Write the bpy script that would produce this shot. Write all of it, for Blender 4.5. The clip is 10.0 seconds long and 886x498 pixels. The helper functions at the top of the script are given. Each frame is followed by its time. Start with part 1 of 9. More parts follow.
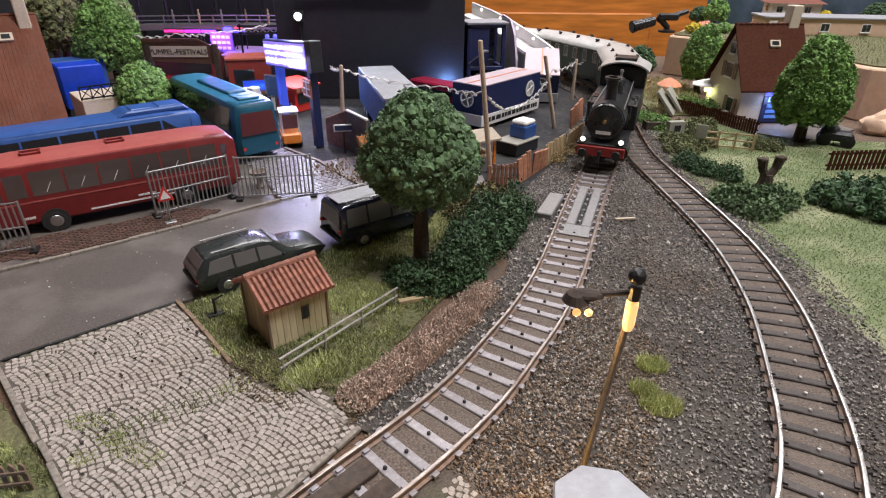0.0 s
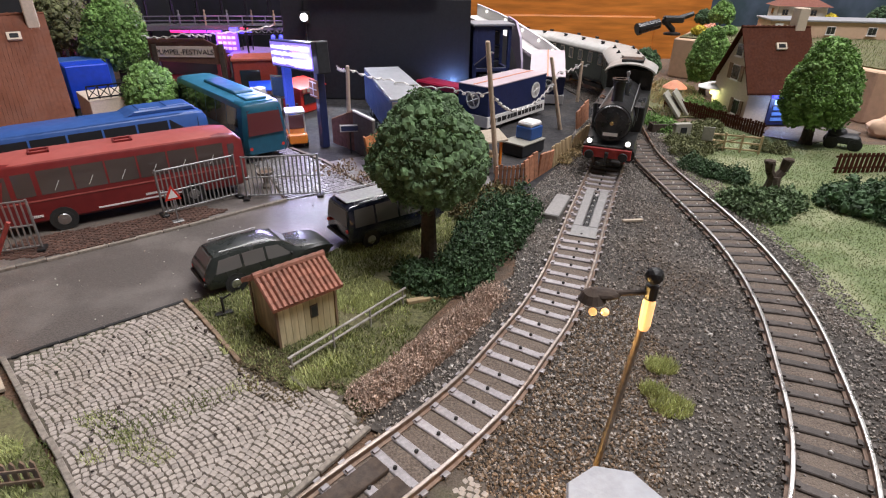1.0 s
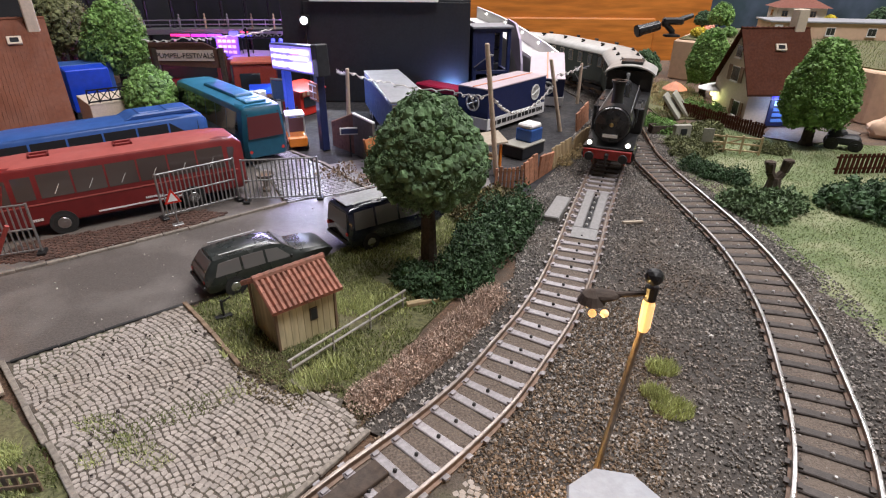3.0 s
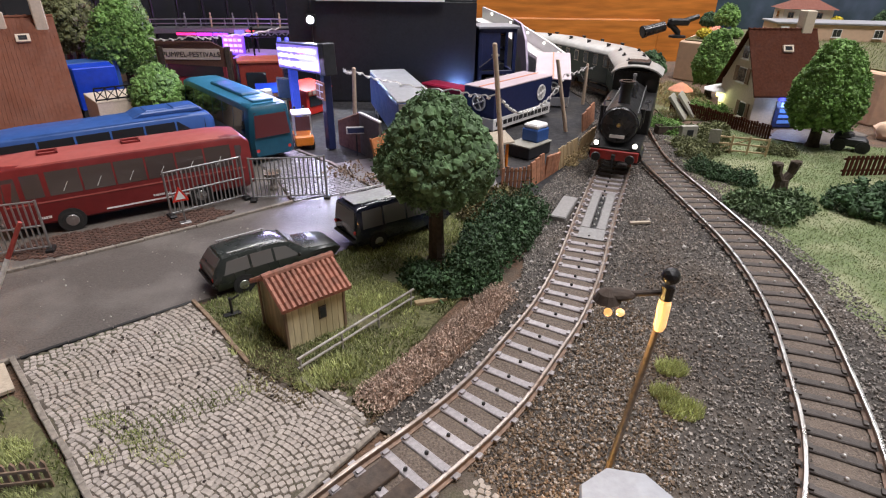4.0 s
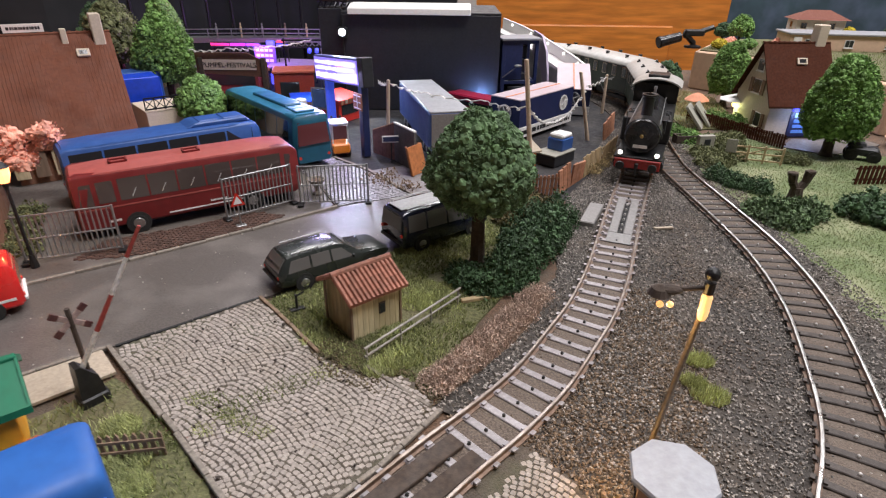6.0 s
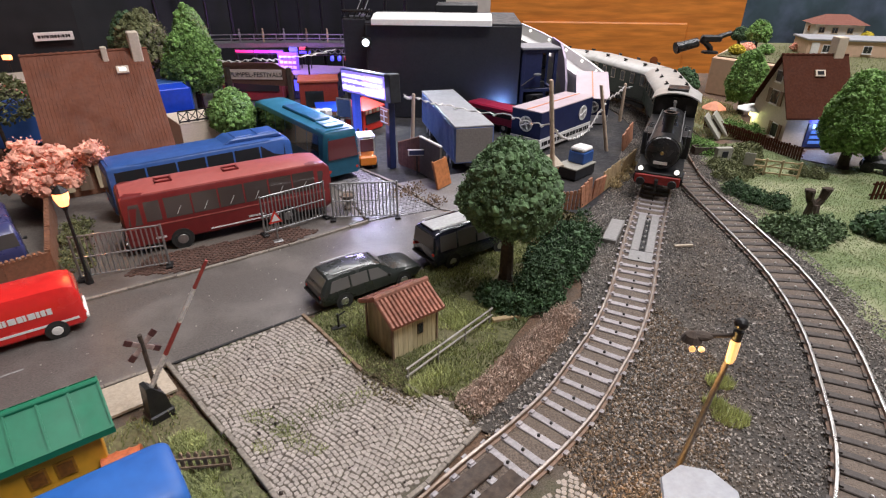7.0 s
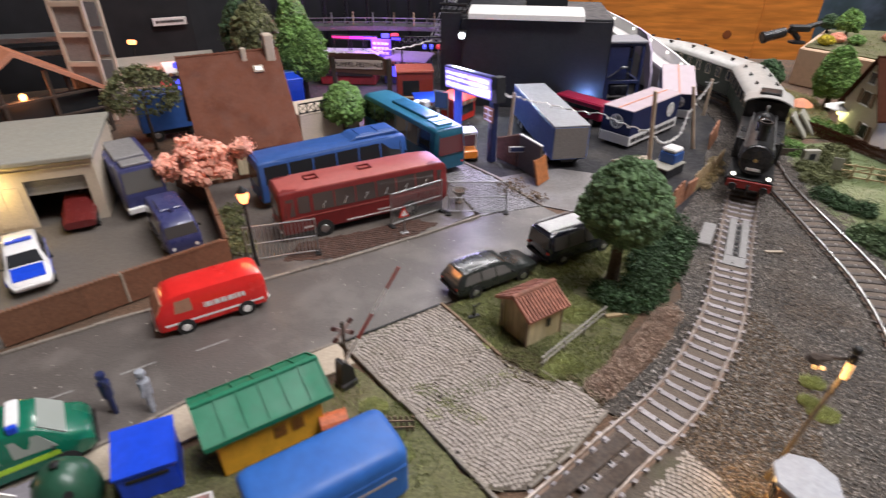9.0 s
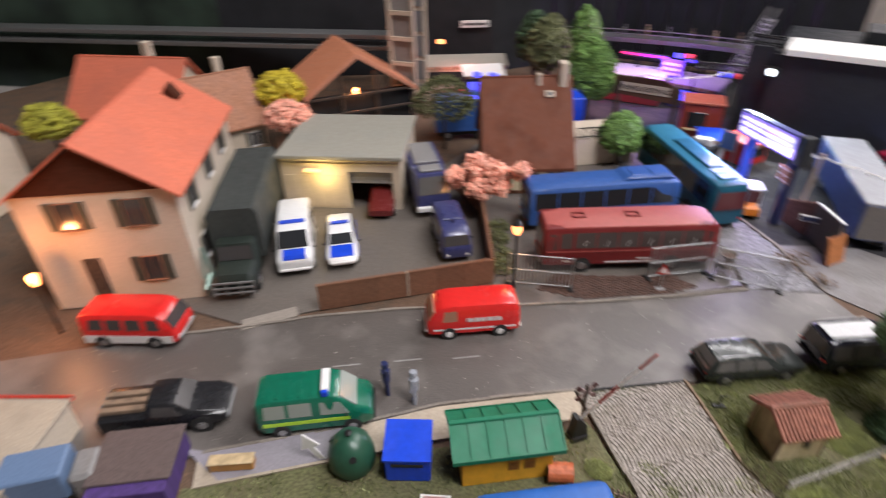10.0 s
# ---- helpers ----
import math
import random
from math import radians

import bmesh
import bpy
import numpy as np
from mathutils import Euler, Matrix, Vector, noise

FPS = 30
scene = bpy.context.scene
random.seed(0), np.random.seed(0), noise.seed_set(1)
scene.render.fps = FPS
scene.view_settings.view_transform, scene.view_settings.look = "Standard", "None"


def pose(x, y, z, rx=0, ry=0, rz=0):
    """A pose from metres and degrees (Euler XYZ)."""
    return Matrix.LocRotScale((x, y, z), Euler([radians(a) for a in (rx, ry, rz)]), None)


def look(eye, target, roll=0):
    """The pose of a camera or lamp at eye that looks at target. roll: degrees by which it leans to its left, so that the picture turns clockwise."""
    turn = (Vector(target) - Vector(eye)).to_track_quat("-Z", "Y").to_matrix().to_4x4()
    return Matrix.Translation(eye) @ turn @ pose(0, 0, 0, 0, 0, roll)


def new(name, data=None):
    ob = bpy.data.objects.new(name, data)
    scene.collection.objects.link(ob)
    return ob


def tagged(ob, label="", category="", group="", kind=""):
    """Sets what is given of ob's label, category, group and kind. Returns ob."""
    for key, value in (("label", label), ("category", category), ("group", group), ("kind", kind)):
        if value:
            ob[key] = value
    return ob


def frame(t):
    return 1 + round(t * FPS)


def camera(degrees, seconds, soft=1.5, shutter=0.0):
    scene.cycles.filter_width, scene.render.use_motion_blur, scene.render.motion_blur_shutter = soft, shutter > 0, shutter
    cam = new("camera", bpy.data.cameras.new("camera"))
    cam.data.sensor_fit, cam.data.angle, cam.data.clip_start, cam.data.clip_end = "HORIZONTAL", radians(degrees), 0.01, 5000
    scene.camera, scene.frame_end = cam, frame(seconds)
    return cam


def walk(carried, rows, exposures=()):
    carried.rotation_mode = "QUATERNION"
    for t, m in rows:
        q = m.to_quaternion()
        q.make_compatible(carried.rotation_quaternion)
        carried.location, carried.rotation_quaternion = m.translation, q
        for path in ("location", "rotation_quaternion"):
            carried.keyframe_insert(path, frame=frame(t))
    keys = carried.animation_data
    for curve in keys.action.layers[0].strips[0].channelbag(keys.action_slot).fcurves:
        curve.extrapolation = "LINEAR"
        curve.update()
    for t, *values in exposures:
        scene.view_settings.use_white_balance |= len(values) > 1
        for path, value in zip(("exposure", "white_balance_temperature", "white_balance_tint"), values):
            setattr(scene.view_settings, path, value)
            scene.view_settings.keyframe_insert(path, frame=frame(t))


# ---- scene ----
# A model railway, scale 1:87, at its true size. The camera hangs a hand's width over the board.
cam = camera(77.3, 10.0, soft=1.15, shutter=0.5)
PATH = [
    (0, -0.00000, 0.00000, 0.11030, 62.105, -0.464, 0.246),
    (0.5, -0.00116, -0.00007, 0.10971, 62.153, -0.624, 0.455),
    (1, -0.00232, -0.00006, 0.10961, 62.297, -0.653, 0.560),
    (1.5, -0.00249, 0.00010, 0.10953, 62.418, -0.552, 0.510),
    (2, -0.00166, 0.00050, 0.10934, 62.345, -0.430, 0.467),
    (2.5, -0.00135, 0.00029, 0.10946, 62.545, -0.398, 0.489),
    (4, -0.00421, -0.00004, 0.10900, 62.587, -0.625, 0.883),
    (4.5, -0.00454, -0.00041, 0.10913, 62.655, -0.584, 1.115),
    (5, -0.00415, -0.00064, 0.10931, 62.783, -0.546, 0.947),
    (5.2, -0.00640, -0.00387, 0.10864, 62.946, -0.477, 1.393),
    (6.3, -0.02304, -0.01974, 0.12077, 62.819, -0.600, 1.839),
    (6.5, -0.02597, -0.02012, 0.12250, 62.417, -0.447, 2.077),
    (7, -0.02822, -0.02319, 0.13411, 62.015, -0.444, 2.713),
    (7.5, -0.03224, -0.03410, 0.13520, 61.315, -0.364, 3.537),
    (8, -0.03856, -0.04350, 0.14055, 60.374, -0.426, 4.339),
    (8.5, -0.05454, -0.05066, 0.15108, 59.461, -0.641, 5.473),
    (9, -0.06580, -0.05068, 0.16728, 58.228, -0.233, 7.594),
    (9.5, -0.09475, -0.06140, 0.18070, 57.698, 0.908, 15.019),
    (10, -0.08437, -0.05351, 0.20423, 56.280, 1.000, 33.909),
]
walk(cam, [(t, pose(x, y, z, rx, ry, rz)) for t, x, y, z, rx, ry, rz in PATH])

# ---- light: one room with a ceiling lamp, the layout's own small lamps and an added blue floodlight ----
world = bpy.data.worlds.new("room_air")
world.use_nodes = True
world.node_tree.nodes["Background"].inputs[0].default_value = (0.75, 0.78, 0.9, 1)
world.node_tree.nodes["Background"].inputs[1].default_value = 0.05
scene.world = world
scene.view_settings.exposure = 0.0
U = 0.001      # everything below is written in millimetres
RNG = random.Random(7)


def lamp(name, kind, x, y, z, power, colour, size=10, target=None):
    data = bpy.data.lights.new(name, kind)
    data.energy, data.color = power, colour
    if kind == "AREA":
        data.shape, data.size, data.size_y = "RECTANGLE", size[0] * U, size[1] * U
    else:
        data.shadow_soft_size = size * U
    ob = new(name, data)
    if target:
        ob.matrix_world = look((x * U, y * U, z * U), [c * U for c in target])
    else:
        ob.location = (x * U, y * U, z * U)
    return ob


# ---- materials ----
def mat(name, colour, rough=0.6, metal=0.0, vary=0.25, scale=900, bump=0.15, spots=None, spot_scale=90, spot_amount=0.5, coat=0.0,
        emit=None, power=0.0, island=0.0, obj_random=0.0, bump_scale=None, transmission=0.0, stretch=None, spec=0.5):
    """A surface with grain (scale, per metre), blotches of a second colour, relief and slight change of gloss."""
    m = bpy.data.materials.new(name)
    m.use_nodes = True
    nt = m.node_tree
    n, l = nt.nodes, nt.links
    b = n["Principled BSDF"]
    b.inputs["Roughness"].default_value, b.inputs["Metallic"].default_value = rough, metal
    b.inputs["Coat Weight"].default_value = coat
    b.inputs["Specular IOR Level"].default_value = spec
    b.inputs["Coat Roughness"].default_value = 0.12
    b.inputs["Transmission Weight"].default_value = transmission
    co = n.new("ShaderNodeTexCoord").outputs["Object"]
    if stretch:
        mp = n.new("ShaderNodeMapping")
        mp.inputs["Scale"].default_value = stretch
        l.new(co, mp.inputs[0])
        co = mp.outputs[0]

    def noise_tex(sc, detail=6):
        t = n.new("ShaderNodeTexNoise")
        t.inputs["Scale"].default_value, t.inputs["Detail"].default_value = sc, detail
        l.new(co, t.inputs["Vector"])
        return t.outputs["Fac"]

    def mix(fac, a, c2, blend="MIX"):
        x = n.new("ShaderNodeMix")
        x.data_type, x.blend_type = "RGBA", blend
        for sock, v in ((x.inputs[0], fac), (x.inputs[6], a), (x.inputs[7], c2)):
            if isinstance(v, bpy.types.NodeSocket):
                l.new(v, sock)
            elif isinstance(v, tuple):
                sock.default_value = (*v[:3], 1)
            else:
                sock.default_value = v
        return x.outputs[2]

    def ramp(v, lo, hi, a=0.0, c2=1.0):
        r = n.new("ShaderNodeMapRange")
        r.inputs[1].default_value, r.inputs[2].default_value, r.inputs[3].default_value, r.inputs[4].default_value = lo, hi, a, c2
        l.new(v, r.inputs[0])
        return r.outputs[0]

    grain = noise_tex(scale)
    dark = tuple(c * (1 - vary) for c in colour)
    light = tuple(min(1, c * (1 + vary)) for c in colour)
    col = mix(ramp(grain, 0.3, 0.7), dark, light)
    if spots:
        col = mix(ramp(noise_tex(spot_scale, 4), 0.48, 0.66, 0.0, spot_amount), col, spots)
    if island or obj_random:
        src = n.new("ShaderNodeNewGeometry").outputs["Random Per Island"] if island else n.new("ShaderNodeObjectInfo").outputs["Random"]
        k = island or obj_random
        hsv = n.new("ShaderNodeHueSaturation")
        l.new(ramp(src, 0, 1, 1 - k, 1 + k), hsv.inputs["Value"])
        l.new(col, hsv.inputs["Color"])
        col = hsv.outputs[0]
    l.new(col, b.inputs["Base Color"])
    l.new(ramp(noise_tex(scale * 0.3, 3), 0.3, 0.7, max(0.03, rough * 0.8), min(1, rough * 1.2)), b.inputs["Roughness"])
    if bump:
        bp = n.new("ShaderNodeBump")
        bp.inputs["Strength"].default_value, bp.inputs["Distance"].default_value = bump, 0.0004
        l.new(noise_tex(bump_scale or scale * 1.5), bp.inputs["Height"])
        l.new(bp.outputs[0], b.inputs["Normal"])
    if emit:
        b.inputs["Emission Color"].default_value = (*emit, 1)
        b.inputs["Emission Strength"].default_value = power
    return m


ASPHALT = mat("asphalt", (0.106, 0.093, 0.085), 0.36, vary=0.4, scale=1500, bump=0.3, spots=(0.2, 0.18, 0.165), spot_scale=30, spot_amount=0.8)
YARD = mat("yard_concrete", (0.128, 0.11, 0.095), 0.6, vary=0.25, scale=1300, bump=0.3, spots=(0.115, 0.1, 0.088), spot_scale=22)
DIRT = mat("dirt", (0.125, 0.075, 0.047), 0.95, vary=0.5, scale=1300, bump=0.9, spots=(0.075, 0.06, 0.045), spot_scale=60, spot_amount=0.8)
SAND = mat("cobble_joint", (0.088, 0.071, 0.056), 0.95, vary=0.4, scale=1500, bump=0.6, spots=(0.08, 0.09, 0.04), spot_scale=45)
SETT = mat("sett_stone", (0.335, 0.293, 0.26), 0.8, vary=0.22, scale=900, bump=0.3, obj_random=0.13, spots=(0.24, 0.2, 0.15), spot_scale=40)
SETT_I = mat("sett_stone_far", (0.335, 0.293, 0.26), 0.8, vary=0.22, scale=900, bump=0.3, island=0.13, spots=(0.24, 0.2, 0.15), spot_scale=40)
SETT_GREY = mat("grey_sett_stone", (0.24, 0.23, 0.235), 0.5, vary=0.25, scale=900, bump=0.4, island=0.25)
BRICK_YARD = mat("brick_paving", (0.085, 0.045, 0.033), 0.7, vary=0.3, scale=900, bump=0.4, island=0.3)
KERB = mat("kerb_stone", (0.22, 0.19, 0.16), 0.8, vary=0.3, scale=900, bump=0.4, obj_random=0.15)
PAVE = mat("beige_paving", (0.42, 0.35, 0.27), 0.8, vary=0.15, scale=900, bump=0.3, spots=(0.3, 0.25, 0.19), spot_scale=40)
BALLAST = mat("ballast_stone", (0.24, 0.216, 0.195), 0.6, vary=0.45, scale=900, bump=0.4, island=0.75, spots=(0.14, 0.1, 0.072), spot_scale=17, spot_amount=0.8)
BALLAST_BED = mat("ballast_bed", (0.05, 0.043, 0.038), 0.95, vary=0.5, scale=900, bump=0.9, spots=(0.13, 0.1, 0.075), spot_scale=25)
TRACK_DIRT = mat("packed_track_dirt", (0.125, 0.097, 0.078), 0.95, vary=0.5, scale=1500, bump=0.9, spots=(0.16, 0.125, 0.1), spot_scale=60, spot_amount=0.6)
SLEEPER = mat("sleeper_plastic", (0.062, 0.05, 0.044), 0.5, vary=0.2, scale=1200, bump=0.3, obj_random=0.15, spots=(0.2, 0.17, 0.15), spot_scale=80)
# Main-track sleepers: the ceiling light's reflection is put in as paler lilac grey.
SLEEPER_SHEEN = mat("sleeper_plastic_sheen", (0.3, 0.275, 0.285), 0.34, vary=0.2, scale=1200, bump=0.3, obj_random=0.15, spots=(0.17, 0.14, 0.12), spot_scale=80)
RAIL = mat("rail_steel", (0.86, 0.85, 0.84), 0.3, metal=1.0, vary=0.1, scale=400, bump=0.1, spots=(0.55, 0.47, 0.4), spot_scale=55, spot_amount=0.35)
RAIL_MAIN = mat("worn_rail_steel", (0.33, 0.285, 0.255), 0.46, metal=0.9, vary=0.22, scale=300, bump=0.15, spots=(0.17, 0.115, 0.08), spot_scale=45, spot_amount=0.7)
RAIL_SIDE = mat("rail_web", (0.2, 0.135, 0.1), 0.6, metal=0.35, vary=0.3, scale=600)
STUD = mat("contact_stud", (0.75, 0.72, 0.7), 0.3, metal=0.6, vary=0.1)
TYRE_DARK = mat("blackened_stud", (0.02, 0.019, 0.019), 0.5, vary=0.2)
GREYBOX = mat("grey_plastic", (0.23, 0.22, 0.215), 0.5, vary=0.15, scale=700, obj_random=0.1)
GRASS_BED = mat("grass_bed", (0.115, 0.115, 0.05), 0.95, vary=0.5, scale=700, bump=0.9, spots=(0.13, 0.1, 0.06), spot_scale=35)
GRASS = mat("grass_fibre", (0.17, 0.2, 0.07), 0.8, vary=0.35, scale=120, bump=0, island=0.4, spots=(0.24, 0.24, 0.1), spot_scale=30)
GRASS_L = mat("bright_grass_fibre", (0.44, 0.47, 0.21), 0.8, vary=0.3, scale=120, bump=0, island=0.35)
LAWN_BED = mat("lawn_bed", (0.13, 0.165, 0.07), 0.95, vary=0.4, scale=700, bump=0.9, spots=(0.27, 0.275, 0.16), spot_scale=38, spot_amount=0.9)
LAWN_FIBRE = mat("lawn_fibre", (0.255, 0.305, 0.14), 0.8, vary=0.25, scale=120, bump=0, island=0.3)
STRAW_PALE = mat("pale_straw_fibre", (0.36, 0.35, 0.2), 0.8, vary=0.25, scale=120, bump=0, island=0.3)
STRAW = mat("straw_fibre", (0.42, 0.33, 0.18), 0.8, vary=0.3, scale=200, bump=0, island=0.35)
HEATHER = mat("dry_heather", (0.47, 0.355, 0.285), 0.9, vary=0.35, scale=300, bump=0.3, island=0.4)
BARK = mat("bark", (0.06, 0.042, 0.03), 0.9, vary=0.4, scale=500, bump=0.8)
LEAF_DK = mat("dark_foliage", (0.088, 0.15, 0.066), 0.85, vary=0.35, scale=400, bump=0.5, island=0.45)
LEAF_HEDGE = mat("hedge_foliage", (0.042, 0.084, 0.034), 0.8, vary=0.4, scale=400, bump=0.4, island=0.5)
LEAF_LT = mat("light_foliage", (0.15, 0.27, 0.07), 0.8, vary=0.35, scale=400, bump=0.4, island=0.4)
LEAF_OLIVE = mat("olive_foliage", (0.13, 0.14, 0.06), 0.85, vary=0.35, scale=400, bump=0.4, island=0.4)
LEAF_YEL = mat("yellow_foliage", (0.5, 0.4, 0.03), 0.85, vary=0.3, scale=400, bump=0.4, island=0.3)
BLOSSOM = mat("pink_blossom", (0.95, 0.42, 0.31), 0.85, vary=0.25, scale=400, bump=0.4, island=0.3)
WOOD = mat("weathered_wood", (0.22, 0.15, 0.1), 0.8, vary=0.35, scale=300, bump=0.4, stretch=(1, 1, 0.15))
WOOD_DK = mat("dark_wood", (0.06, 0.042, 0.032), 0.75, vary=0.35, scale=500, bump=0.4)
WOOD_LT = mat("light_wood", (0.47, 0.35, 0.2), 0.7, vary=0.25, scale=350, bump=0.3, stretch=(1, 1, 0.15), obj_random=0.1)
WOOD_RED = mat("reddish_board", (0.36, 0.16, 0.09), 0.7, vary=0.3, scale=500, bump=0.3, obj_random=0.25)
PINE = mat("varnished_pine", (0.62, 0.21, 0.035), 0.35, vary=0.25, scale=22, bump=0.05, stretch=(0.6, 1, 5), spots=(0.42, 0.12, 0.02), spot_scale=14, spot_amount=0.35)
BRICK_BROWN = mat("brown_wall", (0.2, 0.092, 0.052), 0.75, vary=0.2, scale=800, bump=0.3, obj_random=0.1)
TILE_RED = mat("red_roof_tile", (0.3, 0.122, 0.082), 0.8, vary=0.35, scale=700, bump=0.4, obj_random=0.28, spots=(0.17, 0.09, 0.06), spot_scale=90, spot_amount=0.7)
ROOF_BROWN = mat("brown_roof", (0.165, 0.06, 0.034), 0.75, spec=0.25, vary=0.12, scale=500, bump=0.2, spots=(0.09, 0.028, 0.014), spot_scale=40)
ROOF_DARK = mat("dark_brown_roof", (0.07, 0.024, 0.014), 0.9, spec=0.1, vary=0.2, scale=600, bump=0.2)
ROOF_SALMON = mat("salmon_roof", (0.62, 0.17, 0.1), 0.7, spec=0.2, vary=0.12, scale=500, bump=0.2, spots=(0.5, 0.15, 0.1), spot_scale=30)
CREAM = mat("cream_render", (0.61, 0.515, 0.412), 0.8, vary=0.1, scale=900, bump=0.3, spots=(0.5, 0.42, 0.3), spot_scale=35)
CREAM_DK = mat("ochre_planks", (0.62, 0.53, 0.34), 0.75, vary=0.25, scale=500, bump=0.3, obj_random=0.12, stretch=(1, 1, 0.2), spots=(0.36, 0.28, 0.13), spot_scale=70)
WHITE = mat("white_paint", (0.78, 0.76, 0.74), 0.5, vary=0.06, scale=700, bump=0.1)
WHITE_GLOSS = mat("white_gloss", (0.8, 0.79, 0.78), 0.22, vary=0.05, scale=400, bump=0.02, coat=0.4)
PLASTER = mat("beige_plaster", (0.62, 0.42, 0.29), 0.85, vary=0.08, scale=250, bump=0.2, spots=(0.68, 0.48, 0.34), spot_scale=18)
GREY_ROOF = mat("grey_felt_roof", (0.31, 0.295, 0.25), 0.7, vary=0.12, scale=900, bump=0.3, spots=(0.28, 0.28, 0.25), spot_scale=30)
BLACK = mat("black_board", (0.02, 0.021, 0.026), 0.55, vary=0.2, scale=500, bump=0.1)
BLACK_GLOSS = mat("black_enamel", (0.016, 0.016, 0.018), 0.25, vary=0.25, scale=500, bump=0.05)
BLACK_MATT = mat("black_iron", (0.017, 0.0165, 0.017), 0.4, spec=0.35, vary=0.3, scale=700, bump=0.15)
STEEL_GREY = mat("galvanised_metal", (0.33, 0.33, 0.33), 0.4, metal=0.7, vary=0.15, scale=700, bump=0.1)
COACH_ROOF = mat("grey_coach_roof", (0.42, 0.405, 0.38), 0.38, vary=0.12, scale=300, bump=0.1, spots=(0.34, 0.33, 0.31), spot_scale=30)
COACH_GREEN = mat("dark_green_coach", (0.03, 0.045, 0.03), 0.4, vary=0.2, scale=500)
RED = mat("signal_red", (0.62, 0.035, 0.022), 0.35, vary=0.12, scale=400, bump=0.05)
RED_VAN = mat("red_van_paint", (0.66, 0.022, 0.02), 0.25, vary=0.06, scale=300, bump=0.02, coat=0.4)
# Coach red darkened to hold its sides' shade; the roof red stays paler.
RED_BUS = mat("faded_shaded_red_paint", (0.155, 0.015, 0.016), 0.4, vary=0.1, scale=300, bump=0.05, spots=(0.27, 0.035, 0.032), spot_scale=25, spot_amount=0.4)
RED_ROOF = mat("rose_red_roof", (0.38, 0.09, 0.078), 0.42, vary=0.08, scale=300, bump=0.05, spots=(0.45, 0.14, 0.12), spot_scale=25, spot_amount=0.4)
BLUE_BUS = mat("blue_bus_paint", (0.032, 0.095, 0.31), 0.4, vary=0.1, scale=300, bump=0.05)
TEAL = mat("teal_bus_paint", (0.008, 0.085, 0.14), 0.4, vary=0.12, scale=300, bump=0.05)
TEAL_LT = mat("light_teal_roof", (0.03, 0.17, 0.27), 0.4, vary=0.1, scale=300, bump=0.05)
BLUE = mat("bright_blue_plastic", (0.01, 0.06, 0.6), 0.35, vary=0.1, scale=300, bump=0.05)
BLUE_WAG = mat("blue_wagon_enamel", (0.02, 0.11, 0.4), 0.55, vary=0.1, scale=200, bump=0.05, coat=0.03, spots=(0.03, 0.15, 0.48), spot_scale=25)
NAVY = mat("navy_paint", (0.02, 0.028, 0.09), 0.35, vary=0.15, scale=400, bump=0.05)
VIOLET_BLUE = mat("police_blue", (0.045, 0.05, 0.145), 0.3, vary=0.1, scale=400, bump=0.05, coat=0.2)
CONT_BLUE = mat("blue_container", (0.11, 0.175, 0.42), 0.45, vary=0.12, scale=400, bump=0.1, spots=(0.1, 0.15, 0.33), spot_scale=35)
CONT_TOP = mat("container_top", (0.31, 0.31, 0.33), 0.5, vary=0.1, scale=300, bump=0.1)
GREEN_ROOF = mat("green_roof_plastic", (0.008, 0.16, 0.08), 0.55, vary=0.1, scale=300, bump=0.05)
YELLOW = mat("ochre_yellow_plastic", (0.78, 0.38, 0.03), 0.45, vary=0.1, scale=300, bump=0.08)
GREEN_VAN = mat("green_van_paint", (0.005, 0.13, 0.075), 0.25, vary=0.1, scale=300, bump=0.02, coat=0.5)
GREEN_DK = mat("dark_green_plastic", (0.02, 0.075, 0.045), 0.35, vary=0.15, scale=300, bump=0.05)
LIME = mat("lime_stripe", (0.45, 0.75, 0.05), 0.4, vary=0.05)
ORANGE = mat("orange_plastic", (0.75, 0.22, 0.02), 0.4, vary=0.1)
CAR_DARK = mat("dark_grey_green_paint", (0.022, 0.026, 0.024), 0.28, vary=0.15, scale=300, bump=0.02, coat=0.25)
CAR_NAVY = mat("dark_navy_paint", (0.012, 0.014, 0.028), 0.14, vary=0.1, scale=300, bump=0.0, coat=0.6)
TYRE = mat("tyre_rubber", (0.02, 0.02, 0.02), 0.7, vary=0.2)
RIM = mat("wheel_rim", (0.5, 0.5, 0.5), 0.3, metal=0.9, vary=0.1)
PALE_STEM = mat("pale_wood_post", (0.55, 0.42, 0.31), 0.7, vary=0.15, scale=500, bump=0.15)
ORANGE_TARP = mat("salmon_tarpaulin", (0.62, 0.24, 0.13), 0.6, vary=0.12, scale=400, bump=0.2)
WALL_NIGHT = mat("dark_wall", (0.012, 0.013, 0.016), 0.9, vary=0.3, scale=40)
WALL_ROOM = mat("room_wall", (0.42, 0.4, 0.38), 0.85, vary=0.08, scale=30)
FLOOR_M = mat("room_floor", (0.16, 0.12, 0.09), 0.6, vary=0.2, scale=25)
BRASS = mat("brass", (0.62, 0.42, 0.16), 0.3, metal=1.0, vary=0.15, scale=400)
LED = mat("white_light", (1, 1, 1), 0.4, vary=0, bump=0, emit=(0.85, 0.93, 1.0), power=3.5)
GLOW_WARM = mat("warm_lamp_glass", (1, 0.8, 0.5), 0.4, vary=0, bump=0, emit=(1.0, 0.5, 0.16), power=1.0)
GLOW_ORANGE = mat("orange_lamp_glass", (1, 0.6, 0.3), 0.4, vary=0, bump=0, emit=(1.0, 0.3, 0.1), power=4.0)
GLOW_BLUE = mat("blue_light", (0.1, 0.1, 1), 0.4, vary=0, bump=0, emit=(0.08, 0.09, 1.0), power=1.6)
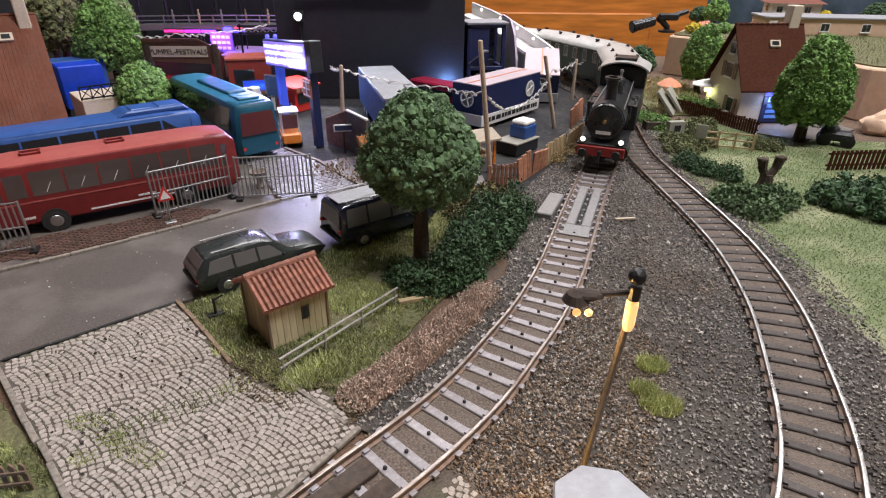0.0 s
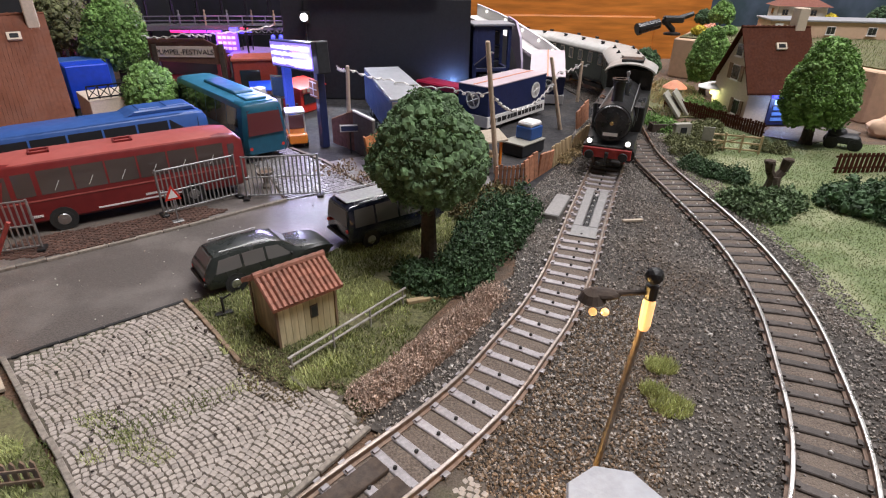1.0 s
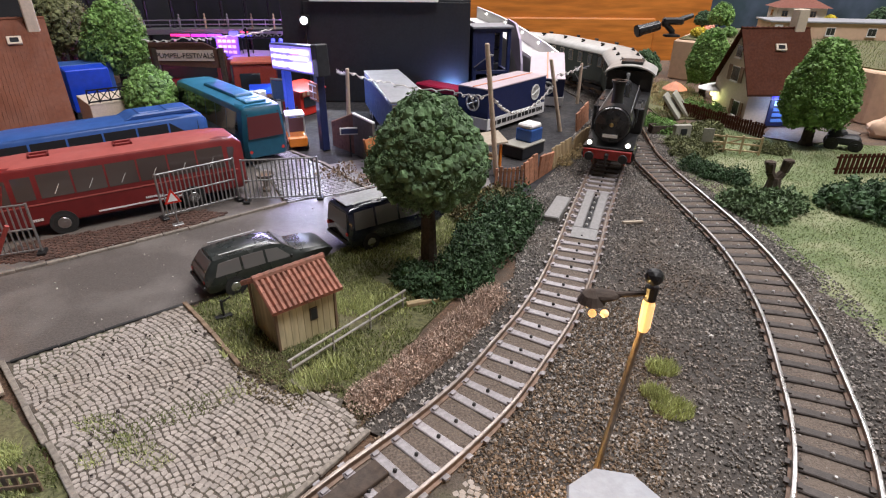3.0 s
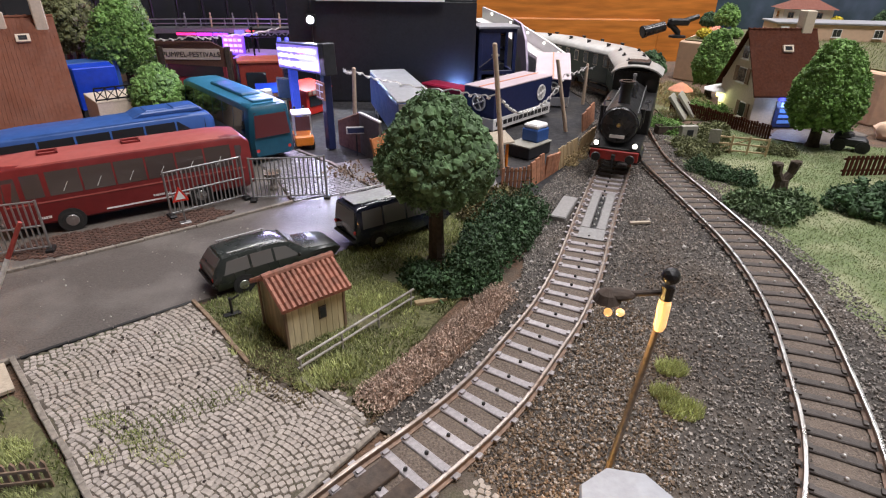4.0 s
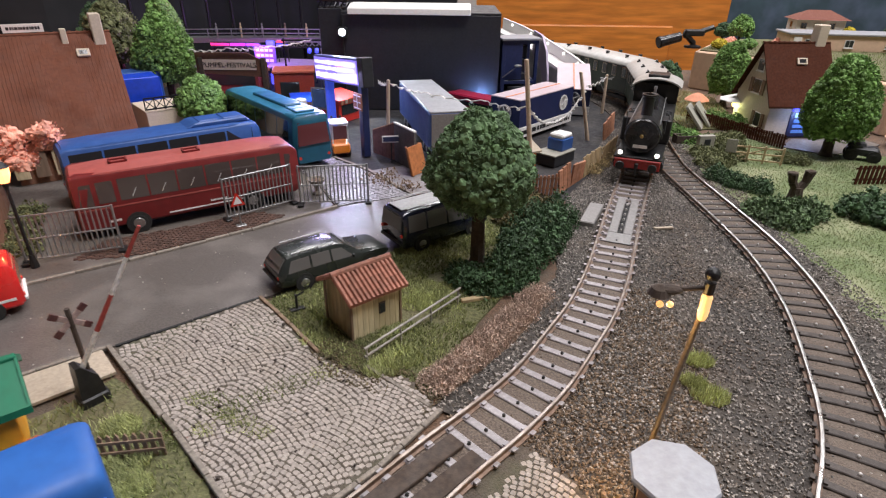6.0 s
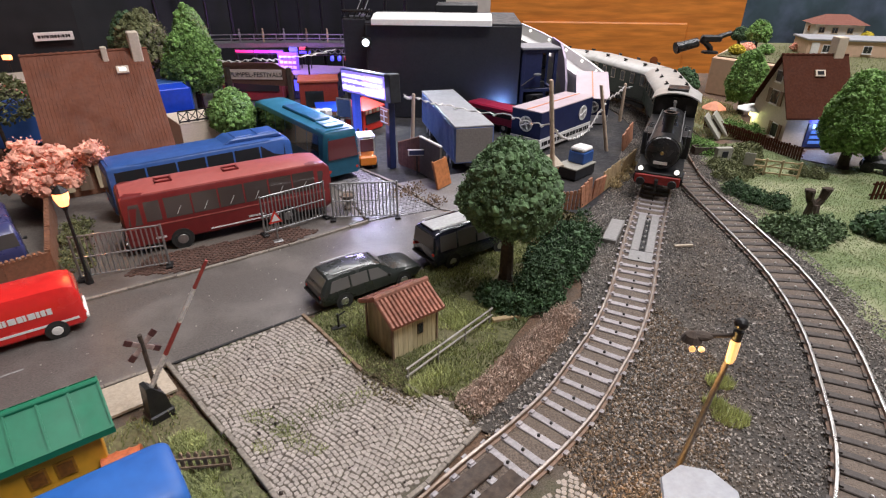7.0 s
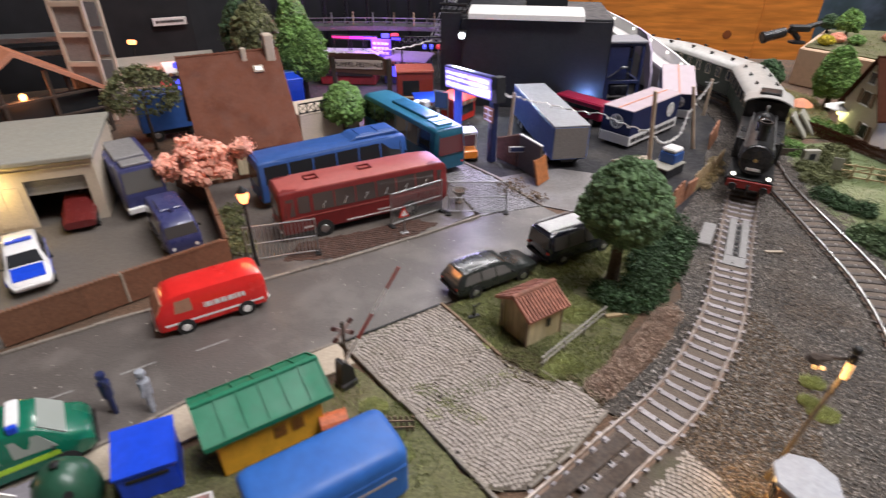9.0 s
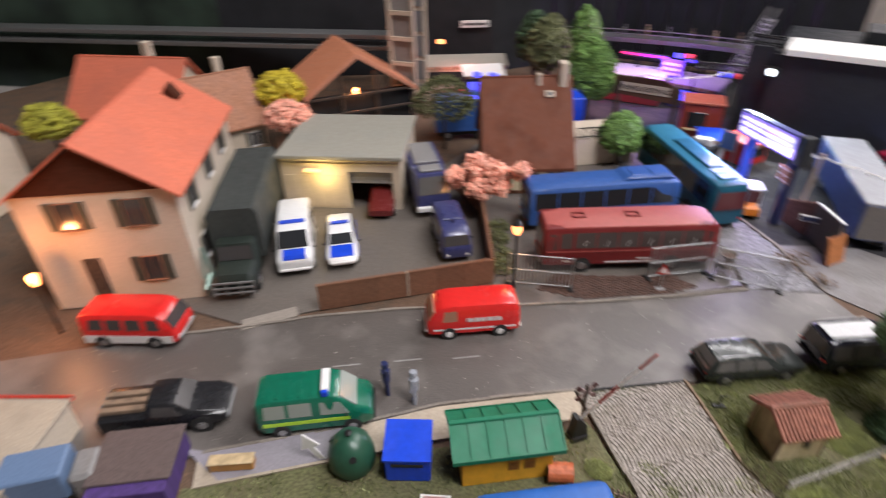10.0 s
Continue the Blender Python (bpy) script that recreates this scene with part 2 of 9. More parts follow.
GLOW_RED = mat("red_light", (1, 0.1, 0.1), 0.4, vary=0, bump=0, emit=(1.0, 0.05, 0.1), power=0.55)
GLOW_WHITE = mat("headlamp_glass", (1, 1, 1), 0.4, vary=0, bump=0, emit=(1.0, 0.95, 0.85), power=2.2)
GLOW_WINDOW = mat("lit_window", (1, 0.8, 0.4), 0.4, vary=0, bump=0, emit=(1.0, 0.7, 0.25), power=0.8)


def glass_mat(name, colour, rough=0.05):
    m = bpy.data.materials.new(name)
    m.use_nodes = True
    b = m.node_tree.nodes["Principled BSDF"]
    b.inputs["Base Color"].default_value = (*colour, 1)
    b.inputs["Roughness"].default_value, b.inputs["Coat Weight"].default_value = rough, 0.5
    t = m.node_tree.nodes.new("ShaderNodeTexNoise")
    t.inputs["Scale"].default_value = 60
    r = m.node_tree.nodes.new("ShaderNodeMapRange")
    r.inputs[3].default_value, r.inputs[4].default_value = rough, rough + 0.12
    m.node_tree.links.new(t.outputs[0], r.inputs[0])
    m.node_tree.links.new(r.outputs[0], b.inputs["Roughness"])
    return m


GLASS = glass_mat("dark_glazing", (0.025, 0.027, 0.03))
GLASS_GREY = glass_mat("grey_glazing", (0.052, 0.047, 0.046), 0.1)
GLASS_CAR = glass_mat("pale_car_glazing", (0.11, 0.105, 0.1), 0.08)
GLASS_RED = glass_mat("reddish_glazing", (0.12, 0.03, 0.035), 0.12)


# ---- mesh helpers (millimetres) ----
def part(name, bm, material, parent=None, label="", kind="", smooth=False, m=None):
    """Links a bmesh as one mesh object, under a thing or a part."""
    if isinstance(bm, bpy.types.Mesh):
        me = bm
    else:
        if smooth:
            for f in bm.faces:
                f.smooth = True
        bm.transform(Matrix.Scale(U, 4))
        me = bpy.data.meshes.new(name)
        bm.to_mesh(me)
        bm.free()
        me.materials.append(material)
        if smooth:
            me.set_sharp_from_angle(angle=radians(38))
    ob = new(name, me)
    if parent:
        ob.parent = parent
    if m is not None:
        ob.matrix_basis = m
    return tagged(ob, label=label, kind=kind)


def thing(name, x, y, rot, label, category, z=0.0, group="", kind="", tilt=(0, 0)):
    ob = new(name)
    ob.empty_display_size = 0.005
    ob.matrix_basis = pose(x * U, y * U, z * U, tilt[0], tilt[1], rot)
    return tagged(ob, label, category, group, kind)


def at(x, y, z=0.0, rot=0.0, rx=0.0, ry=0.0):
    return pose(x * U, y * U, z * U, rx, ry, rot)


def B():
    return bmesh.new()


def box(bm, x0, x1, y0, y1, z0, z1, bevel=0.0, m=None, seg=1):
    r = bmesh.ops.create_cube(bm, size=1)
    vs = r["verts"]
    bmesh.ops.transform(bm, verts=vs, matrix=Matrix.Translation(((x0 + x1) / 2, (y0 + y1) / 2, (z0 + z1) / 2)) @ Matrix.Diagonal((x1 - x0, y1 - y0, z1 - z0, 1)))
    if bevel:
        es = list({e for v in vs for e in v.link_edges})
        out = bmesh.ops.bevel(bm, geom=es, offset=bevel, segments=seg, profile=0.5, affect="EDGES")
        vs = list({v for f in out["faces"] for v in f.verts} | {v for v in vs if v.is_valid})
    if m is not None:
        bmesh.ops.transform(bm, verts=[v for v in vs if v.is_valid], matrix=m)
    return bm


def cyl(bm, p0, p1, r0, r1=None, n=10, caps=True):
    p0, p1 = Vector(p0), Vector(p1)
    d = p1 - p0
    bmesh.ops.create_cone(bm, cap_ends=caps, segments=n, radius1=r0, radius2=r0 if r1 is None else r1, depth=d.length,
                          matrix=Matrix.Translation((p0 + p1) / 2) @ d.to_track_quat("Z", "Y").to_matrix().to_4x4())
    return bm


def ball(bm, c, r, sx=1, sy=1, sz=1, sub=1):
    bmesh.ops.create_icosphere(bm, subdivisions=sub, radius=r, matrix=Matrix.Translation(c) @ Matrix.Diagonal((sx, sy, sz, 1)))
    return bm


def lathe(bm, prof, c=(0, 0, 0), n=16):
    """Turns (radius, height) pairs round the z axis."""
    rings = []
    for r, z in prof:
        rings.append([bm.verts.new((c[0] + r * math.cos(2 * math.pi * i / n), c[1] + r * math.sin(2 * math.pi * i / n), c[2] + z)) for i in range(n)])
    for a, b in zip(rings, rings[1:]):
        for i in range(n):
            bm.faces.new((a[i], a[(i + 1) % n], b[(i + 1) % n], b[i]))
    bm.faces.new(rings[0][::-1])
    bm.faces.new(rings[-1])
    return bm


def loft(bm, rings, close=True):
    """Skins rings of equally many points; closes the ends."""
    vr = [[bm.verts.new(p) for p in ring] for ring in rings]
    k = len(vr[0])
    for a, b in zip(vr, vr[1:]):
        for i in range(k):
            bm.faces.new((a[i], a[(i + 1) % k], b[(i + 1) % k], b[i]))
    if close:
        bm.faces.new(vr[0][::-1])
        bm.faces.new(vr[-1])
    bmesh.ops.recalc_face_normals(bm, faces=bm.faces)
    return bm


def prism(bm, pts, z0, z1, bevel=0.0):
    """A polygon in plan, extruded upwards."""
    lo = [bm.verts.new((x, y, z0)) for x, y in pts]
    hi = [bm.verts.new((x, y, z1)) for x, y in pts]
    k = len(pts)
    fs = [bm.faces.new((lo[i], lo[(i + 1) % k], hi[(i + 1) % k], hi[i])) for i in range(k)]
    fs += [bm.faces.new(lo[::-1]), bm.faces.new(hi)]
    bmesh.ops.recalc_face_normals(bm, faces=fs)
    if bevel:
        bmesh.ops.bevel(bm, geom=list({e for v in hi + lo for e in v.link_edges}), offset=bevel, segments=1, affect="EDGES")
    return bm


def slab(bm, pts, axis, a, b):
    """A polygon in a side view (y, z if axis is x; x, z if axis is y), extruded along the axis from a to b."""
    mk = (lambda p, s: (s, p[0], p[1])) if axis == "x" else (lambda p, s: (p[0], s, p[1]))
    lo = [bm.verts.new(mk(p, a)) for p in pts]
    hi = [bm.verts.new(mk(p, b)) for p in pts]
    k = len(pts)
    fs = [bm.faces.new((lo[i], lo[(i + 1) % k], hi[(i + 1) % k], hi[i])) for i in range(k)]
    fs += [bm.faces.new(lo[::-1]), bm.faces.new(hi)]
    bmesh.ops.recalc_face_normals(bm, faces=fs)
    return bm


def pieces(name, material, verts_faces, parent=None, label="", kind="stuff"):
    """One joined mesh out of plain lists of points (mm) and faces."""
    v, f = verts_faces
    me = bpy.data.meshes.new(name)
    me.from_pydata((np.asarray(v, dtype=float) * U).tolist(), [], f.tolist() if isinstance(f, np.ndarray) else f)
    me.materials.append(material)
    me.update()
    ob = new(name, me)
    if parent:
        ob.parent = parent
    return tagged(ob, label=label, kind=kind)


def inside(p, poly):
    x, y = p
    c = False
    for (x0, y0), (x1, y1) in zip(poly, poly[1:] + poly[:1]):
        if (y0 > y) != (y1 > y) and x < (x1 - x0) * (y - y0) / (y1 - y0) + x0:
            c = not c
    return c


def edge_gap(p, poly):
    best = 1e9
    for a, b in zip(poly, poly[1:] + poly[:1]):
        dx, dy = b[0] - a[0], b[1] - a[1]
        u = max(0, min(1, ((p[0] - a[0]) * dx + (p[1] - a[1]) * dy) / (dx * dx + dy * dy + 1e-9)))
        best = min(best, math.hypot(p[0] - a[0] - u * dx, p[1] - a[1] - u * dy))
    return best


def spread(poly, n, seed):
    """n random places inside a polygon."""
    r = np.random.RandomState(seed)
    p = np.array(poly, float)
    lo, hi = p.min(axis=0), p.max(axis=0)
    got, have = [], 0
    while have < n:
        q = lo + (hi - lo) * r.uniform(0, 1, (4096, 2))
        odd = np.zeros(len(q), bool)
        for (x0, y0), (x1, y1) in zip(p, np.roll(p, -1, axis=0)):
            if y0 != y1:
                odd ^= ((y0 > q[:, 1]) != (y1 > q[:, 1])) & (q[:, 0] < (x1 - x0) * (q[:, 1] - y0) / (y1 - y0) + x0)
        got.append(q[odd])
        have += int(odd.sum())
    return np.concatenate(got)[:n].tolist()


def sheet(name, poly, z, material, label, thick=1.0, rough_edge=0.0, kind="structure", bulge=0.0, cell=6):
    """A thin layer of the ground: a polygon with an uneven rim and thickness."""
    pts = []
    for a, b in zip(poly, poly[1:] + poly[:1]):
        k = max(1, int(math.hypot(b[0] - a[0], b[1] - a[1]) / cell)) if rough_edge else 1
        for i in range(k):
            u = i / k
            x, y = a[0] + (b[0] - a[0]) * u, a[1] + (b[1] - a[1]) * u
            j = noise.noise((x * 0.13, y * 0.13, 3)) * rough_edge
            k2 = noise.noise((x * 0.13, y * 0.13, 9)) * rough_edge
            pts.append((x + j, y + k2))
    bm = B()
    prism(bm, pts, z - thick, z)
    bmesh.ops.triangulate(bm, faces=bm.faces[:])
    ob = part(name, bm, material)
    return tagged(ob, label=label, category=name.replace("_", " "), kind=kind)


def spline(ctrl, step=2.0):
    """A smooth line through the points in plan, resampled at even steps: arrays of places and of directions."""
    c = [np.array(p, float) for p in ctrl]
    c = [2 * c[0] - c[1]] + c + [2 * c[-1] - c[-2]]
    pts = []
    for p0, p1, p2, p3 in zip(c, c[1:], c[2:], c[3:]):
        for u in np.linspace(0, 1, 24, endpoint=False):
            pts.append(0.5 * (2 * p1 + (p2 - p0) * u + (2 * p0 - 5 * p1 + 4 * p2 - p3) * u * u + (3 * p1 - p0 - 3 * p2 + p3) * u ** 3))
    pts.append(c[-2])
    pts = np.array(pts)
    s = np.r_[0, np.cumsum(np.linalg.norm(np.diff(pts, axis=0), axis=1))]
    q = np.arange(0, s[-1], step)
    out = np.c_[np.interp(q, s, pts[:, 0]), np.interp(q, s, pts[:, 1])]
    d = np.gradient(out, axis=0)
    return out, d / np.linalg.norm(d, axis=1)[:, None]

# ---- the room ----
def room():
    bm = B()
    box(bm, -2600, 2600, -2200, 2400, -960, -900)
    tagged(part("floor", bm, FLOOR_M), "dark wooden floor of the hobby room", "floor", kind="structure")
    bm = B()
    box(bm, -2600, 2600, -2200, 2400, 1500, 1560)
    tagged(part("ceiling", bm, WALL_ROOM), "plain off-white ceiling of the hobby room", "ceiling", kind="structure")
    for name, b, material, label in (("wall_south", (-2600, 2600, -2260, -2200), WALL_ROOM, "plain light wall behind the layout"),
                                     ("wall_east", (2600, 2660, -2200, 2400), WALL_ROOM, "plain light side wall of the room"),
                                     ("wall_west", (-2660, -2600, -2200, 2400), WALL_ROOM, "plain light side wall of the room"),
                                     ("wall_north", (-2600, 2600, 2400, 2460), WALL_ROOM, "plain light end wall of the room")):
        bm = B()
        box(bm, b[0], b[1], b[2], b[3], -900, 1500)
        tagged(part(name, bm, material), label, "wall", kind="structure")


room()
for lx, ly, power in ((680, 20, 33), (420, 980, 17), (-60, 2020, 30)):
    CEIL = thing("ceiling_lamp", lx, ly, 0, "long white ceiling lamp with a milky cover", "lamp", z=1500, group="ceiling lamps")
    bm = B()
    box(bm, -610, 610, -160, 160, -50, 0, 6)
    part("housing", bm, WHITE, CEIL)
    bm = B()
    box(bm, -600, 600, -150, 150, -54, -50.5)
    part("diffuser", bm, WHITE, CEIL, "milky lamp cover")
    lamp("ceiling_light", "AREA", lx, ly, 1440, power, (0.98, 0.95, 0.97), (1200, 300), (lx, ly, 0))

# ---- the board and its ground ----
bm = B()
box(bm, -900, 900, -420, 745, -22, -1.2)
tagged(part("ground", bm, DIRT), "earth-brown scenery board of the model railway", "ground", kind="structure")

ROAD_UP = [(-420, -40), (-345, 40), (-310, 72), (-280, 103), (-244, 134), (-203, 163), (-162, 193), (-119, 227), (-83, 259)]
ROAD_LO = [(-44, 279), (-15, 252), (-30, 230), (-62, 190), (-95, 165), (-135, 133), (-160, 112), (-186, 89), (-208, 63), (-257, 11), (-330, -80)]
sheet("road", ROAD_UP + ROAD_LO, 0.0, ASPHALT, "worn grey asphalt road with pale dust")
SIDE = [(-83, 259), (-44, 279), (-77, 320), (-104, 345), (-150, 470), (-215, 470), (-150, 350), (-105, 300)]
sheet("side_street", SIDE, -0.4, SAND, "narrow side street paved with grey setts")
YARD_BUS = [(-203, 166), (-162, 196), (-119, 230), (-86, 262), (-105, 300), (-150, 350), (-215, 470), (-330, 470), (-330, 300), (-262, 254), (-213, 187)]
sheet("bus_yard", YARD_BUS, -0.3, YARD, "dark paved bus yard behind the kerb")
FEST = [(-104, 347), (-77, 322), (-44, 282), (0, 270), (30, 262), (62, 300), (84, 350), (100, 395), (112, 430), (120, 470), (110, 560), (60, 640), (-60, 700), (-330, 700), (-330, 472), (-150, 472)]
sheet("festival_ground", FEST, -0.7, mat("dark_festival_asphalt", (0.034, 0.033, 0.036), 0.85, spec=0.2, vary=0.3, scale=900, bump=0.4, spots=(0.1, 0.09, 0.08), spot_scale=25), "dark trodden asphalt of the festival ground")
APRON = [(-76, 320), (-44, 281), (0, 268.5), (26, 262), (22, 300), (0, 338), (-30, 344), (-52, 334)]
sheet("festival_apron", APRON, -0.45, mat("lilac_grey_concrete", (.2, .185, .18), .55, vary=.2, scale=900, bump=.3, spots=(.13, .11, .1), spot_scale=25), "worn lilac-grey concrete apron before the container")
YARD_POL = [(-310, 76), (-283, 109), (-213, 185), (-262, 254), (-330, 300), (-480, 300), (-480, 120), (-380, 60)]
sheet("police_yard", YARD_POL, -0.2, YARD, "grey concrete police yard")
CROSS = [(-134, 131), (-95, 165), (-78, 147), (-64, 131), (-47, 121), (-34, 121), (-22, 106), (-38, 84), (-53, 68), (-66, 66), (-95, 94)]
sheet("crossing_bed", CROSS, 0.1, SAND, "sandy joint bed under the cobbles")
CROSS2 = [(-8, 92), (2, 96), (12, 83), (24, 62), (20, 40), (-10, 45), (-32, 62)]
sheet("crossing_bed_near", CROSS2, 0.1, SAND, "sandy joint bed under the cobbles beyond the rails")

# ---- the track ----
LINE_A = [(-70, 22), (-52, 50), (-34, 70), (-20, 86), (-4, 103), (10, 120.5), (22, 140), (34, 161), (46, 188), (57, 218), (68.5, 250), (86.8, 298), (107.5, 350), (124, 393), (136, 425), (146.5, 460), (150, 490), (147, 522), (140, 548), (128, 572), (110, 596), (84, 620), (48, 646), (0, 668), (-50, 684), (-105, 696)]
LINE_B = [(38, 10), (62, 48), (78, 72), (89, 89), (98, 107), (107.5, 133), (115.5, 158), (121, 184), (124, 210), (124.5, 236), (123.5, 272), (122, 312), (122.6, 341), (127, 373), (134, 415)]
PA, DA = spline(LINE_A, 1.0)
PB, DB = spline(LINE_B, 1.0)


def rail(name, P, D, side, s0, s1, parent, top=3.2, head=RAIL):
    """A rail profile swept along a line, side mm off its middle."""
    prof = [(-1.1, 0.7), (1.1, 0.7), (1.1, 1.0), (0.3, 1.25), (0.3, 2.4), (0.48, 2.6), (0.48, 3.05), (0.28, top), (-0.28, top), (-0.48, 3.05), (-0.48, 2.6), (-0.3, 2.4), (-0.3, 1.25), (-1.1, 1.0)]
    rings = []
    for i in range(s0, s1, 3):
        n = np.array((D[i][1], -D[i][0]))
        c = P[i] + n * side
        rings.append([(c[0] + n[0] * a, c[1] + n[1] * a, z) for a, z in prof])
    bm = B()
    loft(bm, rings)
    ob = part(name, bm, head, parent)
    ob.data.materials.append(RAIL_SIDE)
    for f in ob.data.polygons:
        zs = [ob.data.vertices[i].co.z for i in f.vertices]
        if max(zs) < 2.65 * U:
            f.material_index = 1
    return ob


END_B = len(PB) - 42
FROG_A = int(np.argmin(np.linalg.norm(PA - np.array((108, 352)), axis=1)))
TRACK = thing("main_track", 0, 0, 0, "model railway track with dark sleepers and worn steel rails", "track")
rail("rail", PA, DA, -8.7, 0, len(PA), TRACK, head=RAIL_MAIN)
rail("rail", PA, DA, 8.7, 0, FROG_A + 30, TRACK, head=RAIL_MAIN)
rail("rail", PA, DA, 8.7, int(np.argmin(np.linalg.norm(PA - np.array((134, 425)), axis=1))), len(PA), TRACK, head=RAIL_MAIN)
BRANCH = thing("branch_track", 0, 0, 0, "curved branch track with brown sleepers and shiny steel rails", "track")
rail("rail", PB, DB, 8.7, 0, len(PB), BRANCH)
rail("rail", PB, DB, -8.7, 0, END_B + 12, BRANCH)
bm = B()
box(bm, -9.6, 9.6, -1.35, 1.35, -0.2, 1.3, 0.25)
for sx in (-8.7, 8.7):
    box(bm, sx - 2.0, sx - 0.9, -0.9, 0.9, 1.2, 1.9)
    box(bm, sx + 0.9, sx + 2.0, -0.9, 0.9, 1.2, 1.9)
SLEEPER_MESH = part("sleeper", bm, SLEEPER).data
bpy.data.objects.remove(bpy.data.objects["sleeper"])
bm = B()
lathe(bm, [(0.55, 1.2), (0.55, 1.9), (0.3, 2.15)], n=6)
STUD_MESH = part("stud", bm, STUD).data
bpy.data.objects.remove(bpy.data.objects["stud"])


DARK_STUD = STUD_MESH.copy()
DARK_STUD.materials[0] = TYRE_DARK
SHEEN_SLEEPER_MESH = SLEEPER_MESH.copy()
SHEEN_SLEEPER_MESH.materials[0] = SLEEPER_SHEEN


def sleepers(P, D, s0, s1, parent, mesh, stud, pitch=7.44):
    s = s0
    while s < s1:
        i = int(s)
        a = math.degrees(math.atan2(D[i][1], D[i][0])) - 90
        part("sleeper", mesh, None, parent, m=at(P[i][0], P[i][1], RNG.uniform(-0.1, 0.1), a + RNG.uniform(-0.8, 0.8)))
        part("stud", stud, None, parent, m=at(P[i][0], P[i][1], 0, a))
        s += pitch


sleepers(PA, DA, 2, len(PA) - 2, TRACK, SHEEN_SLEEPER_MESH, DARK_STUD)
sleepers(PB, DB, 2, END_B - 10, BRANCH, SLEEPER_MESH, STUD_MESH)


LINES = np.concatenate([PA[::3], PB[::3]])


def track_gap(x, y):
    """Distance to the nearer track's middle."""
    return math.sqrt(((LINES[:, 0] - x) ** 2 + (LINES[:, 1] - y) ** 2).min())


# ballast: bed and loose stones
PATH_L = [tuple(PA[i] + np.array((-DA[i][1], DA[i][0])) * w) for i, w in [(int(t), 21 + 3 * math.sin(t * 0.05) + 9 * max(0, min(1, (t - 195) / 40))) for t in np.linspace(95, len(PA) - 60, 30)]]
PATH_R = [tuple(PB[i] + np.array((DB[i][1], -DB[i][0])) * w) for i, w in [(int(t), 27 + 4 * math.sin(t * 0.04 + 1)) for t in np.linspace(2, len(PB) - 45, 24)]]
PATH_R2 = [tuple(PA[i] + np.array((DA[i][1], -DA[i][0])) * 17) for i in range(len(PA) - 330, len(PA) - 60, 20)]
BED = PATH_L + PATH_R2[::-1] + PATH_R[::-1] + [(24, 62), (12, 83), (0, 98)]
sheet("ballast_bed", BED, -0.15, BALLAST_BED, "dark gravel bed under the tracks", rough_edge=3.0)


def pebbles(name, places, material, r0, r1, label, seed, lift=0.0):
    """Loose eight-sided stones of uneven shape."""
    r = np.random.RandomState(seed)
    base = np.array([(1, 0, 0), (-1, 0, 0), (0, 1, 0), (0, -1, 0), (0, 0, 1), (0, 0, -1)], float)
    tri = np.array([(0, 2, 4), (2, 1, 4), (1, 3, 4), (3, 0, 4), (2, 0, 5), (1, 2, 5), (3, 1, 5), (0, 3, 5)])
    p = np.array(places, float)
    n = len(p)
    q = r.normal(size=(n, 4))
    q /= np.linalg.norm(q, axis=1)[:, None]
    w, x, y, z = q.T
    turn = np.stack([1 - 2 * (y * y + z * z), 2 * (x * y - z * w), 2 * (x * z + y * w), 2 * (x * y + z * w), 1 - 2 * (x * x + z * z), 2 * (y * z - x * w),
                     2 * (x * z - y * w), 2 * (y * z + x * w), 1 - 2 * (x * x + y * y)], 1).reshape(n, 3, 3)
    size = r0 + (r1 - r0) * r.uniform(0, 1, n) ** 1.6
    v = base[None] * r.uniform(0.55, 1.15, (n, 6, 1)) * size[:, None, None] * r.uniform(0.65, 1.1, (n, 1, 3))
    v = np.einsum("nij,nkj->nki", turn, v) + np.stack([p[:, 0], p[:, 1], lift + size * 0.25], 1)[:, None]
    f = tri[None] + 6 * np.arange(n)[:, None, None]
    return tagged(pieces(name, material, (v.reshape(-1, 3), f.reshape(-1, 3).tolist())), label, "gravel", kind="stuff")


def ribbon(name, P, D, s0, s1, half, z, material, label):
    """A strip of packed dirt between the rails."""
    v, f = [], []
    for k, i in enumerate(range(s0, s1, 2)):
        n = np.array((D[i][1], -D[i][0]))
        for u in (-1, -.5, 0, .5, 1):
            c = P[i] + n * half * u
            v.append((c[0], c[1], z + .22 * noise.noise((c[0] * .35, c[1] * .35, 2)) - .3 * u * u))
        if k:
            f += [(5 * k - 5 + j, 5 * k - 4 + j, 5 * k + 1 + j, 5 * k + j) for j in range(4)]
    return tagged(pieces(name, material, (v, f)), label, "track bed", kind="structure")


ribbon("track_dirt", PA, DA, 60, len(PA) - 4, 8.2, .8, TRACK_DIRT, "brown packed dirt between the rails of the main track")
ribbon("branch_dirt", PB, DB, 2, END_B, 8.2, .68, TRACK_DIRT, "dark brown dirt between the rails of the branch track")
STONES = spread(BED, 80000, 3)
pebbles("ballast", STONES, BALLAST, 0.26, 0.82, "loose dark grey and brown ballast stones", 4)

# ---- vehicles ----
def ring(x, wl, wb, wr, z0, zb, zr, r=1.6):
    """One cross-section of a body: sill, belt and roof half widths and heights."""
    h = max(0.05, min(r, (zr - zb) * 0.45))
    half = [(wl * 0.9, z0), (wl, z0 + 1.2), (wb, zb * 0.5 + z0 * 0.5), (wb, zb), (wr + 0.12 * h, zr - h), (wr - 0.35 * h, zr - 0.3 * h), (wr - 1.3 * h, zr)]
    return [(x, -a, z) for a, z in half] + [(x, a, z) for a, z in half[::-1]]


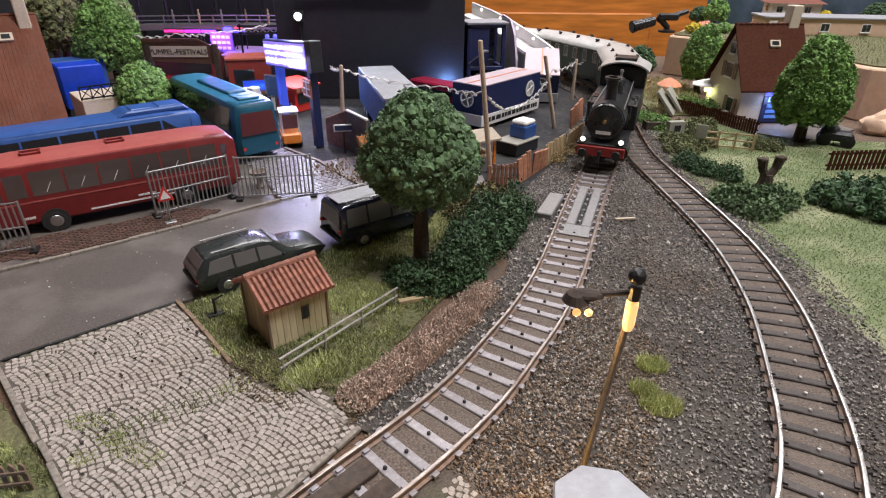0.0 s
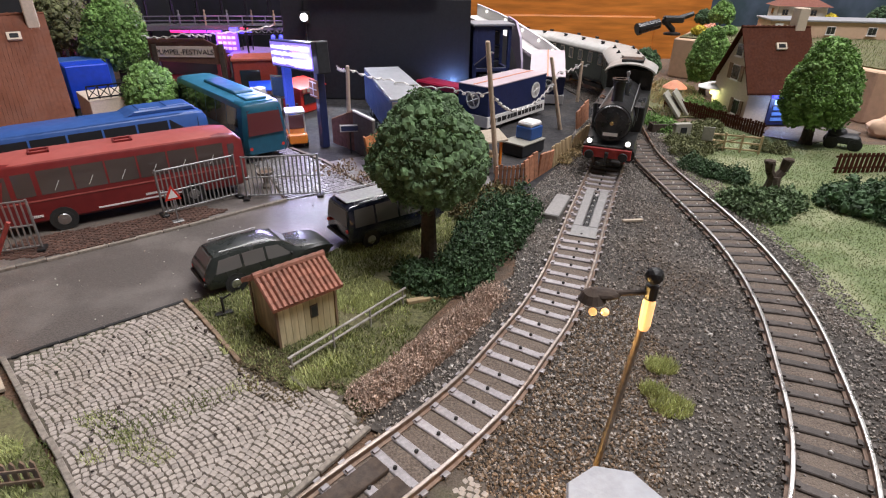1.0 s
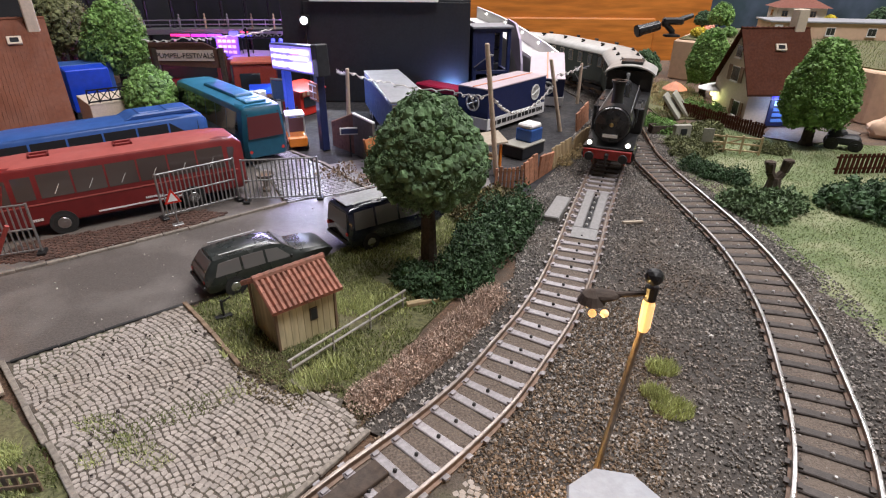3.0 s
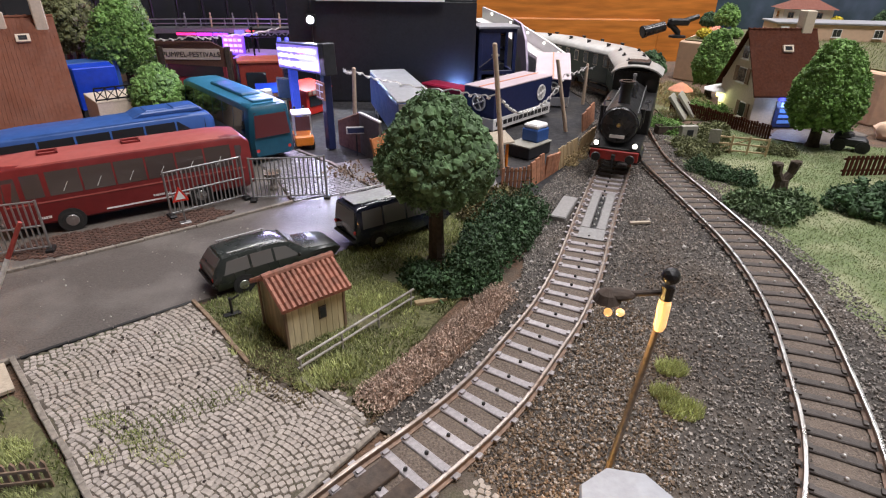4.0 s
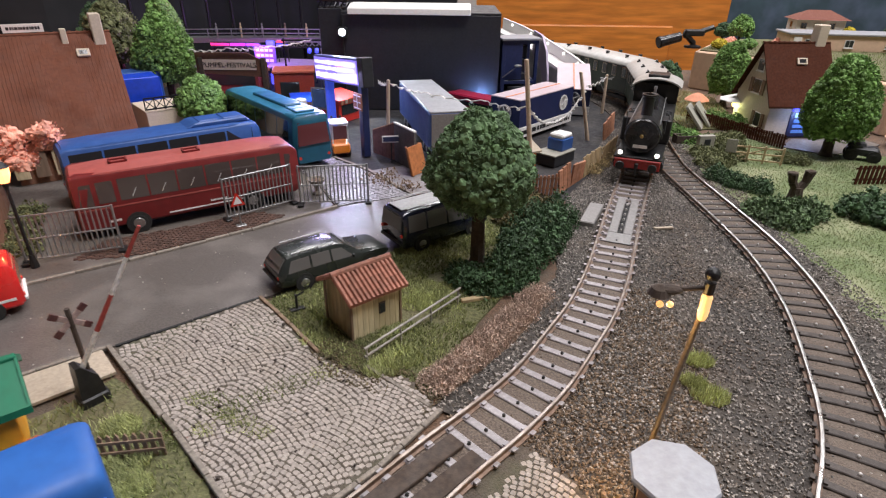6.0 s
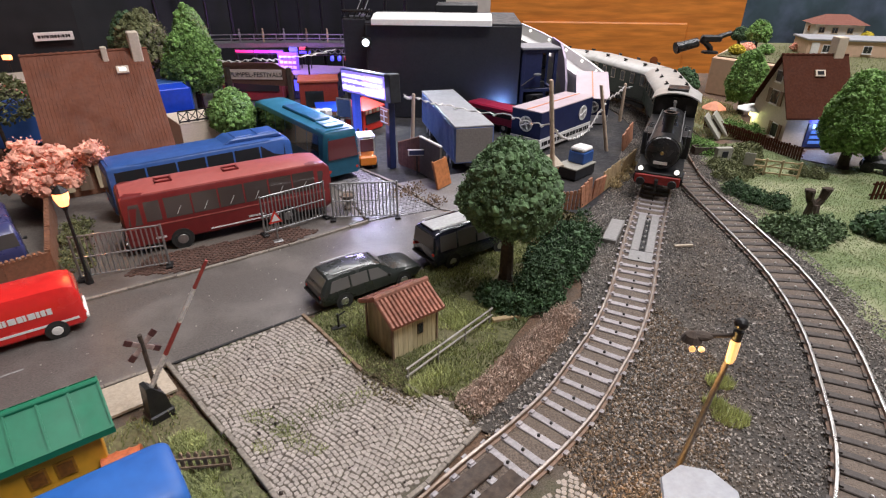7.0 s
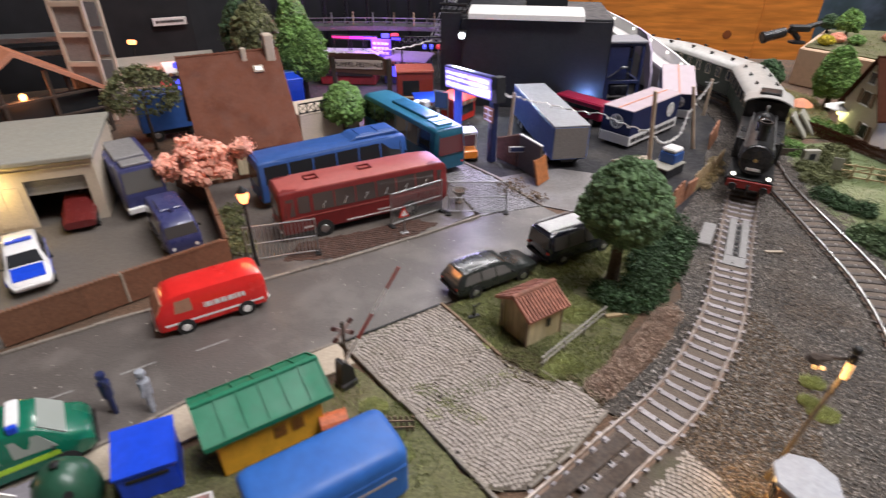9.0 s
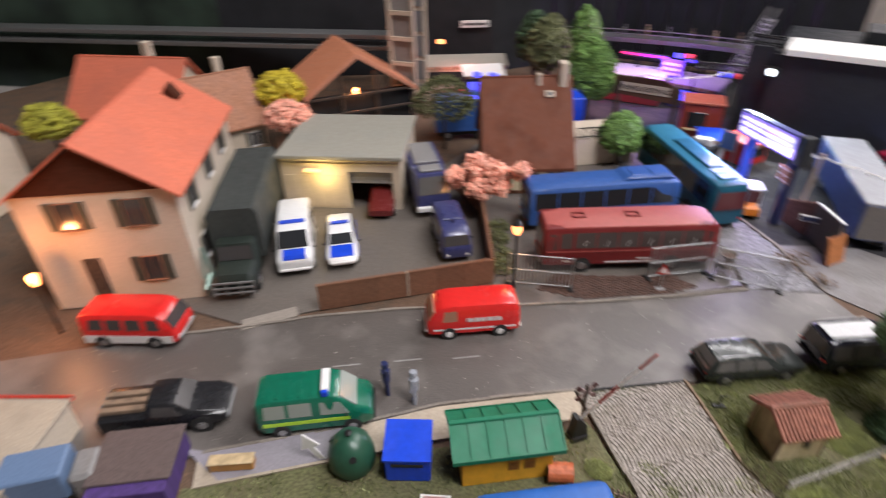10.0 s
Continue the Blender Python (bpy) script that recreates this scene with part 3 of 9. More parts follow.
def body_at(st, x):
    for a, b in zip(st, st[1:]):
        if a[0] <= x <= b[0]:
            u = (x - a[0]) / max(1e-6, b[0] - a[0])
            return [p + (q - p) * u for p, q in zip(a, b)]
    return list(st[0] if x < st[0][0] else st[-1])


def side_pane(bm, st, x0, x1, v0, v1, side, off=0.12, slant=(0, 0)):
    """A pane on the flank between belt (v=0) and roof (v=1), slightly proud."""
    q = []
    for x, v in ((x0, v0), (x1, v0), (x1 + slant[1], v1), (x0 + slant[0], v1)):
        _, wl, wb, wr, z0, zb, zr = body_at(st, x)
        q.append((x, side * (wb + (wr - wb) * v + off), zb + (zr - 0.9 - zb) * v))
    inner = [(x, y - side * 0.5, z) for x, y, z in q]
    vs = [bm.verts.new(p) for p in q + inner]
    for f in ((0, 1, 2, 3), (4, 7, 6, 5), (0, 4, 5, 1), (1, 5, 6, 2), (2, 6, 7, 3), (3, 7, 4, 0)):
        bm.faces.new([vs[i] for i in f])
    bmesh.ops.recalc_face_normals(bm, faces=bm.faces)


def end_pane(bm, xa, za, wa, xb, zb, wb, off=0.4):
    """A pane across the front or the rear, from its lower to its upper edge."""
    n = Vector((zb - za, 0, -(xb - xa)))
    n = n.normalized() * off
    if (n.x < 0) == (xa > 0):
        n = -n
    q = [(xa + n.x, -wa, za + n.z), (xa + n.x, wa, za + n.z), (xb + n.x, wb, zb + n.z), (xb + n.x, -wb, zb + n.z)]
    inn = [(x - n.x * 4, y, z - n.z * 4) for x, y, z in q]
    vs = [bm.verts.new(p) for p in q + inn]
    for f in ((0, 1, 2, 3), (4, 7, 6, 5), (0, 4, 5, 1), (1, 5, 6, 2), (2, 6, 7, 3), (3, 7, 4, 0)):
        bm.faces.new([vs[i] for i in f])
    bmesh.ops.recalc_face_normals(bm, faces=bm.faces)


def wheel(parent, x, y, r, w=2.2, rim=RIM):
    s = 1 if y > 0 else -1
    bm = B()
    cyl(bm, (x, y - s * w, r), (x, y, r), r, n=18)
    cyl(bm, (x, y, r), (x, y + s * 0.15, r), r * 0.88, r * 0.8, n=18)
    wh = part("wheel", bm, TYRE, parent)
    bm = B()
    cyl(bm, (x, y, r), (x, y + s * 0.35, r), r * 0.6, r * 0.5, n=14)
    cyl(bm, (x, y + s * 0.3, r), (x, y + s * 0.55, r), r * 0.18, n=8)
    part("rim", bm, rim, wh)
    bm = B()
    cyl(bm, (x, y - s * 1.2, r + 0.2), (x, y + s * 0.06, r + 0.2), r * 1.18, n=18)
    part("wheel_arch", bm, TYRE, parent)


def vehicle(name, x, y, rot, label, category, st, paint, panes=(), ends=(), wheels=(), r=3.5, rim=RIM, glass=GLASS, lights=(), z=0.0, roof=None, group="", mirrors=None, bumper=None, trim=None, size=1.0):
    """A car, van or bus: lofted body, panes, wheels, lights and bumpers. Its front looks along +x."""
    v = thing(name, x, y, rot, label, category, z=z, group=group)
    v.scale = (size, size, size)
    bm = B()
    loft(bm, [ring(*s) for s in st])
    body = part("body", bm, paint, v, smooth=True)
    if roof:
        bm = B()
        x0, x1, mat_r, dz = roof
        rings = []
        for k in range(9):
            xx = x0 + (x1 - x0) * k / 8
            _, wl, wb, wr, z0, zb, zr = body_at(st, xx)
            fall = 1.0 if 0 < k < 8 else 0.55
            rings.append([(xx, -wr - 0.25, zr - 2.4), (xx, -wr + 0.5, zr - 0.6 + dz * fall * 0.4), (xx, -wr * 0.6, zr + dz * fall), (xx, wr * 0.6, zr + dz * fall), (xx, wr - 0.5, zr - 0.6 + dz * fall * 0.4), (xx, wr + 0.25, zr - 2.4)])
        loft(bm, rings)
        part("roof", bm, mat_r, v, smooth=True)
    for x0, x1, v0, v1, sl in panes:
        for s in (-1, 1):
            bm = B()
            side_pane(bm, st, x0, x1, v0, v1, s, slant=sl)
            part("window", bm, glass, v)
    for e in ends:
        bm = B()
        end_pane(bm, *e)
        part("windscreen" if e[0] > 0 else "rear_window", bm, glass, v)
    for wx in wheels:
        w = body_at(st, wx)[1]
        for s in (-1, 1):
            wheel(v, wx, s * (w + 0.2), r, rim=rim)
    for lx, ly, lz, ls, material in lights:
        for s in (-1, 1):
            bm = B()
            d = 0.5 if lx > 0 else -0.5
            cyl(bm, (lx - d, s * ly, lz), (lx + d, s * ly, lz), ls, ls * 0.85, n=10)
            part("headlight" if lx > 0 else "tail_light", bm, material, v)
    if bumper:
        for bx in (st[0][0] - 0.3, st[-1][0] + 0.3):
            bm = B()
            w = body_at(st, bx)[1]
            box(bm, bx - 0.7, bx + 0.7, -w - 0.1, w + 0.1, st[0][4] + 0.6, st[0][4] + 2.2, 0.4)
            part("bumper", bm, bumper, v)
    if trim:
        for s in (-1, 1):
            x0, x1, z0, z1, material = trim
            w = body_at(st, (x0 + x1) / 2)[2]
            bm = B()
            box(bm, x0, x1, min(s * (w - 0.2), s * (w + 0.15)), max(s * (w - 0.2), s * (w + 0.15)), z0, z1)
            part("stripe", bm, material, v)
    if mirrors:
        mx, mz, material = mirrors
        w = body_at(st, mx)[2]
        for s in (-1, 1):
            bm = B()
            box(bm, mx - 0.4, mx + 0.4, s * (w + 1.4) - 0.7, s * (w + 1.4) + 0.7, mz - 0.7, mz + 0.8, 0.2)
            cyl(bm, (mx, s * (w - 0.2), mz - 0.3), (mx, s * (w + 1.0), mz - 0.3), 0.2, n=6)
            part("mirror", bm, material, v)
    return v


def bars(parent, x0, x1, z0, z1, y, material, seed, side=-1, gaps=7, name="lettering"):
    """Unreadable writing as plain bars on a flank."""
    r = random.Random(seed)
    x = x0
    bm = B()
    while x < x1:
        w = r.uniform(0.5, 1.6) * (x1 - x0) / gaps
        box(bm, x, min(x1, x + w * 0.8), min(y, y + side * 0.12), max(y, y + side * 0.12), z0, z1)
        x += w
    return part(name, bm, material, parent, "worn writing as plain bars")


def bus_stations(L, W, H, z0=4.5, nose=3.0, tail=2.0):
    a, w = L / 2, W / 2
    belt = H * 0.5
    return [(-a, w * .86, w * .86, w * .78, z0 + 1, belt, H - 3), (-a + tail * .5, w * .96, w * .97, w * .86, z0, belt, H - .8), (-a + tail * 2, w, w, w * .9, z0, belt, H),
            (a - nose * 2.2, w, w, w * .9, z0, belt, H), (a - nose * .8, w * .97, w * .98, w * .86, z0, belt, H - .9), (a, w * .82, w * .84, w * .72, z0 + 1, belt, H - 4)]


# three coaches in the yard
L, W, H = 107, 27, 31.5
st = bus_stations(L, W, H, nose=4.5)
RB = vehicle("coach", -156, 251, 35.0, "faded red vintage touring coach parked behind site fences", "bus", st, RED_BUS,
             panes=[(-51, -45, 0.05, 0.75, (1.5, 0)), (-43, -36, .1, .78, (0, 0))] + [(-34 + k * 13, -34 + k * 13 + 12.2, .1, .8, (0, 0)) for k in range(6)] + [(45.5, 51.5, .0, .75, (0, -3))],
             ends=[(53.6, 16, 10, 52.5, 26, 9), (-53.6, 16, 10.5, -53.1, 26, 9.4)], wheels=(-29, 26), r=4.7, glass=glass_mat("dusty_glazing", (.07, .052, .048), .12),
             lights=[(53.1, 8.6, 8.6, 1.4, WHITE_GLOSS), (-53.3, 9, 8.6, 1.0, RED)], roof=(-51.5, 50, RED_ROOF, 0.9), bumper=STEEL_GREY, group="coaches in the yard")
for k, hx in enumerate((-31, 2)):
    bm = B()
    for a, b, c, d in ((-4, 4, -3, -2.2), (-4, 4, 2.2, 3), (-4, -3.2, -3, 3), (3.2, 4, -3, 3)):
        box(bm, hx + a, hx + b, c, d, 31.8, 33.2)
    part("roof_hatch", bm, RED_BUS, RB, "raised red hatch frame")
for k in range(6):
    for s in (-1, 1):
        bm = B()
        x0 = -30 + k * 13
        cyl(bm, (x0 + 1, s * 13.4, 18.4), (x0 + 3.4, s * 13.0, 22.4), 0.13, n=5)
        part("window_strut", bm, WHITE, RB, "pale slanting strut in the window")
for s in (-1, 1):
    bm = B()
    box(bm, -15, 22, min(s * 13.4, s * 13.75), max(s * 13.4, s * 13.75), 6.6, 7.3)
    part("side_strip", bm, WHITE, RB, "pale side moulding")
    bm = B()
    box(bm, -51, 49, min(s * 13.3, s * 13.7), max(s * 13.3, s * 13.7), 14.6, 15.2)
    part("belt_moulding", bm, RED_ROOF, RB)
bars(RB, -41, -36, 7.5, 8.6, -13.6, WHITE, 3)
bars(RB, 5, 13, 8.6, 9.6, -13.6, WHITE, 4)

L, W, H = 106, 27, 32
st = bus_stations(L, W, H, nose=3)
BB = vehicle("coach", -188, 291, 40, "bright blue touring coach with a raised roof hump", "bus", st, BLUE_BUS,
             panes=[(-49 + k * 16.2, -49 + k * 16.2 + 15.2, .05, .85, (0, 0)) for k in range(6)], ends=[(53.1, 15, 11, 51.8, 27, 10), (-53.1, 16, 11, -52.6, 27, 10)],
             wheels=(-31, 29), r=5.2, lights=[(52.6, 9, 8, 1.5, WHITE_GLOSS), (-52.8, 9, 8, 1.0, RED)], roof=(-50.5, 49.5, BLUE_BUS, 1.0), group="coaches in the yard", mirrors=(50, 20, BLACK_MATT))
bm = B()
slab(bm, [(10, 32.2), (16, 35), (46, 35), (49, 32.2)], "y", -9, 9)
bmesh.ops.bevel(bm, geom=bm.edges[:], offset=0.7, segments=1, affect="EDGES")
hump = part("roof_hump", bm, BLUE_BUS, BB)
for a in (19, 33):
    bm = B()
    box(bm, a, a + 11, -6.6, 6.6, 34.4, 35.5, 0.4)
    part("vent_panel", bm, BLUE_BUS, hump)
bars(BB, -42, -32, 10, 12, -13.6, WHITE, 5)

L, W, H = 112, 27, 35
st = bus_stations(L, W, H, nose=2.5)
TB = vehicle("coach", -146, 362, -48.4, "teal touring coach with a reddish rear window", "bus", st, TEAL,
             panes=[(-50 + k * 16.6, -50 + k * 16.6 + 15.8, .02, .86, (0, 0)) for k in range(6)], ends=[(56.1, 18, 10.5, 55.2, 29.5, 9.8)], wheels=(-32, 30), r=5.2, glass=GLASS,
             lights=[(55.6, 10, 9, 1.2, RED)], roof=(-53, 52, TEAL_LT, 0.9), group="coaches in the yard")
bm = B()
end_pane(bm, 56.5, 16.8, 10.8, 55.5, 31, 9.6)
part("rear_window", bm, GLASS_RED, TB, "reddish rear window")
bm = B()
box(bm, -18, 32, -6, 6, 35.4, 37.6, 0.7)
part("roof_box", bm, TEAL, TB)
for a in (34, 42):
    bm = B()
    box(bm, a, a + 7, -6.5, 6.5, 35.3, 36.8, 0.5)
    part("roof_hatch", bm, TEAL_LT, TB)
bm = B()
box(bm, -56.8, -55.6, -9, 9, 12, 28, 0.4)
part("front_panel", bm, RED, TB, "red front panel")

# station wagon and minivan beside the grass
a = 27.5
st = [(-a, 8.6, 8.9, 7.4, 4.5, 9.2, 9.6), (-a + 1.2, 9.6, 9.9, 8.4, 3.2, 9.4, 12.0), (-a + 5, 10, 10.1, 7.9, 3, 9.5, 16.4), (-12, 10.1, 10.1, 7.9, 3, 9.4, 17.0), (1, 10.1, 10.1, 7.8, 3, 9.3, 16.8),
      (5, 10.1, 10.1, 7.9, 3, 9.2, 15.6), (11.5, 10, 10, 8.3, 3, 9.2, 10.9), (19, 9.8, 9.8, 8.4, 3, 9.0, 9.9), (25, 9.2, 9.3, 7.8, 3.2, 8.3, 8.9), (a, 7.8, 8.2, 6.8, 4, 7.0, 7.4)]
WAG = vehicle("station_wagon", -72.5, 189.5, 39, "glossy dark grey-green station wagon parked on the road edge", "car", st, CAR_DARK, size=.91,
              panes=[(-23.5, -13, .1, .86, (2.2, 0)), (-12, -3.2, .08, .86, (0, 0)), (-2.2, 8.2, .08, .86, (0, -5))],
              ends=[(-27.0, 10.2, 7.6, -23.2, 15.6, 6.6), (11.2, 10.6, 7.8, 5.2, 15.4, 6.8)], wheels=(-16.5, 16.5), r=3.7, glass=GLASS_CAR,
              lights=[(26.4, 6.0, 6.6, 1.0, WHITE_GLOSS), (-27.2, 7.4, 8.0, 0.9, RED)], bumper=BLACK_MATT, mirrors=(7.5, 10.3, BLACK_MATT))
for s in (-1, 1):
    bm = B()
    cyl(bm, (-20, s * 6.6, 17.5), (0, s * 6.6, 17.5), 0.28, n=6)
    for q in (-19, -10, -1):
        cyl(bm, (q, s * 6.6, 16.6), (q, s * 6.6, 17.5), 0.25, n=5)
    part("roof_rail", bm, STEEL_GREY, WAG)
a = 26
st = [(-a, 9.4, 9.6, 8.6, 4, 10.5, 13), (-a + .8, 10.2, 10.4, 8.8, 3, 10.6, 19.6), (-a + 3, 10.6, 10.7, 8.7, 3, 10.6, 20.8), (-4, 10.6, 10.7, 8.6, 3, 10.4, 21.2), (6, 10.6, 10.6, 8.5, 3, 10.2, 20.6),
      (9, 10.6, 10.6, 8.6, 3, 10.2, 19.3), (17, 10.4, 10.4, 8.6, 3, 10.0, 11.8), (23, 9.8, 9.9, 8.2, 3, 9, 9.8), (a, 8.4, 8.6, 7.2, 4, 7.4, 7.8)]
MV = vehicle("minivan", -28, 227, 38, "glossy dark navy minivan with roof rails beside the hedge", "car", st, CAR_NAVY, size=.96,
             panes=[(-23, -13, .06, .88, (.6, 0)), (-12, -1, .06, .88, (0, 0)), (0, 12.5, .06, .88, (0, -4.5))],
             ends=[(-26.0, 11.8, 8.6, -25.2, 18.6, 7.8), (16.6, 11.6, 8.3, 9.4, 18.9, 7.4)], wheels=(-15.5, 15.5), r=3.7, glass=GLASS_CAR,
             lights=[(25.2, 6.2, 7, 1.0, WHITE_GLOSS), (-26.1, 8.6, 9.5, 0.9, RED)], bumper=BLACK_MATT, mirrors=(10.5, 11.6, BLACK_MATT))
for s in (-1, 1):
    bm = B()
    cyl(bm, (-22, s * 7.2, 21.9), (3, s * 7.2, 21.9), 0.3, n=6)
    for q in (-21, -9, 2):
        cyl(bm, (q, s * 7.2, 20.6), (q, s * 7.2, 21.9), 0.27, n=5)
    part("roof_rail", bm, STEEL_GREY, MV)
# Added silver panel stands in for the bright reflection on the dark roof.
bm = B()
box(bm, -24, 4, -5.6, 5.6, 21.0, 21.5, 0.2)
part("roof_panel", bm, STEEL_GREY, MV, "silvery panel standing in for the roof's reflection")


def van(name, x, y, rot, label, paint, L=52, W=22, H=24, raked=False, **kw):
    """A van; raked gives it a sloping windscreen and a short bonnet."""
    a, w = L / 2, W / 2
    belt = H * .52
    if raked:
        st = [(-a, w * .84, w * .86, w * .76, 4, belt, H - 4), (-a + 1.5, w * .96, w * .97, w * .86, 3, belt, H - 1), (-a + 5, w, w, w * .86, 3, belt, H), (a - 19, w, w, w * .86, 3, belt, H),
              (a - 15, w, w, w * .85, 3, belt, H - 1), (a - 7, w, w, w * .86, 3, belt - .5, belt + 2.6), (a - 2, w * .95, w * .95, w * .84, 3.2, belt - 2, belt + .4), (a, w * .84, w * .86, w * .76, 4, belt - 4, belt - 2.4)]
        kw.setdefault("panes", [(-a + 4, -a + 14, .1, .85, (.5, 0)), (-a + 15.5, -a + 26, .1, .85, (0, 0)), (a - 24, a - 11, .1, .8, (0, -4))])
        return vehicle(name, x, y, rot, label, "van", st, paint, ends=[(a - 7.4, belt + 2.9, w * .8, a - 14.6, H - 1.4, w * .74), (-a - .05, belt + 1, w * .8, -a + .7, H - 3, w * .72)],
                       wheels=(-a + 11, a - 10), r=3.6, lights=[(a - .6, w * .66, belt - 4, 1.2, WHITE_GLOSS), (-a + .1, w * .72, belt - 4, .8, RED)], **kw)
    st = [(-a, w * .84, w * .86, w * .76, 4, belt, H - 4), (-a + 1.5, w * .96, w * .97, w * .86, 3, belt, H - 1), (-a + 5, w, w, w * .86, 3, belt, H), (a - 12, w, w, w * .86, 3, belt, H),
          (a - 7, w, w, w * .86, 3, belt, H - .8), (a - 3, w * .98, w * .98, w * .84, 3, belt, H - 5), (a - 1, w * .94, w * .94, w * .84, 3.2, belt, belt + 2), (a, w * .82, w * .84, w * .76, 4, belt - 1.5, belt)]
    kw.setdefault("panes", [(-a + 4, -a + 15, .1, .85, (.5, 0)), (-a + 16.5, -a + 27.5, .1, .85, (0, 0)), (a - 22, a - 10, .1, .85, (0, -1))])
    return vehicle(name, x, y, rot, label, "van", st, paint, ends=[(a - .9, belt + 1.2, w * .84, a - 4, H - 3.2, w * .78), (-a - .05, belt + 1, w * .8, -a + .7, H - 3, w * .72)],
                   wheels=(-a + 11, a - 12), r=3.6, lights=[(a - .3, w * .62, belt - 5, 1.2, WHITE_GLOSS), (-a + .1, w * .72, belt - 4, .8, RED)], **kw)


RV = van("delivery_van", -203, 144.5, 219, "shiny red vintage delivery van with white lettering parked at the kerb", RED_VAN, L=51, W=21, H=21.2, rim=WHITE, size=.97,
         panes=[(9, 17, .12, .8, (0, -1.2))], bumper=WHITE, trim=(-23, 22, 6.4, 7.4, WHITE), roof=(-23, 17, RED_VAN, 0.6), glass=mat("warm_van_glazing", (.34, .17, .11), .12, vary=.1, scale=200, bump=0))
bars(RV, -15, 4, 11.6, 14.2, 10.6, WHITE, 9, side=1, gaps=9)
bars(RV, -15, 4, 11.6, 14.2, -10.6, WHITE, 9, side=-1, gaps=9)
GV = van("transporter", -229, 53.5, 41, "dark green police transporter with a lime stripe and roof beacon", GREEN_VAN, L=54, W=22, H=23, size=.93, raked=True, trim=(-24, 16, 8.2, 10.4, LIME), glass=glass_mat("pale_van_glazing", (.3, .33, .3), .1), bumper=BLACK_MATT,
         mirrors=(15, 13, BLACK_MATT))
bm = B()
box(bm, 4, 8, -7, 7, 22.9, 25.5, .5)
bc = part("beacon_bar", bm, WHITE_GLOSS, GV)
bm = B()
box(bm, 4.4, 7.6, -9.2, -7.1, 22.6, 25.8, .4)
part("beacon", bm, BLUE, bc)
for k in range(5):
    bm = B()
    box(bm, -22 + k * 5.2, -21.2 + k * 5.2, -8, 8, 22.7, 23.4)
    part("roof_rib", bm, GREEN_VAN, GV)
PV = van("police_van", -338, 145, -45, "white police van with blue bonnet and roof lights", WHITE_GLOSS, L=58, W=23, H=26, raked=True, bumper=WHITE, mirrors=(20, 15, BLACK_MATT), group="police vehicles")
bm = B()
box(bm, 5, 8, -8, 8, 25.8, 27.6, .5)
part("light_bar", bm, BLUE, PV)
bm = B()
slab(bm, [(22.4, 16.2), (27, 14.3), (28.4, 12.4), (28.4, 11.6), (22.4, 15)], "y", -7, 7)
part("bonnet_panel", bm, BLUE, PV, "bright blue bonnet panel")
a = 25
st = [(-a, 8.4, 8.8, 7.2, 4.5, 9, 9.4), (-a + 1.5, 9.4, 9.7, 8, 3.2, 9.2, 13), (-a + 6, 10, 10, 7.8, 3, 9.3, 16.2), (-8, 10.1, 10.1, 7.7, 3, 9.2, 16.8), (2, 10.1, 10.1, 7.7, 3, 9.2, 16.4), (5, 10, 10, 7.8, 3, 9, 15.4),
      (12, 10, 10, 8.2, 3, 9, 10.6), (19, 9.8, 9.8, 8.2, 3, 8.8, 9.6), (23, 9, 9.2, 7.4, 3.2, 8, 8.6), (a, 7.6, 8, 6.4, 4, 6.6, 7)]
PC = vehicle("police_car", -315, 163, -45, "white police estate car with blue bonnet and roof beacon", "car", st, WHITE_GLOSS, panes=[(-21, -12, .1, .86, (2, 0)), (-11, -2.4, .1, .86, (0, 0)), (-1.4, 9, .1, .86, (0, -5))],
             ends=[(-24.6, 9.8, 7.4, -21, 15, 6.4), (11.8, 10.2, 7.8, 5.2, 15.2, 6.6)], wheels=(-15, 15.5), r=3.6, lights=[(24, 5.8, 6.6, 1.1, WHITE_GLOSS)], bumper=WHITE, mirrors=(8, 10.2, BLACK_MATT), group="police vehicles")
bm = B()
slab(bm, [(12.2, 10.9), (19, 10.0), (22.8, 9.0), (22.8, 8.5), (12.2, 10.3)], "y", -7.2, 7.2)
part("bonnet_panel", bm, BLUE, PC, "bright blue bonnet panel")
bm = B()
box(bm, -7, -4, -6, 6, 16.8, 18.2, .4)
part("light_bar", bm, BLUE, PC)
for s in (-1, 1):
    bm = B()
    box(bm, -22, 20, min(s * 9.9, s * 10.25), max(s * 9.9, s * 10.25), 6, 8)
    part("stripe", bm, BLUE, PC)
# dark blue off-road wagon and blue lorry
OR = van("patrol_wagon", -258, 208, -46, "violet-blue box patrol wagon beside the yard fence", VIOLET_BLUE, L=48, W=20, H=21, mirrors=(14, 12, BLACK_MATT), group="police vehicles", glass=GLASS_GREY)
bm = B()
box(bm, -12, 6, -6, 6, 21, 22.2, .5)
cyl(bm, (8, 0, 21), (8, 0, 23.4), 1.6, 1.2, n=10)
part("roof_rack", bm, VIOLET_BLUE, OR)
BT = thing("riot_lorry", -311, 254, -44, "dark violet-blue police lorry with white bumper", "lorry", group="police vehicles")
bm = B()
loft(bm, [ring(12, 12.5, 12.5, 11.5, 6, 16, 31), ring(27, 12.5, 12.5, 11.2, 6, 16, 31), ring(31, 12.2, 12.2, 10.8, 6, 16, 22), ring(33, 11.2, 11.6, 10.5, 7, 14, 16)])
cab = part("cab", bm, VIOLET_BLUE, BT, smooth=True)
bm = B()
end_pane(bm, 32.4, 17.5, 10.8, 28.0, 29.4, 10.0)
part("windscreen", bm, GLASS_CAR, cab)
bm = B()
box(bm, 31, 35, -12.5, 12.5, 5, 9, .6)
part("bumper", bm, WHITE, BT, "white front bumper")
bm = B()
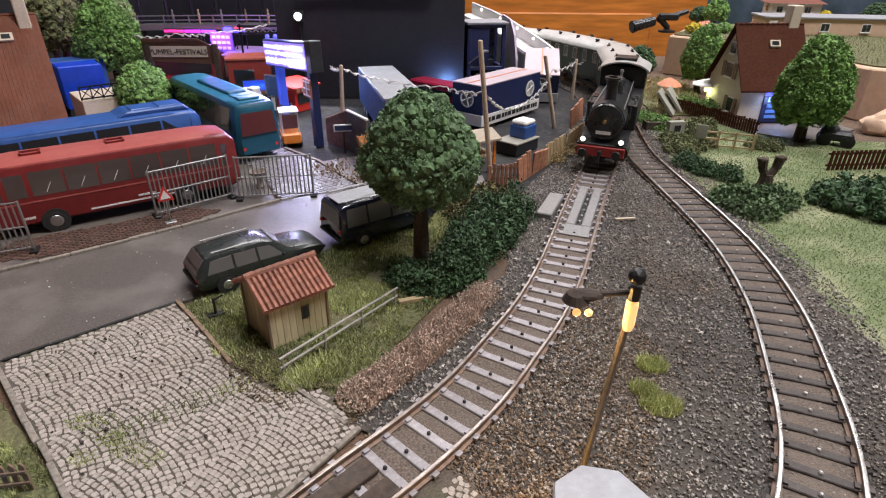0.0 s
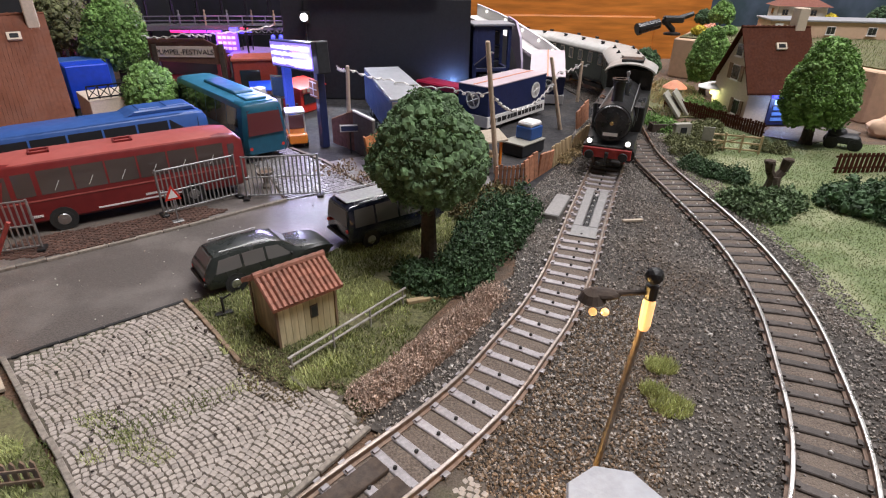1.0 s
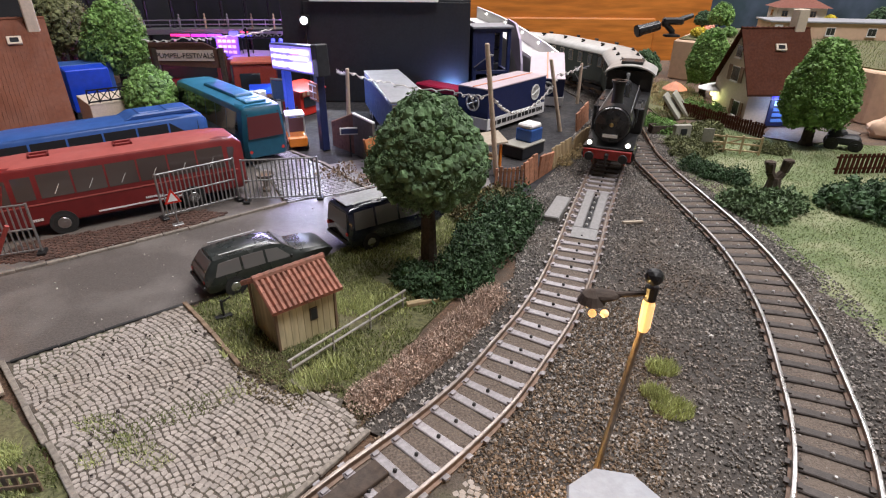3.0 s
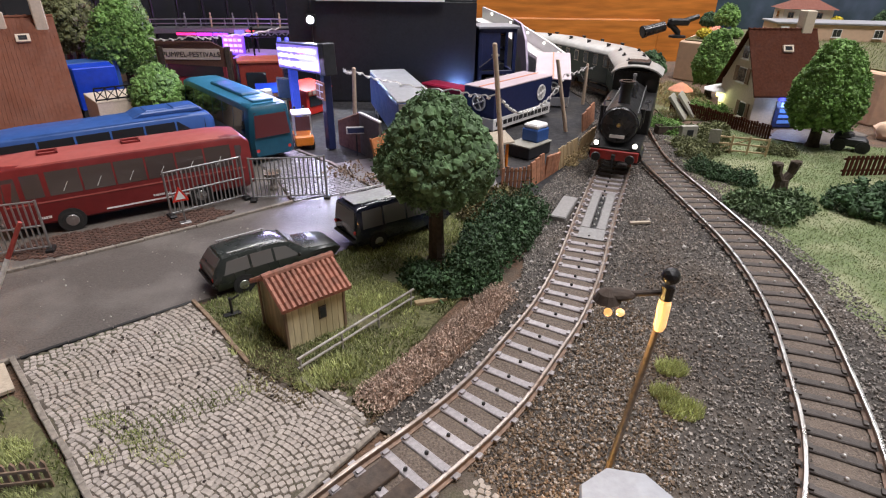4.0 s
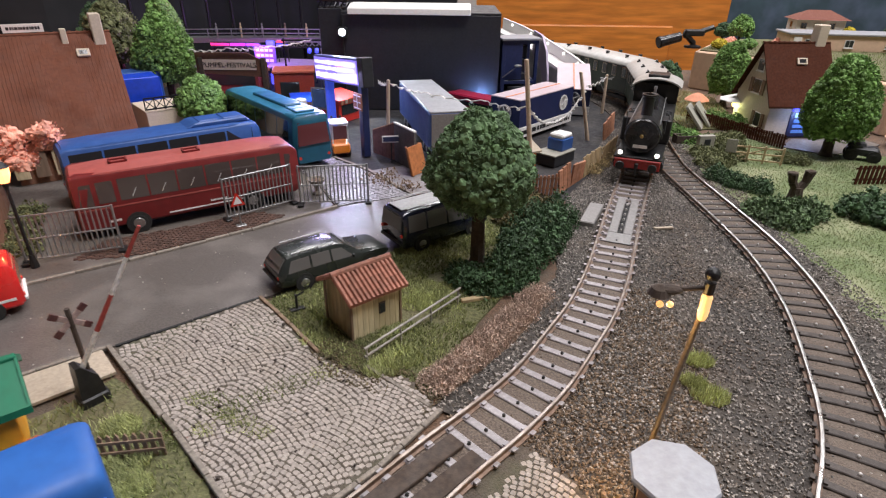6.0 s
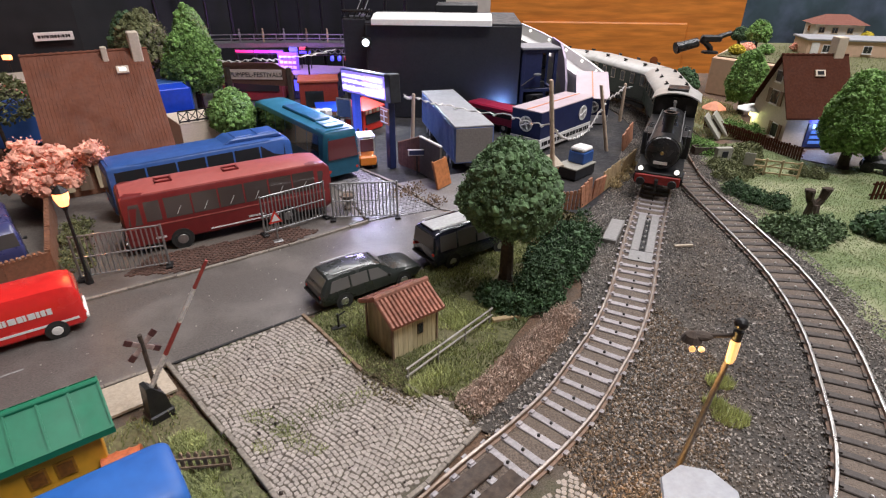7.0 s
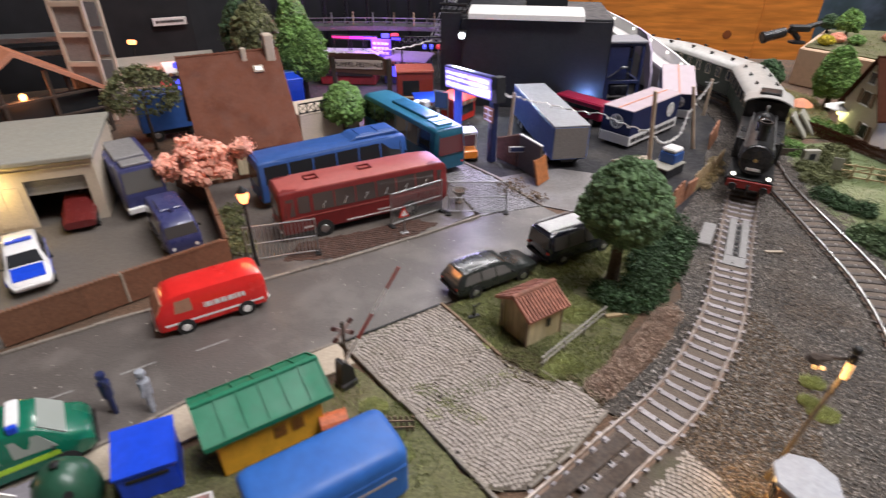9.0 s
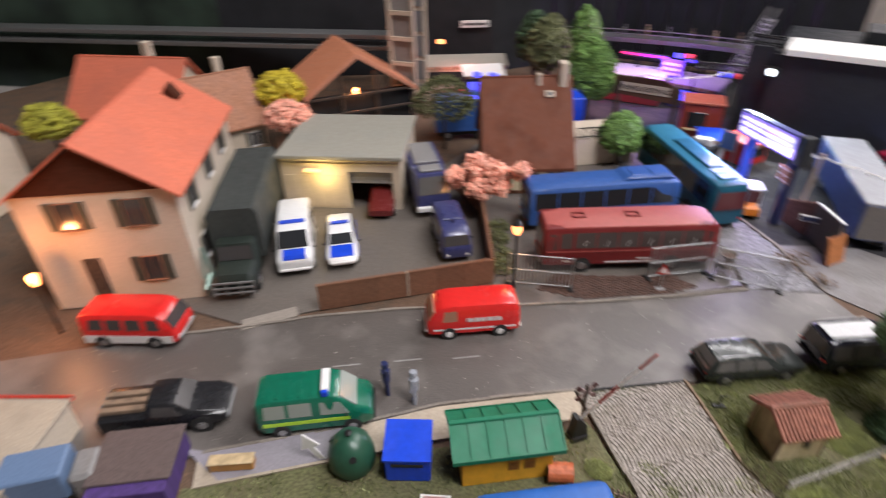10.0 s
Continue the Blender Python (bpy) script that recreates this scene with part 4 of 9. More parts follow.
box(bm, -34, 11, -12.5, 12.5, 8, 30, .8)
part("cargo_box", bm, VIOLET_BLUE, BT)
bm = B()
box(bm, -28, 8, -9, 9, 30, 32.5, .6)
box(bm, 14, 24, -8, 8, 31, 33, .5)
part("roof_rack", bm, GREYBOX, BT, "grey gear rack on the roof")
for wx in (-20, 22):
    for s in (-1, 1):
        wheel(BT, wx, s * 12.2, 5.2)
# black pick-up at the kerb and a red minibus beside the house
a = 27
st = [(-a, 9, 9.4, 8.6, 5, 11.5, 12), (-a + 1, 10, 10.2, 9.4, 3.6, 12, 12.6), (-6, 10.4, 10.4, 9.4, 3.4, 12, 12.6), (-5, 10.4, 10.4, 8, 3.4, 11.6, 17.6), (2, 10.4, 10.4, 8, 3.4, 11.4, 18), (6, 10.4, 10.4, 8.2, 3.4, 11.2, 17),
      (12, 10.3, 10.3, 8.8, 3.4, 11, 12.6), (22, 10, 10, 8.6, 3.4, 10.4, 11.4), (a, 8.6, 9, 7.6, 4.4, 8.4, 9)]
BP = vehicle("pickup_truck", -285, 16, 41, "black pick-up truck with timber on its bed", "car", st, BLACK_GLOSS, panes=[(-3.6, 9, .12, .86, (.6, -4))], ends=[(11.7, 12.8, 8.6, 6.4, 16.9, 7.2)], wheels=(-16, 16), r=4.2,
             lights=[(26.2, 6.4, 8, 1.2, WHITE_GLOSS)], bumper=STEEL_GREY, glass=GLASS_GREY)
for k in range(3):
    bm = B()
    box(bm, -26, -7, -7 + k * 4.6, -4 + k * 4.6, 12.7, 15, .3)
    part("timber", bm, WOOD, BP, "sawn timber beam")
van("minibus", -350, 41, 32, "old red and cream minibus at the kerb by the house", RED_VAN, L=51, W=22, H=21, panes=[(-20, -12, .12, .8, (1, 0)), (-10, -2, .12, .8, (0, 0)), (0, 8, .12, .8, (0, 0)), (11, 18, .12, .8, (0, -1.2))],
         bumper=STEEL_GREY, trim=(-24, 23, 3.6, 8.4, WHITE), roof=(-22, 16, RED_VAN, 0.8), glass=GLASS_GREY)
# tall dark lorry between the house and the garage
DL = thing("military_lorry", -364, 128, -49, "dark grey-green lorry with a canvas cover and a loading crane", "lorry")
bm = B()
slab(bm, [(-15, 12), (-15, 42), (-12.5, 46), (12.5, 46), (15, 42), (15, 12)], "x", -66, 25)
part("canvas_cover", bm, mat("dark_canvas", (0.04, 0.045, 0.042), 0.8, vary=0.2, scale=400, bump=0.3), DL, "dark tarpaulin cover")
bm = B()
loft(bm, [ring(26, 12, 12, 11, 6, 15, 28), ring(34, 12, 12, 10.5, 6, 15, 28), ring(37, 12, 12, 10.5, 6, 15, 18), ring(50, 11, 11, 9.5, 6, 14, 17), ring(52, 9.5, 10, 8.5, 7, 12, 14)])
cab = part("cab", bm, mat("dull_green_cab", (.02, .028, .023), .5, vary=.25), DL, smooth=True)
bm = B()
end_pane(bm, 36.8, 18.5, 10, 34.4, 26.5, 9.5)
part("windscreen", bm, GLASS_GREY, cab)
bm = B()
for zz in (6, 9.5, 13):
    box(bm, 53, 54.2, -12, 12, zz, zz + 1.2, .2)
for yy in (-11.5, -4, 4, 11.5):
    box(bm, 53.2, 54, yy - .5, yy + .5, 4.5, 14.5, .2)
part("bull_bar", bm, STEEL_GREY, DL)
bm = B()
cyl(bm, (40, -13, 6), (46, -14, 34), 1.0, n=8)
cyl(bm, (46, -14, 34), (50, -15, 16), .8, n=8)
cyl(bm, (42, -14.5, 14), (52, -16, 9), 1.4, n=8)
part("crane_arm", bm, mat("pale_green_metal", (0.3, 0.42, 0.36), 0.4, metal=0.4, vary=.15), DL)
bm = B()
box(bm, -64, 40, -5, 5, 5.5, 12, .4)
part("chassis", bm, BLACK_MATT, DL)
for wx in (-40, -28, 40):
    for s in (-1, 1):
        wheel(DL, wx, s * 12, 5.4)

# ---- the train, standing at the points ----
HEAD = int(np.argmin(np.linalg.norm(PA - np.array((87.8, 296.5)), axis=1)))


def on_track(s0, s1):
    """The pose of a carriage whose ends lie at these lengths of the line; it looks down the line towards its start."""
    a, b = PA[min(s0, len(PA) - 1)], PA[min(s1, len(PA) - 1)]
    c, d = (a + b) / 2, a - b
    return c[0], c[1], math.degrees(math.atan2(d[1], d[0]))


def spoked(parent, x, y, r, name="driving_wheel"):
    s = 1 if y > 0 else -1
    bm = B()
    cyl(bm, (x, y - s * 1.4, r), (x, y, r), r, n=20)
    w = part(name, bm, RAIL_SIDE, parent)
    bm = B()
    for k in range(8):
        q = k * math.pi / 4
        cyl(bm, (x, y + s * .15, r), (x + math.cos(q) * r * .8, y + s * .15, r + math.sin(q) * r * .8), .35, n=5)
    cyl(bm, (x, y - s * .2, r), (x, y + s * .5, r), r * .22, n=8)
    part("spokes", bm, RED, w)


x, y, a = on_track(HEAD, HEAD + 128)
LOCO = thing("steam_locomotive", x, y, a, "black tank steam locomotive with red buffer beam and lit lamps", "locomotive", z=3.2)
bm = B()
box(bm, -62, 62, -13.6, 13.6, 14.2, 15.4, .3)
part("running_board", bm, BLACK_MATT, LOCO)
bm = B()
box(bm, -60, 60, -8, 8, 8, 14.2, .4)
part("frame", bm, BLACK_MATT, LOCO)
bm = B()
cyl(bm, (-22, 0, 27), (50, 0, 27), 9.6, n=28)
cyl(bm, (38, 0, 27), (57, 0, 27), 10.3, n=28)
part("boiler", bm, BLACK_MATT, LOCO, smooth=True)
bm = B()
cyl(bm, (57, 0, 27), (58.6, 0, 27), 10.0, 9.4, n=28)
cyl(bm, (58.6, 0, 27), (60.2, 0, 27), 8.6, 4.5, n=24)
door = part("smokebox_door", bm, BLACK_GLOSS, LOCO, smooth=True)
bm = B()
box(bm, 60.3, 60.6, -4, 4, 20.6, 22.4)
part("number_plate", bm, WHITE, door, "pale number plate")
bm = B()
cyl(bm, (60, 0, 27.5), (61.2, 0, 27.5), 1.3, .8, n=12)
part("door_lock", bm, BRASS, door)
bm = B()
lathe(bm, [(4.1, 35), (3.3, 37.5), (3.1, 44), (3.6, 47.5), (4.4, 48.2), (4.4, 49), (2.9, 49), (2.6, 46)], (46, 0, 0), n=18)
part("chimney", bm, BLACK_MATT, LOCO, smooth=True)
bm = B()
lathe(bm, [(5.2, 34.5), (4.6, 37), (4.5, 40.5), (3.6, 43), (1.5, 44.2)], (22, 0, 0), n=18)
part("steam_dome", bm, BLACK_GLOSS, LOCO, smooth=True)
bm = B()
lathe(bm, [(4.6, 34.5), (4.2, 37), (4.2, 39), (3.2, 41), (1.2, 42)], (2, 0, 0), n=16)
part("sand_dome", bm, BLACK_MATT, LOCO, smooth=True)
bm = B()
cyl(bm, (-10, 0, 35), (-10, 0, 42.5), 1.0, .8, n=8)
cyl(bm, (-10, 0, 42.5), (-10, 0, 44), 1.3, 1.0, n=8)
part("whistle", bm, STEEL_GREY, LOCO)
for s in (-1, 1):
    bm = B()
    box(bm, -24, 27, min(s * 6.5, s * 14.6), max(s * 6.5, s * 14.6), 15.4, 30.5, .6)
    tank = part("side_tank", bm, BLACK_MATT, LOCO)
    bm = B()
    box(bm, 4, 14, min(s * 9.6, s * 13.4), max(s * 9.6, s * 13.4), 30.5, 31.1, .2)
    part("tank_lid", bm, BLACK_GLOSS, tank)
    bm = B()
    cyl(bm, (24, s * 12.6, 30), (24, s * 12.6, 33.4), .5, n=6)
    part("tank_filler", bm, STEEL_GREY, tank)
    bm = B()
    box(bm, 38, 54, min(s * 8.4, s * 13.2), max(s * 8.4, s * 13.2), 4.5, 13, .8)
    cyl(bm, (38, s * 11, 9), (54.5, s * 11, 9), 3.6, n=16)
    part("cylinder_block", bm, BLACK_MATT, LOCO, smooth=True)
    bm = B()
    cyl(bm, (60, s * 10.3, 17.5), (62, s * 10.3, 17.5), 1.9, n=14)
    box(bm, 58.4, 60.4, s * 10.3 - 1.6, s * 10.3 + 1.6, 15.4, 19.4, .3)
    lp = part("headlamp", bm, BLACK_MATT, LOCO)
    bm = B()
    cyl(bm, (62, s * 10.3, 17.5), (62.5, s * 10.3, 17.5), 1.45, 1.2, n=14)
    part("lens", bm, GLOW_WHITE, lp, "glowing white lens")
    bm = B()
    cyl(bm, (63, s * 9, 11.5), (68, s * 9, 11.5), .9, n=8)
    cyl(bm, (68, s * 9, 11.5), (68.8, s * 9, 11.5), 2.6, 2.3, n=16)
    part("buffer", bm, BLACK_MATT, LOCO)
    for wx in (-26, -4, 18):
        spoked(LOCO, wx, s * 8.9, 8.2)
    spoked(LOCO, 46, s * 8.9, 5.4, "leading_wheel")
    spoked(LOCO, -48, s * 8.9, 5.4, "trailing_wheel")
    bm = B()
    box(bm, -28, 20, min(s * 10.2, s * 11), max(s * 10.2, s * 11), 5.4, 7, .2)
    box(bm, 18, 44, min(s * 10.8, s * 11.4), max(s * 10.8, s * 11.4), 8, 9.2, .2)
    part("coupling_rod", bm, STEEL_GREY, LOCO)
    bm = B()
    cyl(bm, (-20, s * 7.4, 35.2), (52, s * 8.6, 33.2), .3, n=5)
    part("handrail", bm, STEEL_GREY, LOCO)
    bm = B()
    cyl(bm, (34, s * 10.2, 24), (34, s * 10.2, 32), 1.5, n=10)
    cyl(bm, (40, s * 10, 22), (40, s * 10, 28), .9, n=8)
    part("air_pump", bm, BLACK_MATT, LOCO)
bm = B()
box(bm, 61, 63, -13, 13, 8.6, 14.2, .4)
# The beam's red is dulled by painting in the shade it stands in.
part("buffer_beam", bm, mat("buffer_red_shaded", (.3, .02, .016), .45, vary=.2, scale=400), LOCO, "bright red buffer beam, darkened to hold its shade")
bm = B()
box(bm, 63, 66, -1, 1, 9.5, 12.5, .3)
cyl(bm, (66, 0, 11), (67, 0, 6), .6, n=6)
part("coupling", bm, BLACK_MATT, LOCO)
# cab: walls, front panes and a curved roof
bm = B()
box(bm, -25.4, -24.2, -14.4, 14.4, 15.4, 43, .2)
cab = part("cab", bm, BLACK_MATT, LOCO)
bm = B()
box(bm, -47.4, -46.2, -14.4, 14.4, 15.4, 43, .2)
part("rear_wall", bm, BLACK_MATT, cab)
for s in (-1, 1):
    bm = B()
    box(bm, -46.2, -25.4, min(s * 13.4, s * 14.4), max(s * 13.4, s * 14.4), 15.4, 29, .2)
    part("side_wall", bm, BLACK_MATT, cab)
    for xx in (-46.2, -37, -28):
        bm = B()
        box(bm, xx, xx + 2.4, min(s * 13.4, s * 14.4), max(s * 13.4, s * 14.4), 29, 43, .2)
        part("pillar", bm, BLACK_MATT, cab)
for s in (-1, 1):
    bm = B()
    cyl(bm, (-24.4, s * 9.4, 35.5), (-23.8, s * 9.4, 35.5), 3.1, n=18)
    part("porthole", bm, GLASS_GREY, cab)
rings = []
for xx in (-50.5, -21.5):
    rr = []
    for k in range(13):
        q = math.radians(20 + 140 * k / 12)
        rr.append((xx, -16.4 * math.cos(q) / math.cos(math.radians(20)), 41.6 + 8.0 * (math.sin(q) - math.sin(math.radians(20)))))
    rr += [(p[0], p[1] * .97, p[2] - .8) for p in rr[::-1]]
    rings.append(rr)
bm = B()
loft(bm, rings)
roof = part("cab_roof", bm, COACH_ROOF, LOCO, "grey curved cab roof", smooth=True)
bm = B()
box(bm, -43, -29, -7, 7, 46.4, 48.4, .4)
part("roof_vent", bm, BLACK_MATT, roof)
bm = B()
box(bm, -61, -47.4, -13, 13, 15.4, 32, .6)
part("coal_bunker", bm, BLACK_MATT, LOCO)


def carriage(s0, s1, lit):
    x, y, a = on_track(s0, s1)
    L = (s1 - s0) - 6
    c = thing("passenger_carriage", x, y, a, "dark green passenger carriage with a grey barrel roof and vents", "railway carriage", z=3.2, group="carriages of the train")
    h = L / 2
    bm = B()
    box(bm, -h, h, -14.4, 14.4, 11, 37, .5)
    body = part("body", bm, COACH_GREEN, c)
    n = int(L / 13)
    for k in range(n):
        xx = -h + 6 + k * (L - 12) / (n - 1)
        for s in (-1, 1):
            bm = B()
            box(bm, xx - 3.2, xx + 3.2, min(s * 14.3, s * 14.7), max(s * 14.3, s * 14.7), 24, 33.5, .1)
            fr = part("window", bm, CREAM, body, "pale window frame")
            bm = B()
            box(bm, xx - 2.5, xx + 2.5, min(s * 14.6, s * 14.85), max(s * 14.6, s * 14.85), 24.8, 32.8)
            part("pane", bm, GLASS, fr)
    rings = []
    for xx in (-h - 1.5, h + 1.5):
        rr = []
        for k in range(17):
            q = math.radians(12 + 156 * k / 16)
            rr.append((xx, -16.2 * math.cos(q) / math.cos(math.radians(12)), 35.4 + 8.2 * (math.sin(q) - math.sin(math.radians(12)))))
        rr += [(p[0], p[1] * .97, p[2] - .9) for p in rr[::-1]]
        rings.append(rr)
    bm = B()
    loft(bm, rings)
    roof = part("roof", bm, COACH_ROOF, c, "grey barrel roof", smooth=True)
    for xx in (-h, h - 1.2):
        bm = B()
        prof = [(-15.2, 36.5)] + [(-16 * math.cos(math.radians(12 + 156 * k / 12)), 34.8 + 7.8 * (math.sin(math.radians(12 + 156 * k / 12)) - .2)) for k in range(13)] + [(15.2, 36.5)]
        slab(bm, prof, "x", xx, xx + 1.2)
        part("end_wall", bm, BLACK_MATT, c)
    for xx, s in [(-h + 14 + k * (L - 28) / 2, q) for k in range(3) for q in (-1, 1)]:
        bm = B()
        yy, zz = s * 7.5, 40.2
        cyl(bm, (xx, yy, zz), (xx, yy, zz + 2.6), .9, .7, n=8)
        box(bm, xx - 2.4, xx + 2.4, yy - .7, yy + .7, zz + 1.6, zz + 2.9, .3)
        cyl(bm, (xx, yy - 1.6, zz + .9), (xx, yy + 1.6, zz + .9), .7, n=8)
        part("roof_vent", bm, BLACK_MATT, roof)
    bm = B()
    box(bm, -h, h, -12, 12, 8.6, 11, .3)
    box(bm, -h + 34, h - 34, -9, 9, 4, 8.6, .5)
    part("underframe", bm, BLACK_MATT, c)
    for sgn in (-1, 1):
        bm = B()
        box(bm, sgn * (h - 18) - 14, sgn * (h - 18) + 14, -11, 11, 3.4, 7, .4)
        bogie = part("bogie", bm, BLACK_MATT, c)
        for wx in (-9, 9):
            for s in (-1, 1):
                bm = B()
                cyl(bm, (sgn * (h - 18) + wx, s * 8, 5.4), (sgn * (h - 18) + wx, s * 9.4, 5.4), 5.4, n=18)
                part("wheel", bm, RAIL_SIDE, bogie)
        for s in (-1, 1):
            bm = B()
            cyl(bm, (sgn * h, s * 9, 11.5), (sgn * (h + 3.2), s * 9, 11.5), .8, n=8)
            cyl(bm, (sgn * (h + 3.2), s * 9, 11.5), (sgn * (h + 3.9), s * 9, 11.5), 2.3, n=14)
            part("buffer", bm, BLACK_MATT, c)
        bm = B()
        box(bm, sgn * h - .2, sgn * h + .9 * sgn + .2, 4, 9, 25, 33, .1) if sgn > 0 else box(bm, -h - .9, -h + .2, 4, 9, 25, 33, .1)
        part("end_window", bm, GLOW_WINDOW if lit and sgn > 0 else GLASS, c)


S = HEAD + 132
for k in range(4):
    carriage(S, S + 92, k == 0)
    S += 92

# ---- plants ----
_b = bmesh.new()
bmesh.ops.create_icosphere(_b, subdivisions=2, radius=1)
ICO_V = np.array([v.co[:] for v in _b.verts])
ICO_F = [tuple(v.index for v in f.verts) for f in _b.faces]
_b.free()


def clumps(places, sizes, seed, rough=0.28):
    """Uneven foam clumps at the places."""
    r = np.random.RandomState(seed)
    p = np.array(places, float)
    n, k = len(p), len(ICO_V)
    v = ICO_V[None] * (1 + rough * r.uniform(-1, 1, (n, k, 1))) * np.array(sizes, float)[:, None, None] * r.uniform(0.75, 1.2, (n, 1, 3)) + p[:, None]
    f = np.array(ICO_F)[None] + k * np.arange(n)[:, None, None]
    return v.reshape(-1, 3), f.reshape(-1, 3)


def flakes(places, size, seed, up=0.3):
    """Small leaves, each one bent quad of two triangles."""
    r = np.random.RandomState(seed)
    p = np.array(places, float)
    n = len(p)
    d = r.normal(size=(n, 3))
    d[:, 2] += up
    d /= np.linalg.norm(d, axis=1)[:, None]
    e = np.cross(d, r.normal(size=(n, 3)))
    e /= np.linalg.norm(e, axis=1)[:, None] + 1e-6
    s = size * r.uniform(0.6, 1.3, (n, 1))
    v = np.stack([p, p + d * s * .5 + e * s * .35, p + d * s * 1.1 + np.cross(d, e) * s * .2, p + d * s * .5 - e * s * .35], 1)
    f = np.array([(0, 1, 2), (0, 2, 3)])[None] + 4 * np.arange(n)[:, None, None]
    return v.reshape(-1, 3), f.reshape(-1, 3)


def join(a, b):
    return np.concatenate([a[0], b[0]]), np.concatenate([np.asarray(a[1]), np.asarray(b[1]) + len(a[0])])


def shell(c, rad, n, seed, low=-0.75, fill=0.8):
    """Places all over an uneven egg-shaped crown."""
    r = np.random.RandomState(seed)
    out = []
    while len(out) < n:
        d = r.normal(size=3)
        d /= np.linalg.norm(d)
        if d[2] < low:
            continue
        k = r.uniform(fill, 1.0) * (1 + 0.16 * noise.noise((d[0] * 2.2 + seed, d[1] * 2.2, d[2] * 2.2)))
        e = k * (1 - .24 * max(-.2, d[2]))
        out.append((c[0] + rad[0] * d[0] * e, c[1] + rad[1] * d[1] * e, c[2] + rad[2] * d[2] * k))
    return out


def tree(x, y, h, rx, rz, material, label, n=420, size=3.2, trunk=3.0, seed=1, low=-0.75, cz=None, lean=0.0, name="tree", ry=None, category="tree", leaf=1.1, z=0.0, leaves=3.0):
    n, size = int(n * 2.4), size * .62
    t = thing(name, x, y, 0, label, category, z=z)
    rx, rz, ry = rx - size * .8, rz - size * .8, (ry or rx) - size * .8
    cz = h - rz - size if cz is None else cz
    bm = B()
    pts = [(0, 0, -0.5, trunk * 1.45), (0.3, 0.2, 2.5, trunk * 1.05), (lean * .4, 0, cz * .5, trunk * .85), (lean, 0, cz, trunk * .55)]
    for a, b in zip(pts, pts[1:]):
        cyl(bm, a[:3], b[:3], a[3], b[3], n=9)
    part("trunk", bm, BARK, t, smooth=True)
    r = random.Random(seed)
    for k in range(6):
        q = k * 1.05 + r.uniform(-.3, .3)
        bm = B()
        z0 = cz - rz * r.uniform(.3, .75)
        z0 = max(z0, 2)
        mid = (math.cos(q) * rx * .35, math.sin(q) * rx * .35, z0 + rz * .35)
        cyl(bm, (0, 0, z0), mid, trunk * .4, trunk * .26, n=6)
        cyl(bm, mid, (math.cos(q) * rx * .75, math.sin(q) * rx * .75, z0 + rz * .75), trunk * .26, trunk * .1, n=6)
        part("limb", bm, BARK, t)
    pl = shell((lean, 0, cz), (rx, ry or rx, rz), n, seed, low)
    rr = np.random.RandomState(seed + 5)
    geo = clumps(pl, size * rr.uniform(.65, 1.25, n), seed)
    if leaves:
        outer = shell((lean, 0, cz), (rx + size * .7, (ry or rx) + size * .7, rz + size * .7), int(n * leaves), seed + 9, low, .86)
        geo = join(geo, flakes(outer, leaf, seed))
    pieces("crown", material, geo, t, kind="")
    return t


tree(-9, 198, 69, 21.8, 23, LEAF_DK, "dark green foam-leaved broadleaf tree between hedge and road", n=900, size=3.0, trunk=3.2, seed=3, leaves=5)
tree(243, 372, 69, 21.5, 32, LEAF_LT, "tall bright green tree beside the country house", n=1000, size=2.5, trunk=3.6, seed=4, leaves=8, leaf=1.6)
tree(235, 528, 59, 18, 27, LEAF_LT, "tall bright green tree at the house gable", n=700, size=2.6, trunk=3.0, seed=5, leaves=7, leaf=1.6)
tree(199, 588, 33, 15.5, 15, LEAF_HEDGE, "small dark green round tree by the railway curve", n=260, size=2.8, trunk=2, seed=6)
tree(-270, 470, 82, 25, 32.5, LEAF_LT, "tall bright green tree beside the festival gate", n=760, size=2.9, trunk=3.4, seed=7, leaves=6, leaf=1.6)
tree(-328, 502, 90, 24, 31, LEAF_OLIVE, "broad olive-brown tree behind the brown-roofed house", n=520, size=3.8, trunk=3.4, seed=8, leaves=6)
tree(-312, 562, 90, 19, 34, LEAF_LT, "tall bright green tree in the second row", n=420, size=3.8, trunk=3.2, seed=9)
tree(-362, 540, 86, 21, 32, LEAF_HEDGE, "dark green tree against the black wall", n=300, size=3.6, trunk=3, seed=10)
tree(-207, 388, 46, 18.5, 18.5, LEAF_LT, "round clipped green bush tree behind the coaches", n=420, size=2.9, trunk=2.2, seed=11)
tree(-350, 338, 65, 27, 19, LEAF_OLIVE, "loose olive shrub tree beside the police lorries", n=40, size=2.2, trunk=1.4, seed=12, leaves=26, leaf=2.4)
tree(-466, 258, 74, 22, 16, LEAF_YEL, "bright yellow flowering tree behind the garage", n=200, size=3.4, trunk=2, seed=13)
tree(-575, 118, 68, 20, 16, mat("yellow_green_foliage", (.34, .33, .04), .85, vary=.3, scale=400, bump=.4, island=.35), "yellow-green tree beside the red-roofed house", n=180, size=3.2, trunk=2, seed=15)
tree(-440, 240, 58, 20, 13, BLOSSOM, "pale pink flowering shrub behind the garage", n=150, size=3.2, trunk=1.6, seed=14)

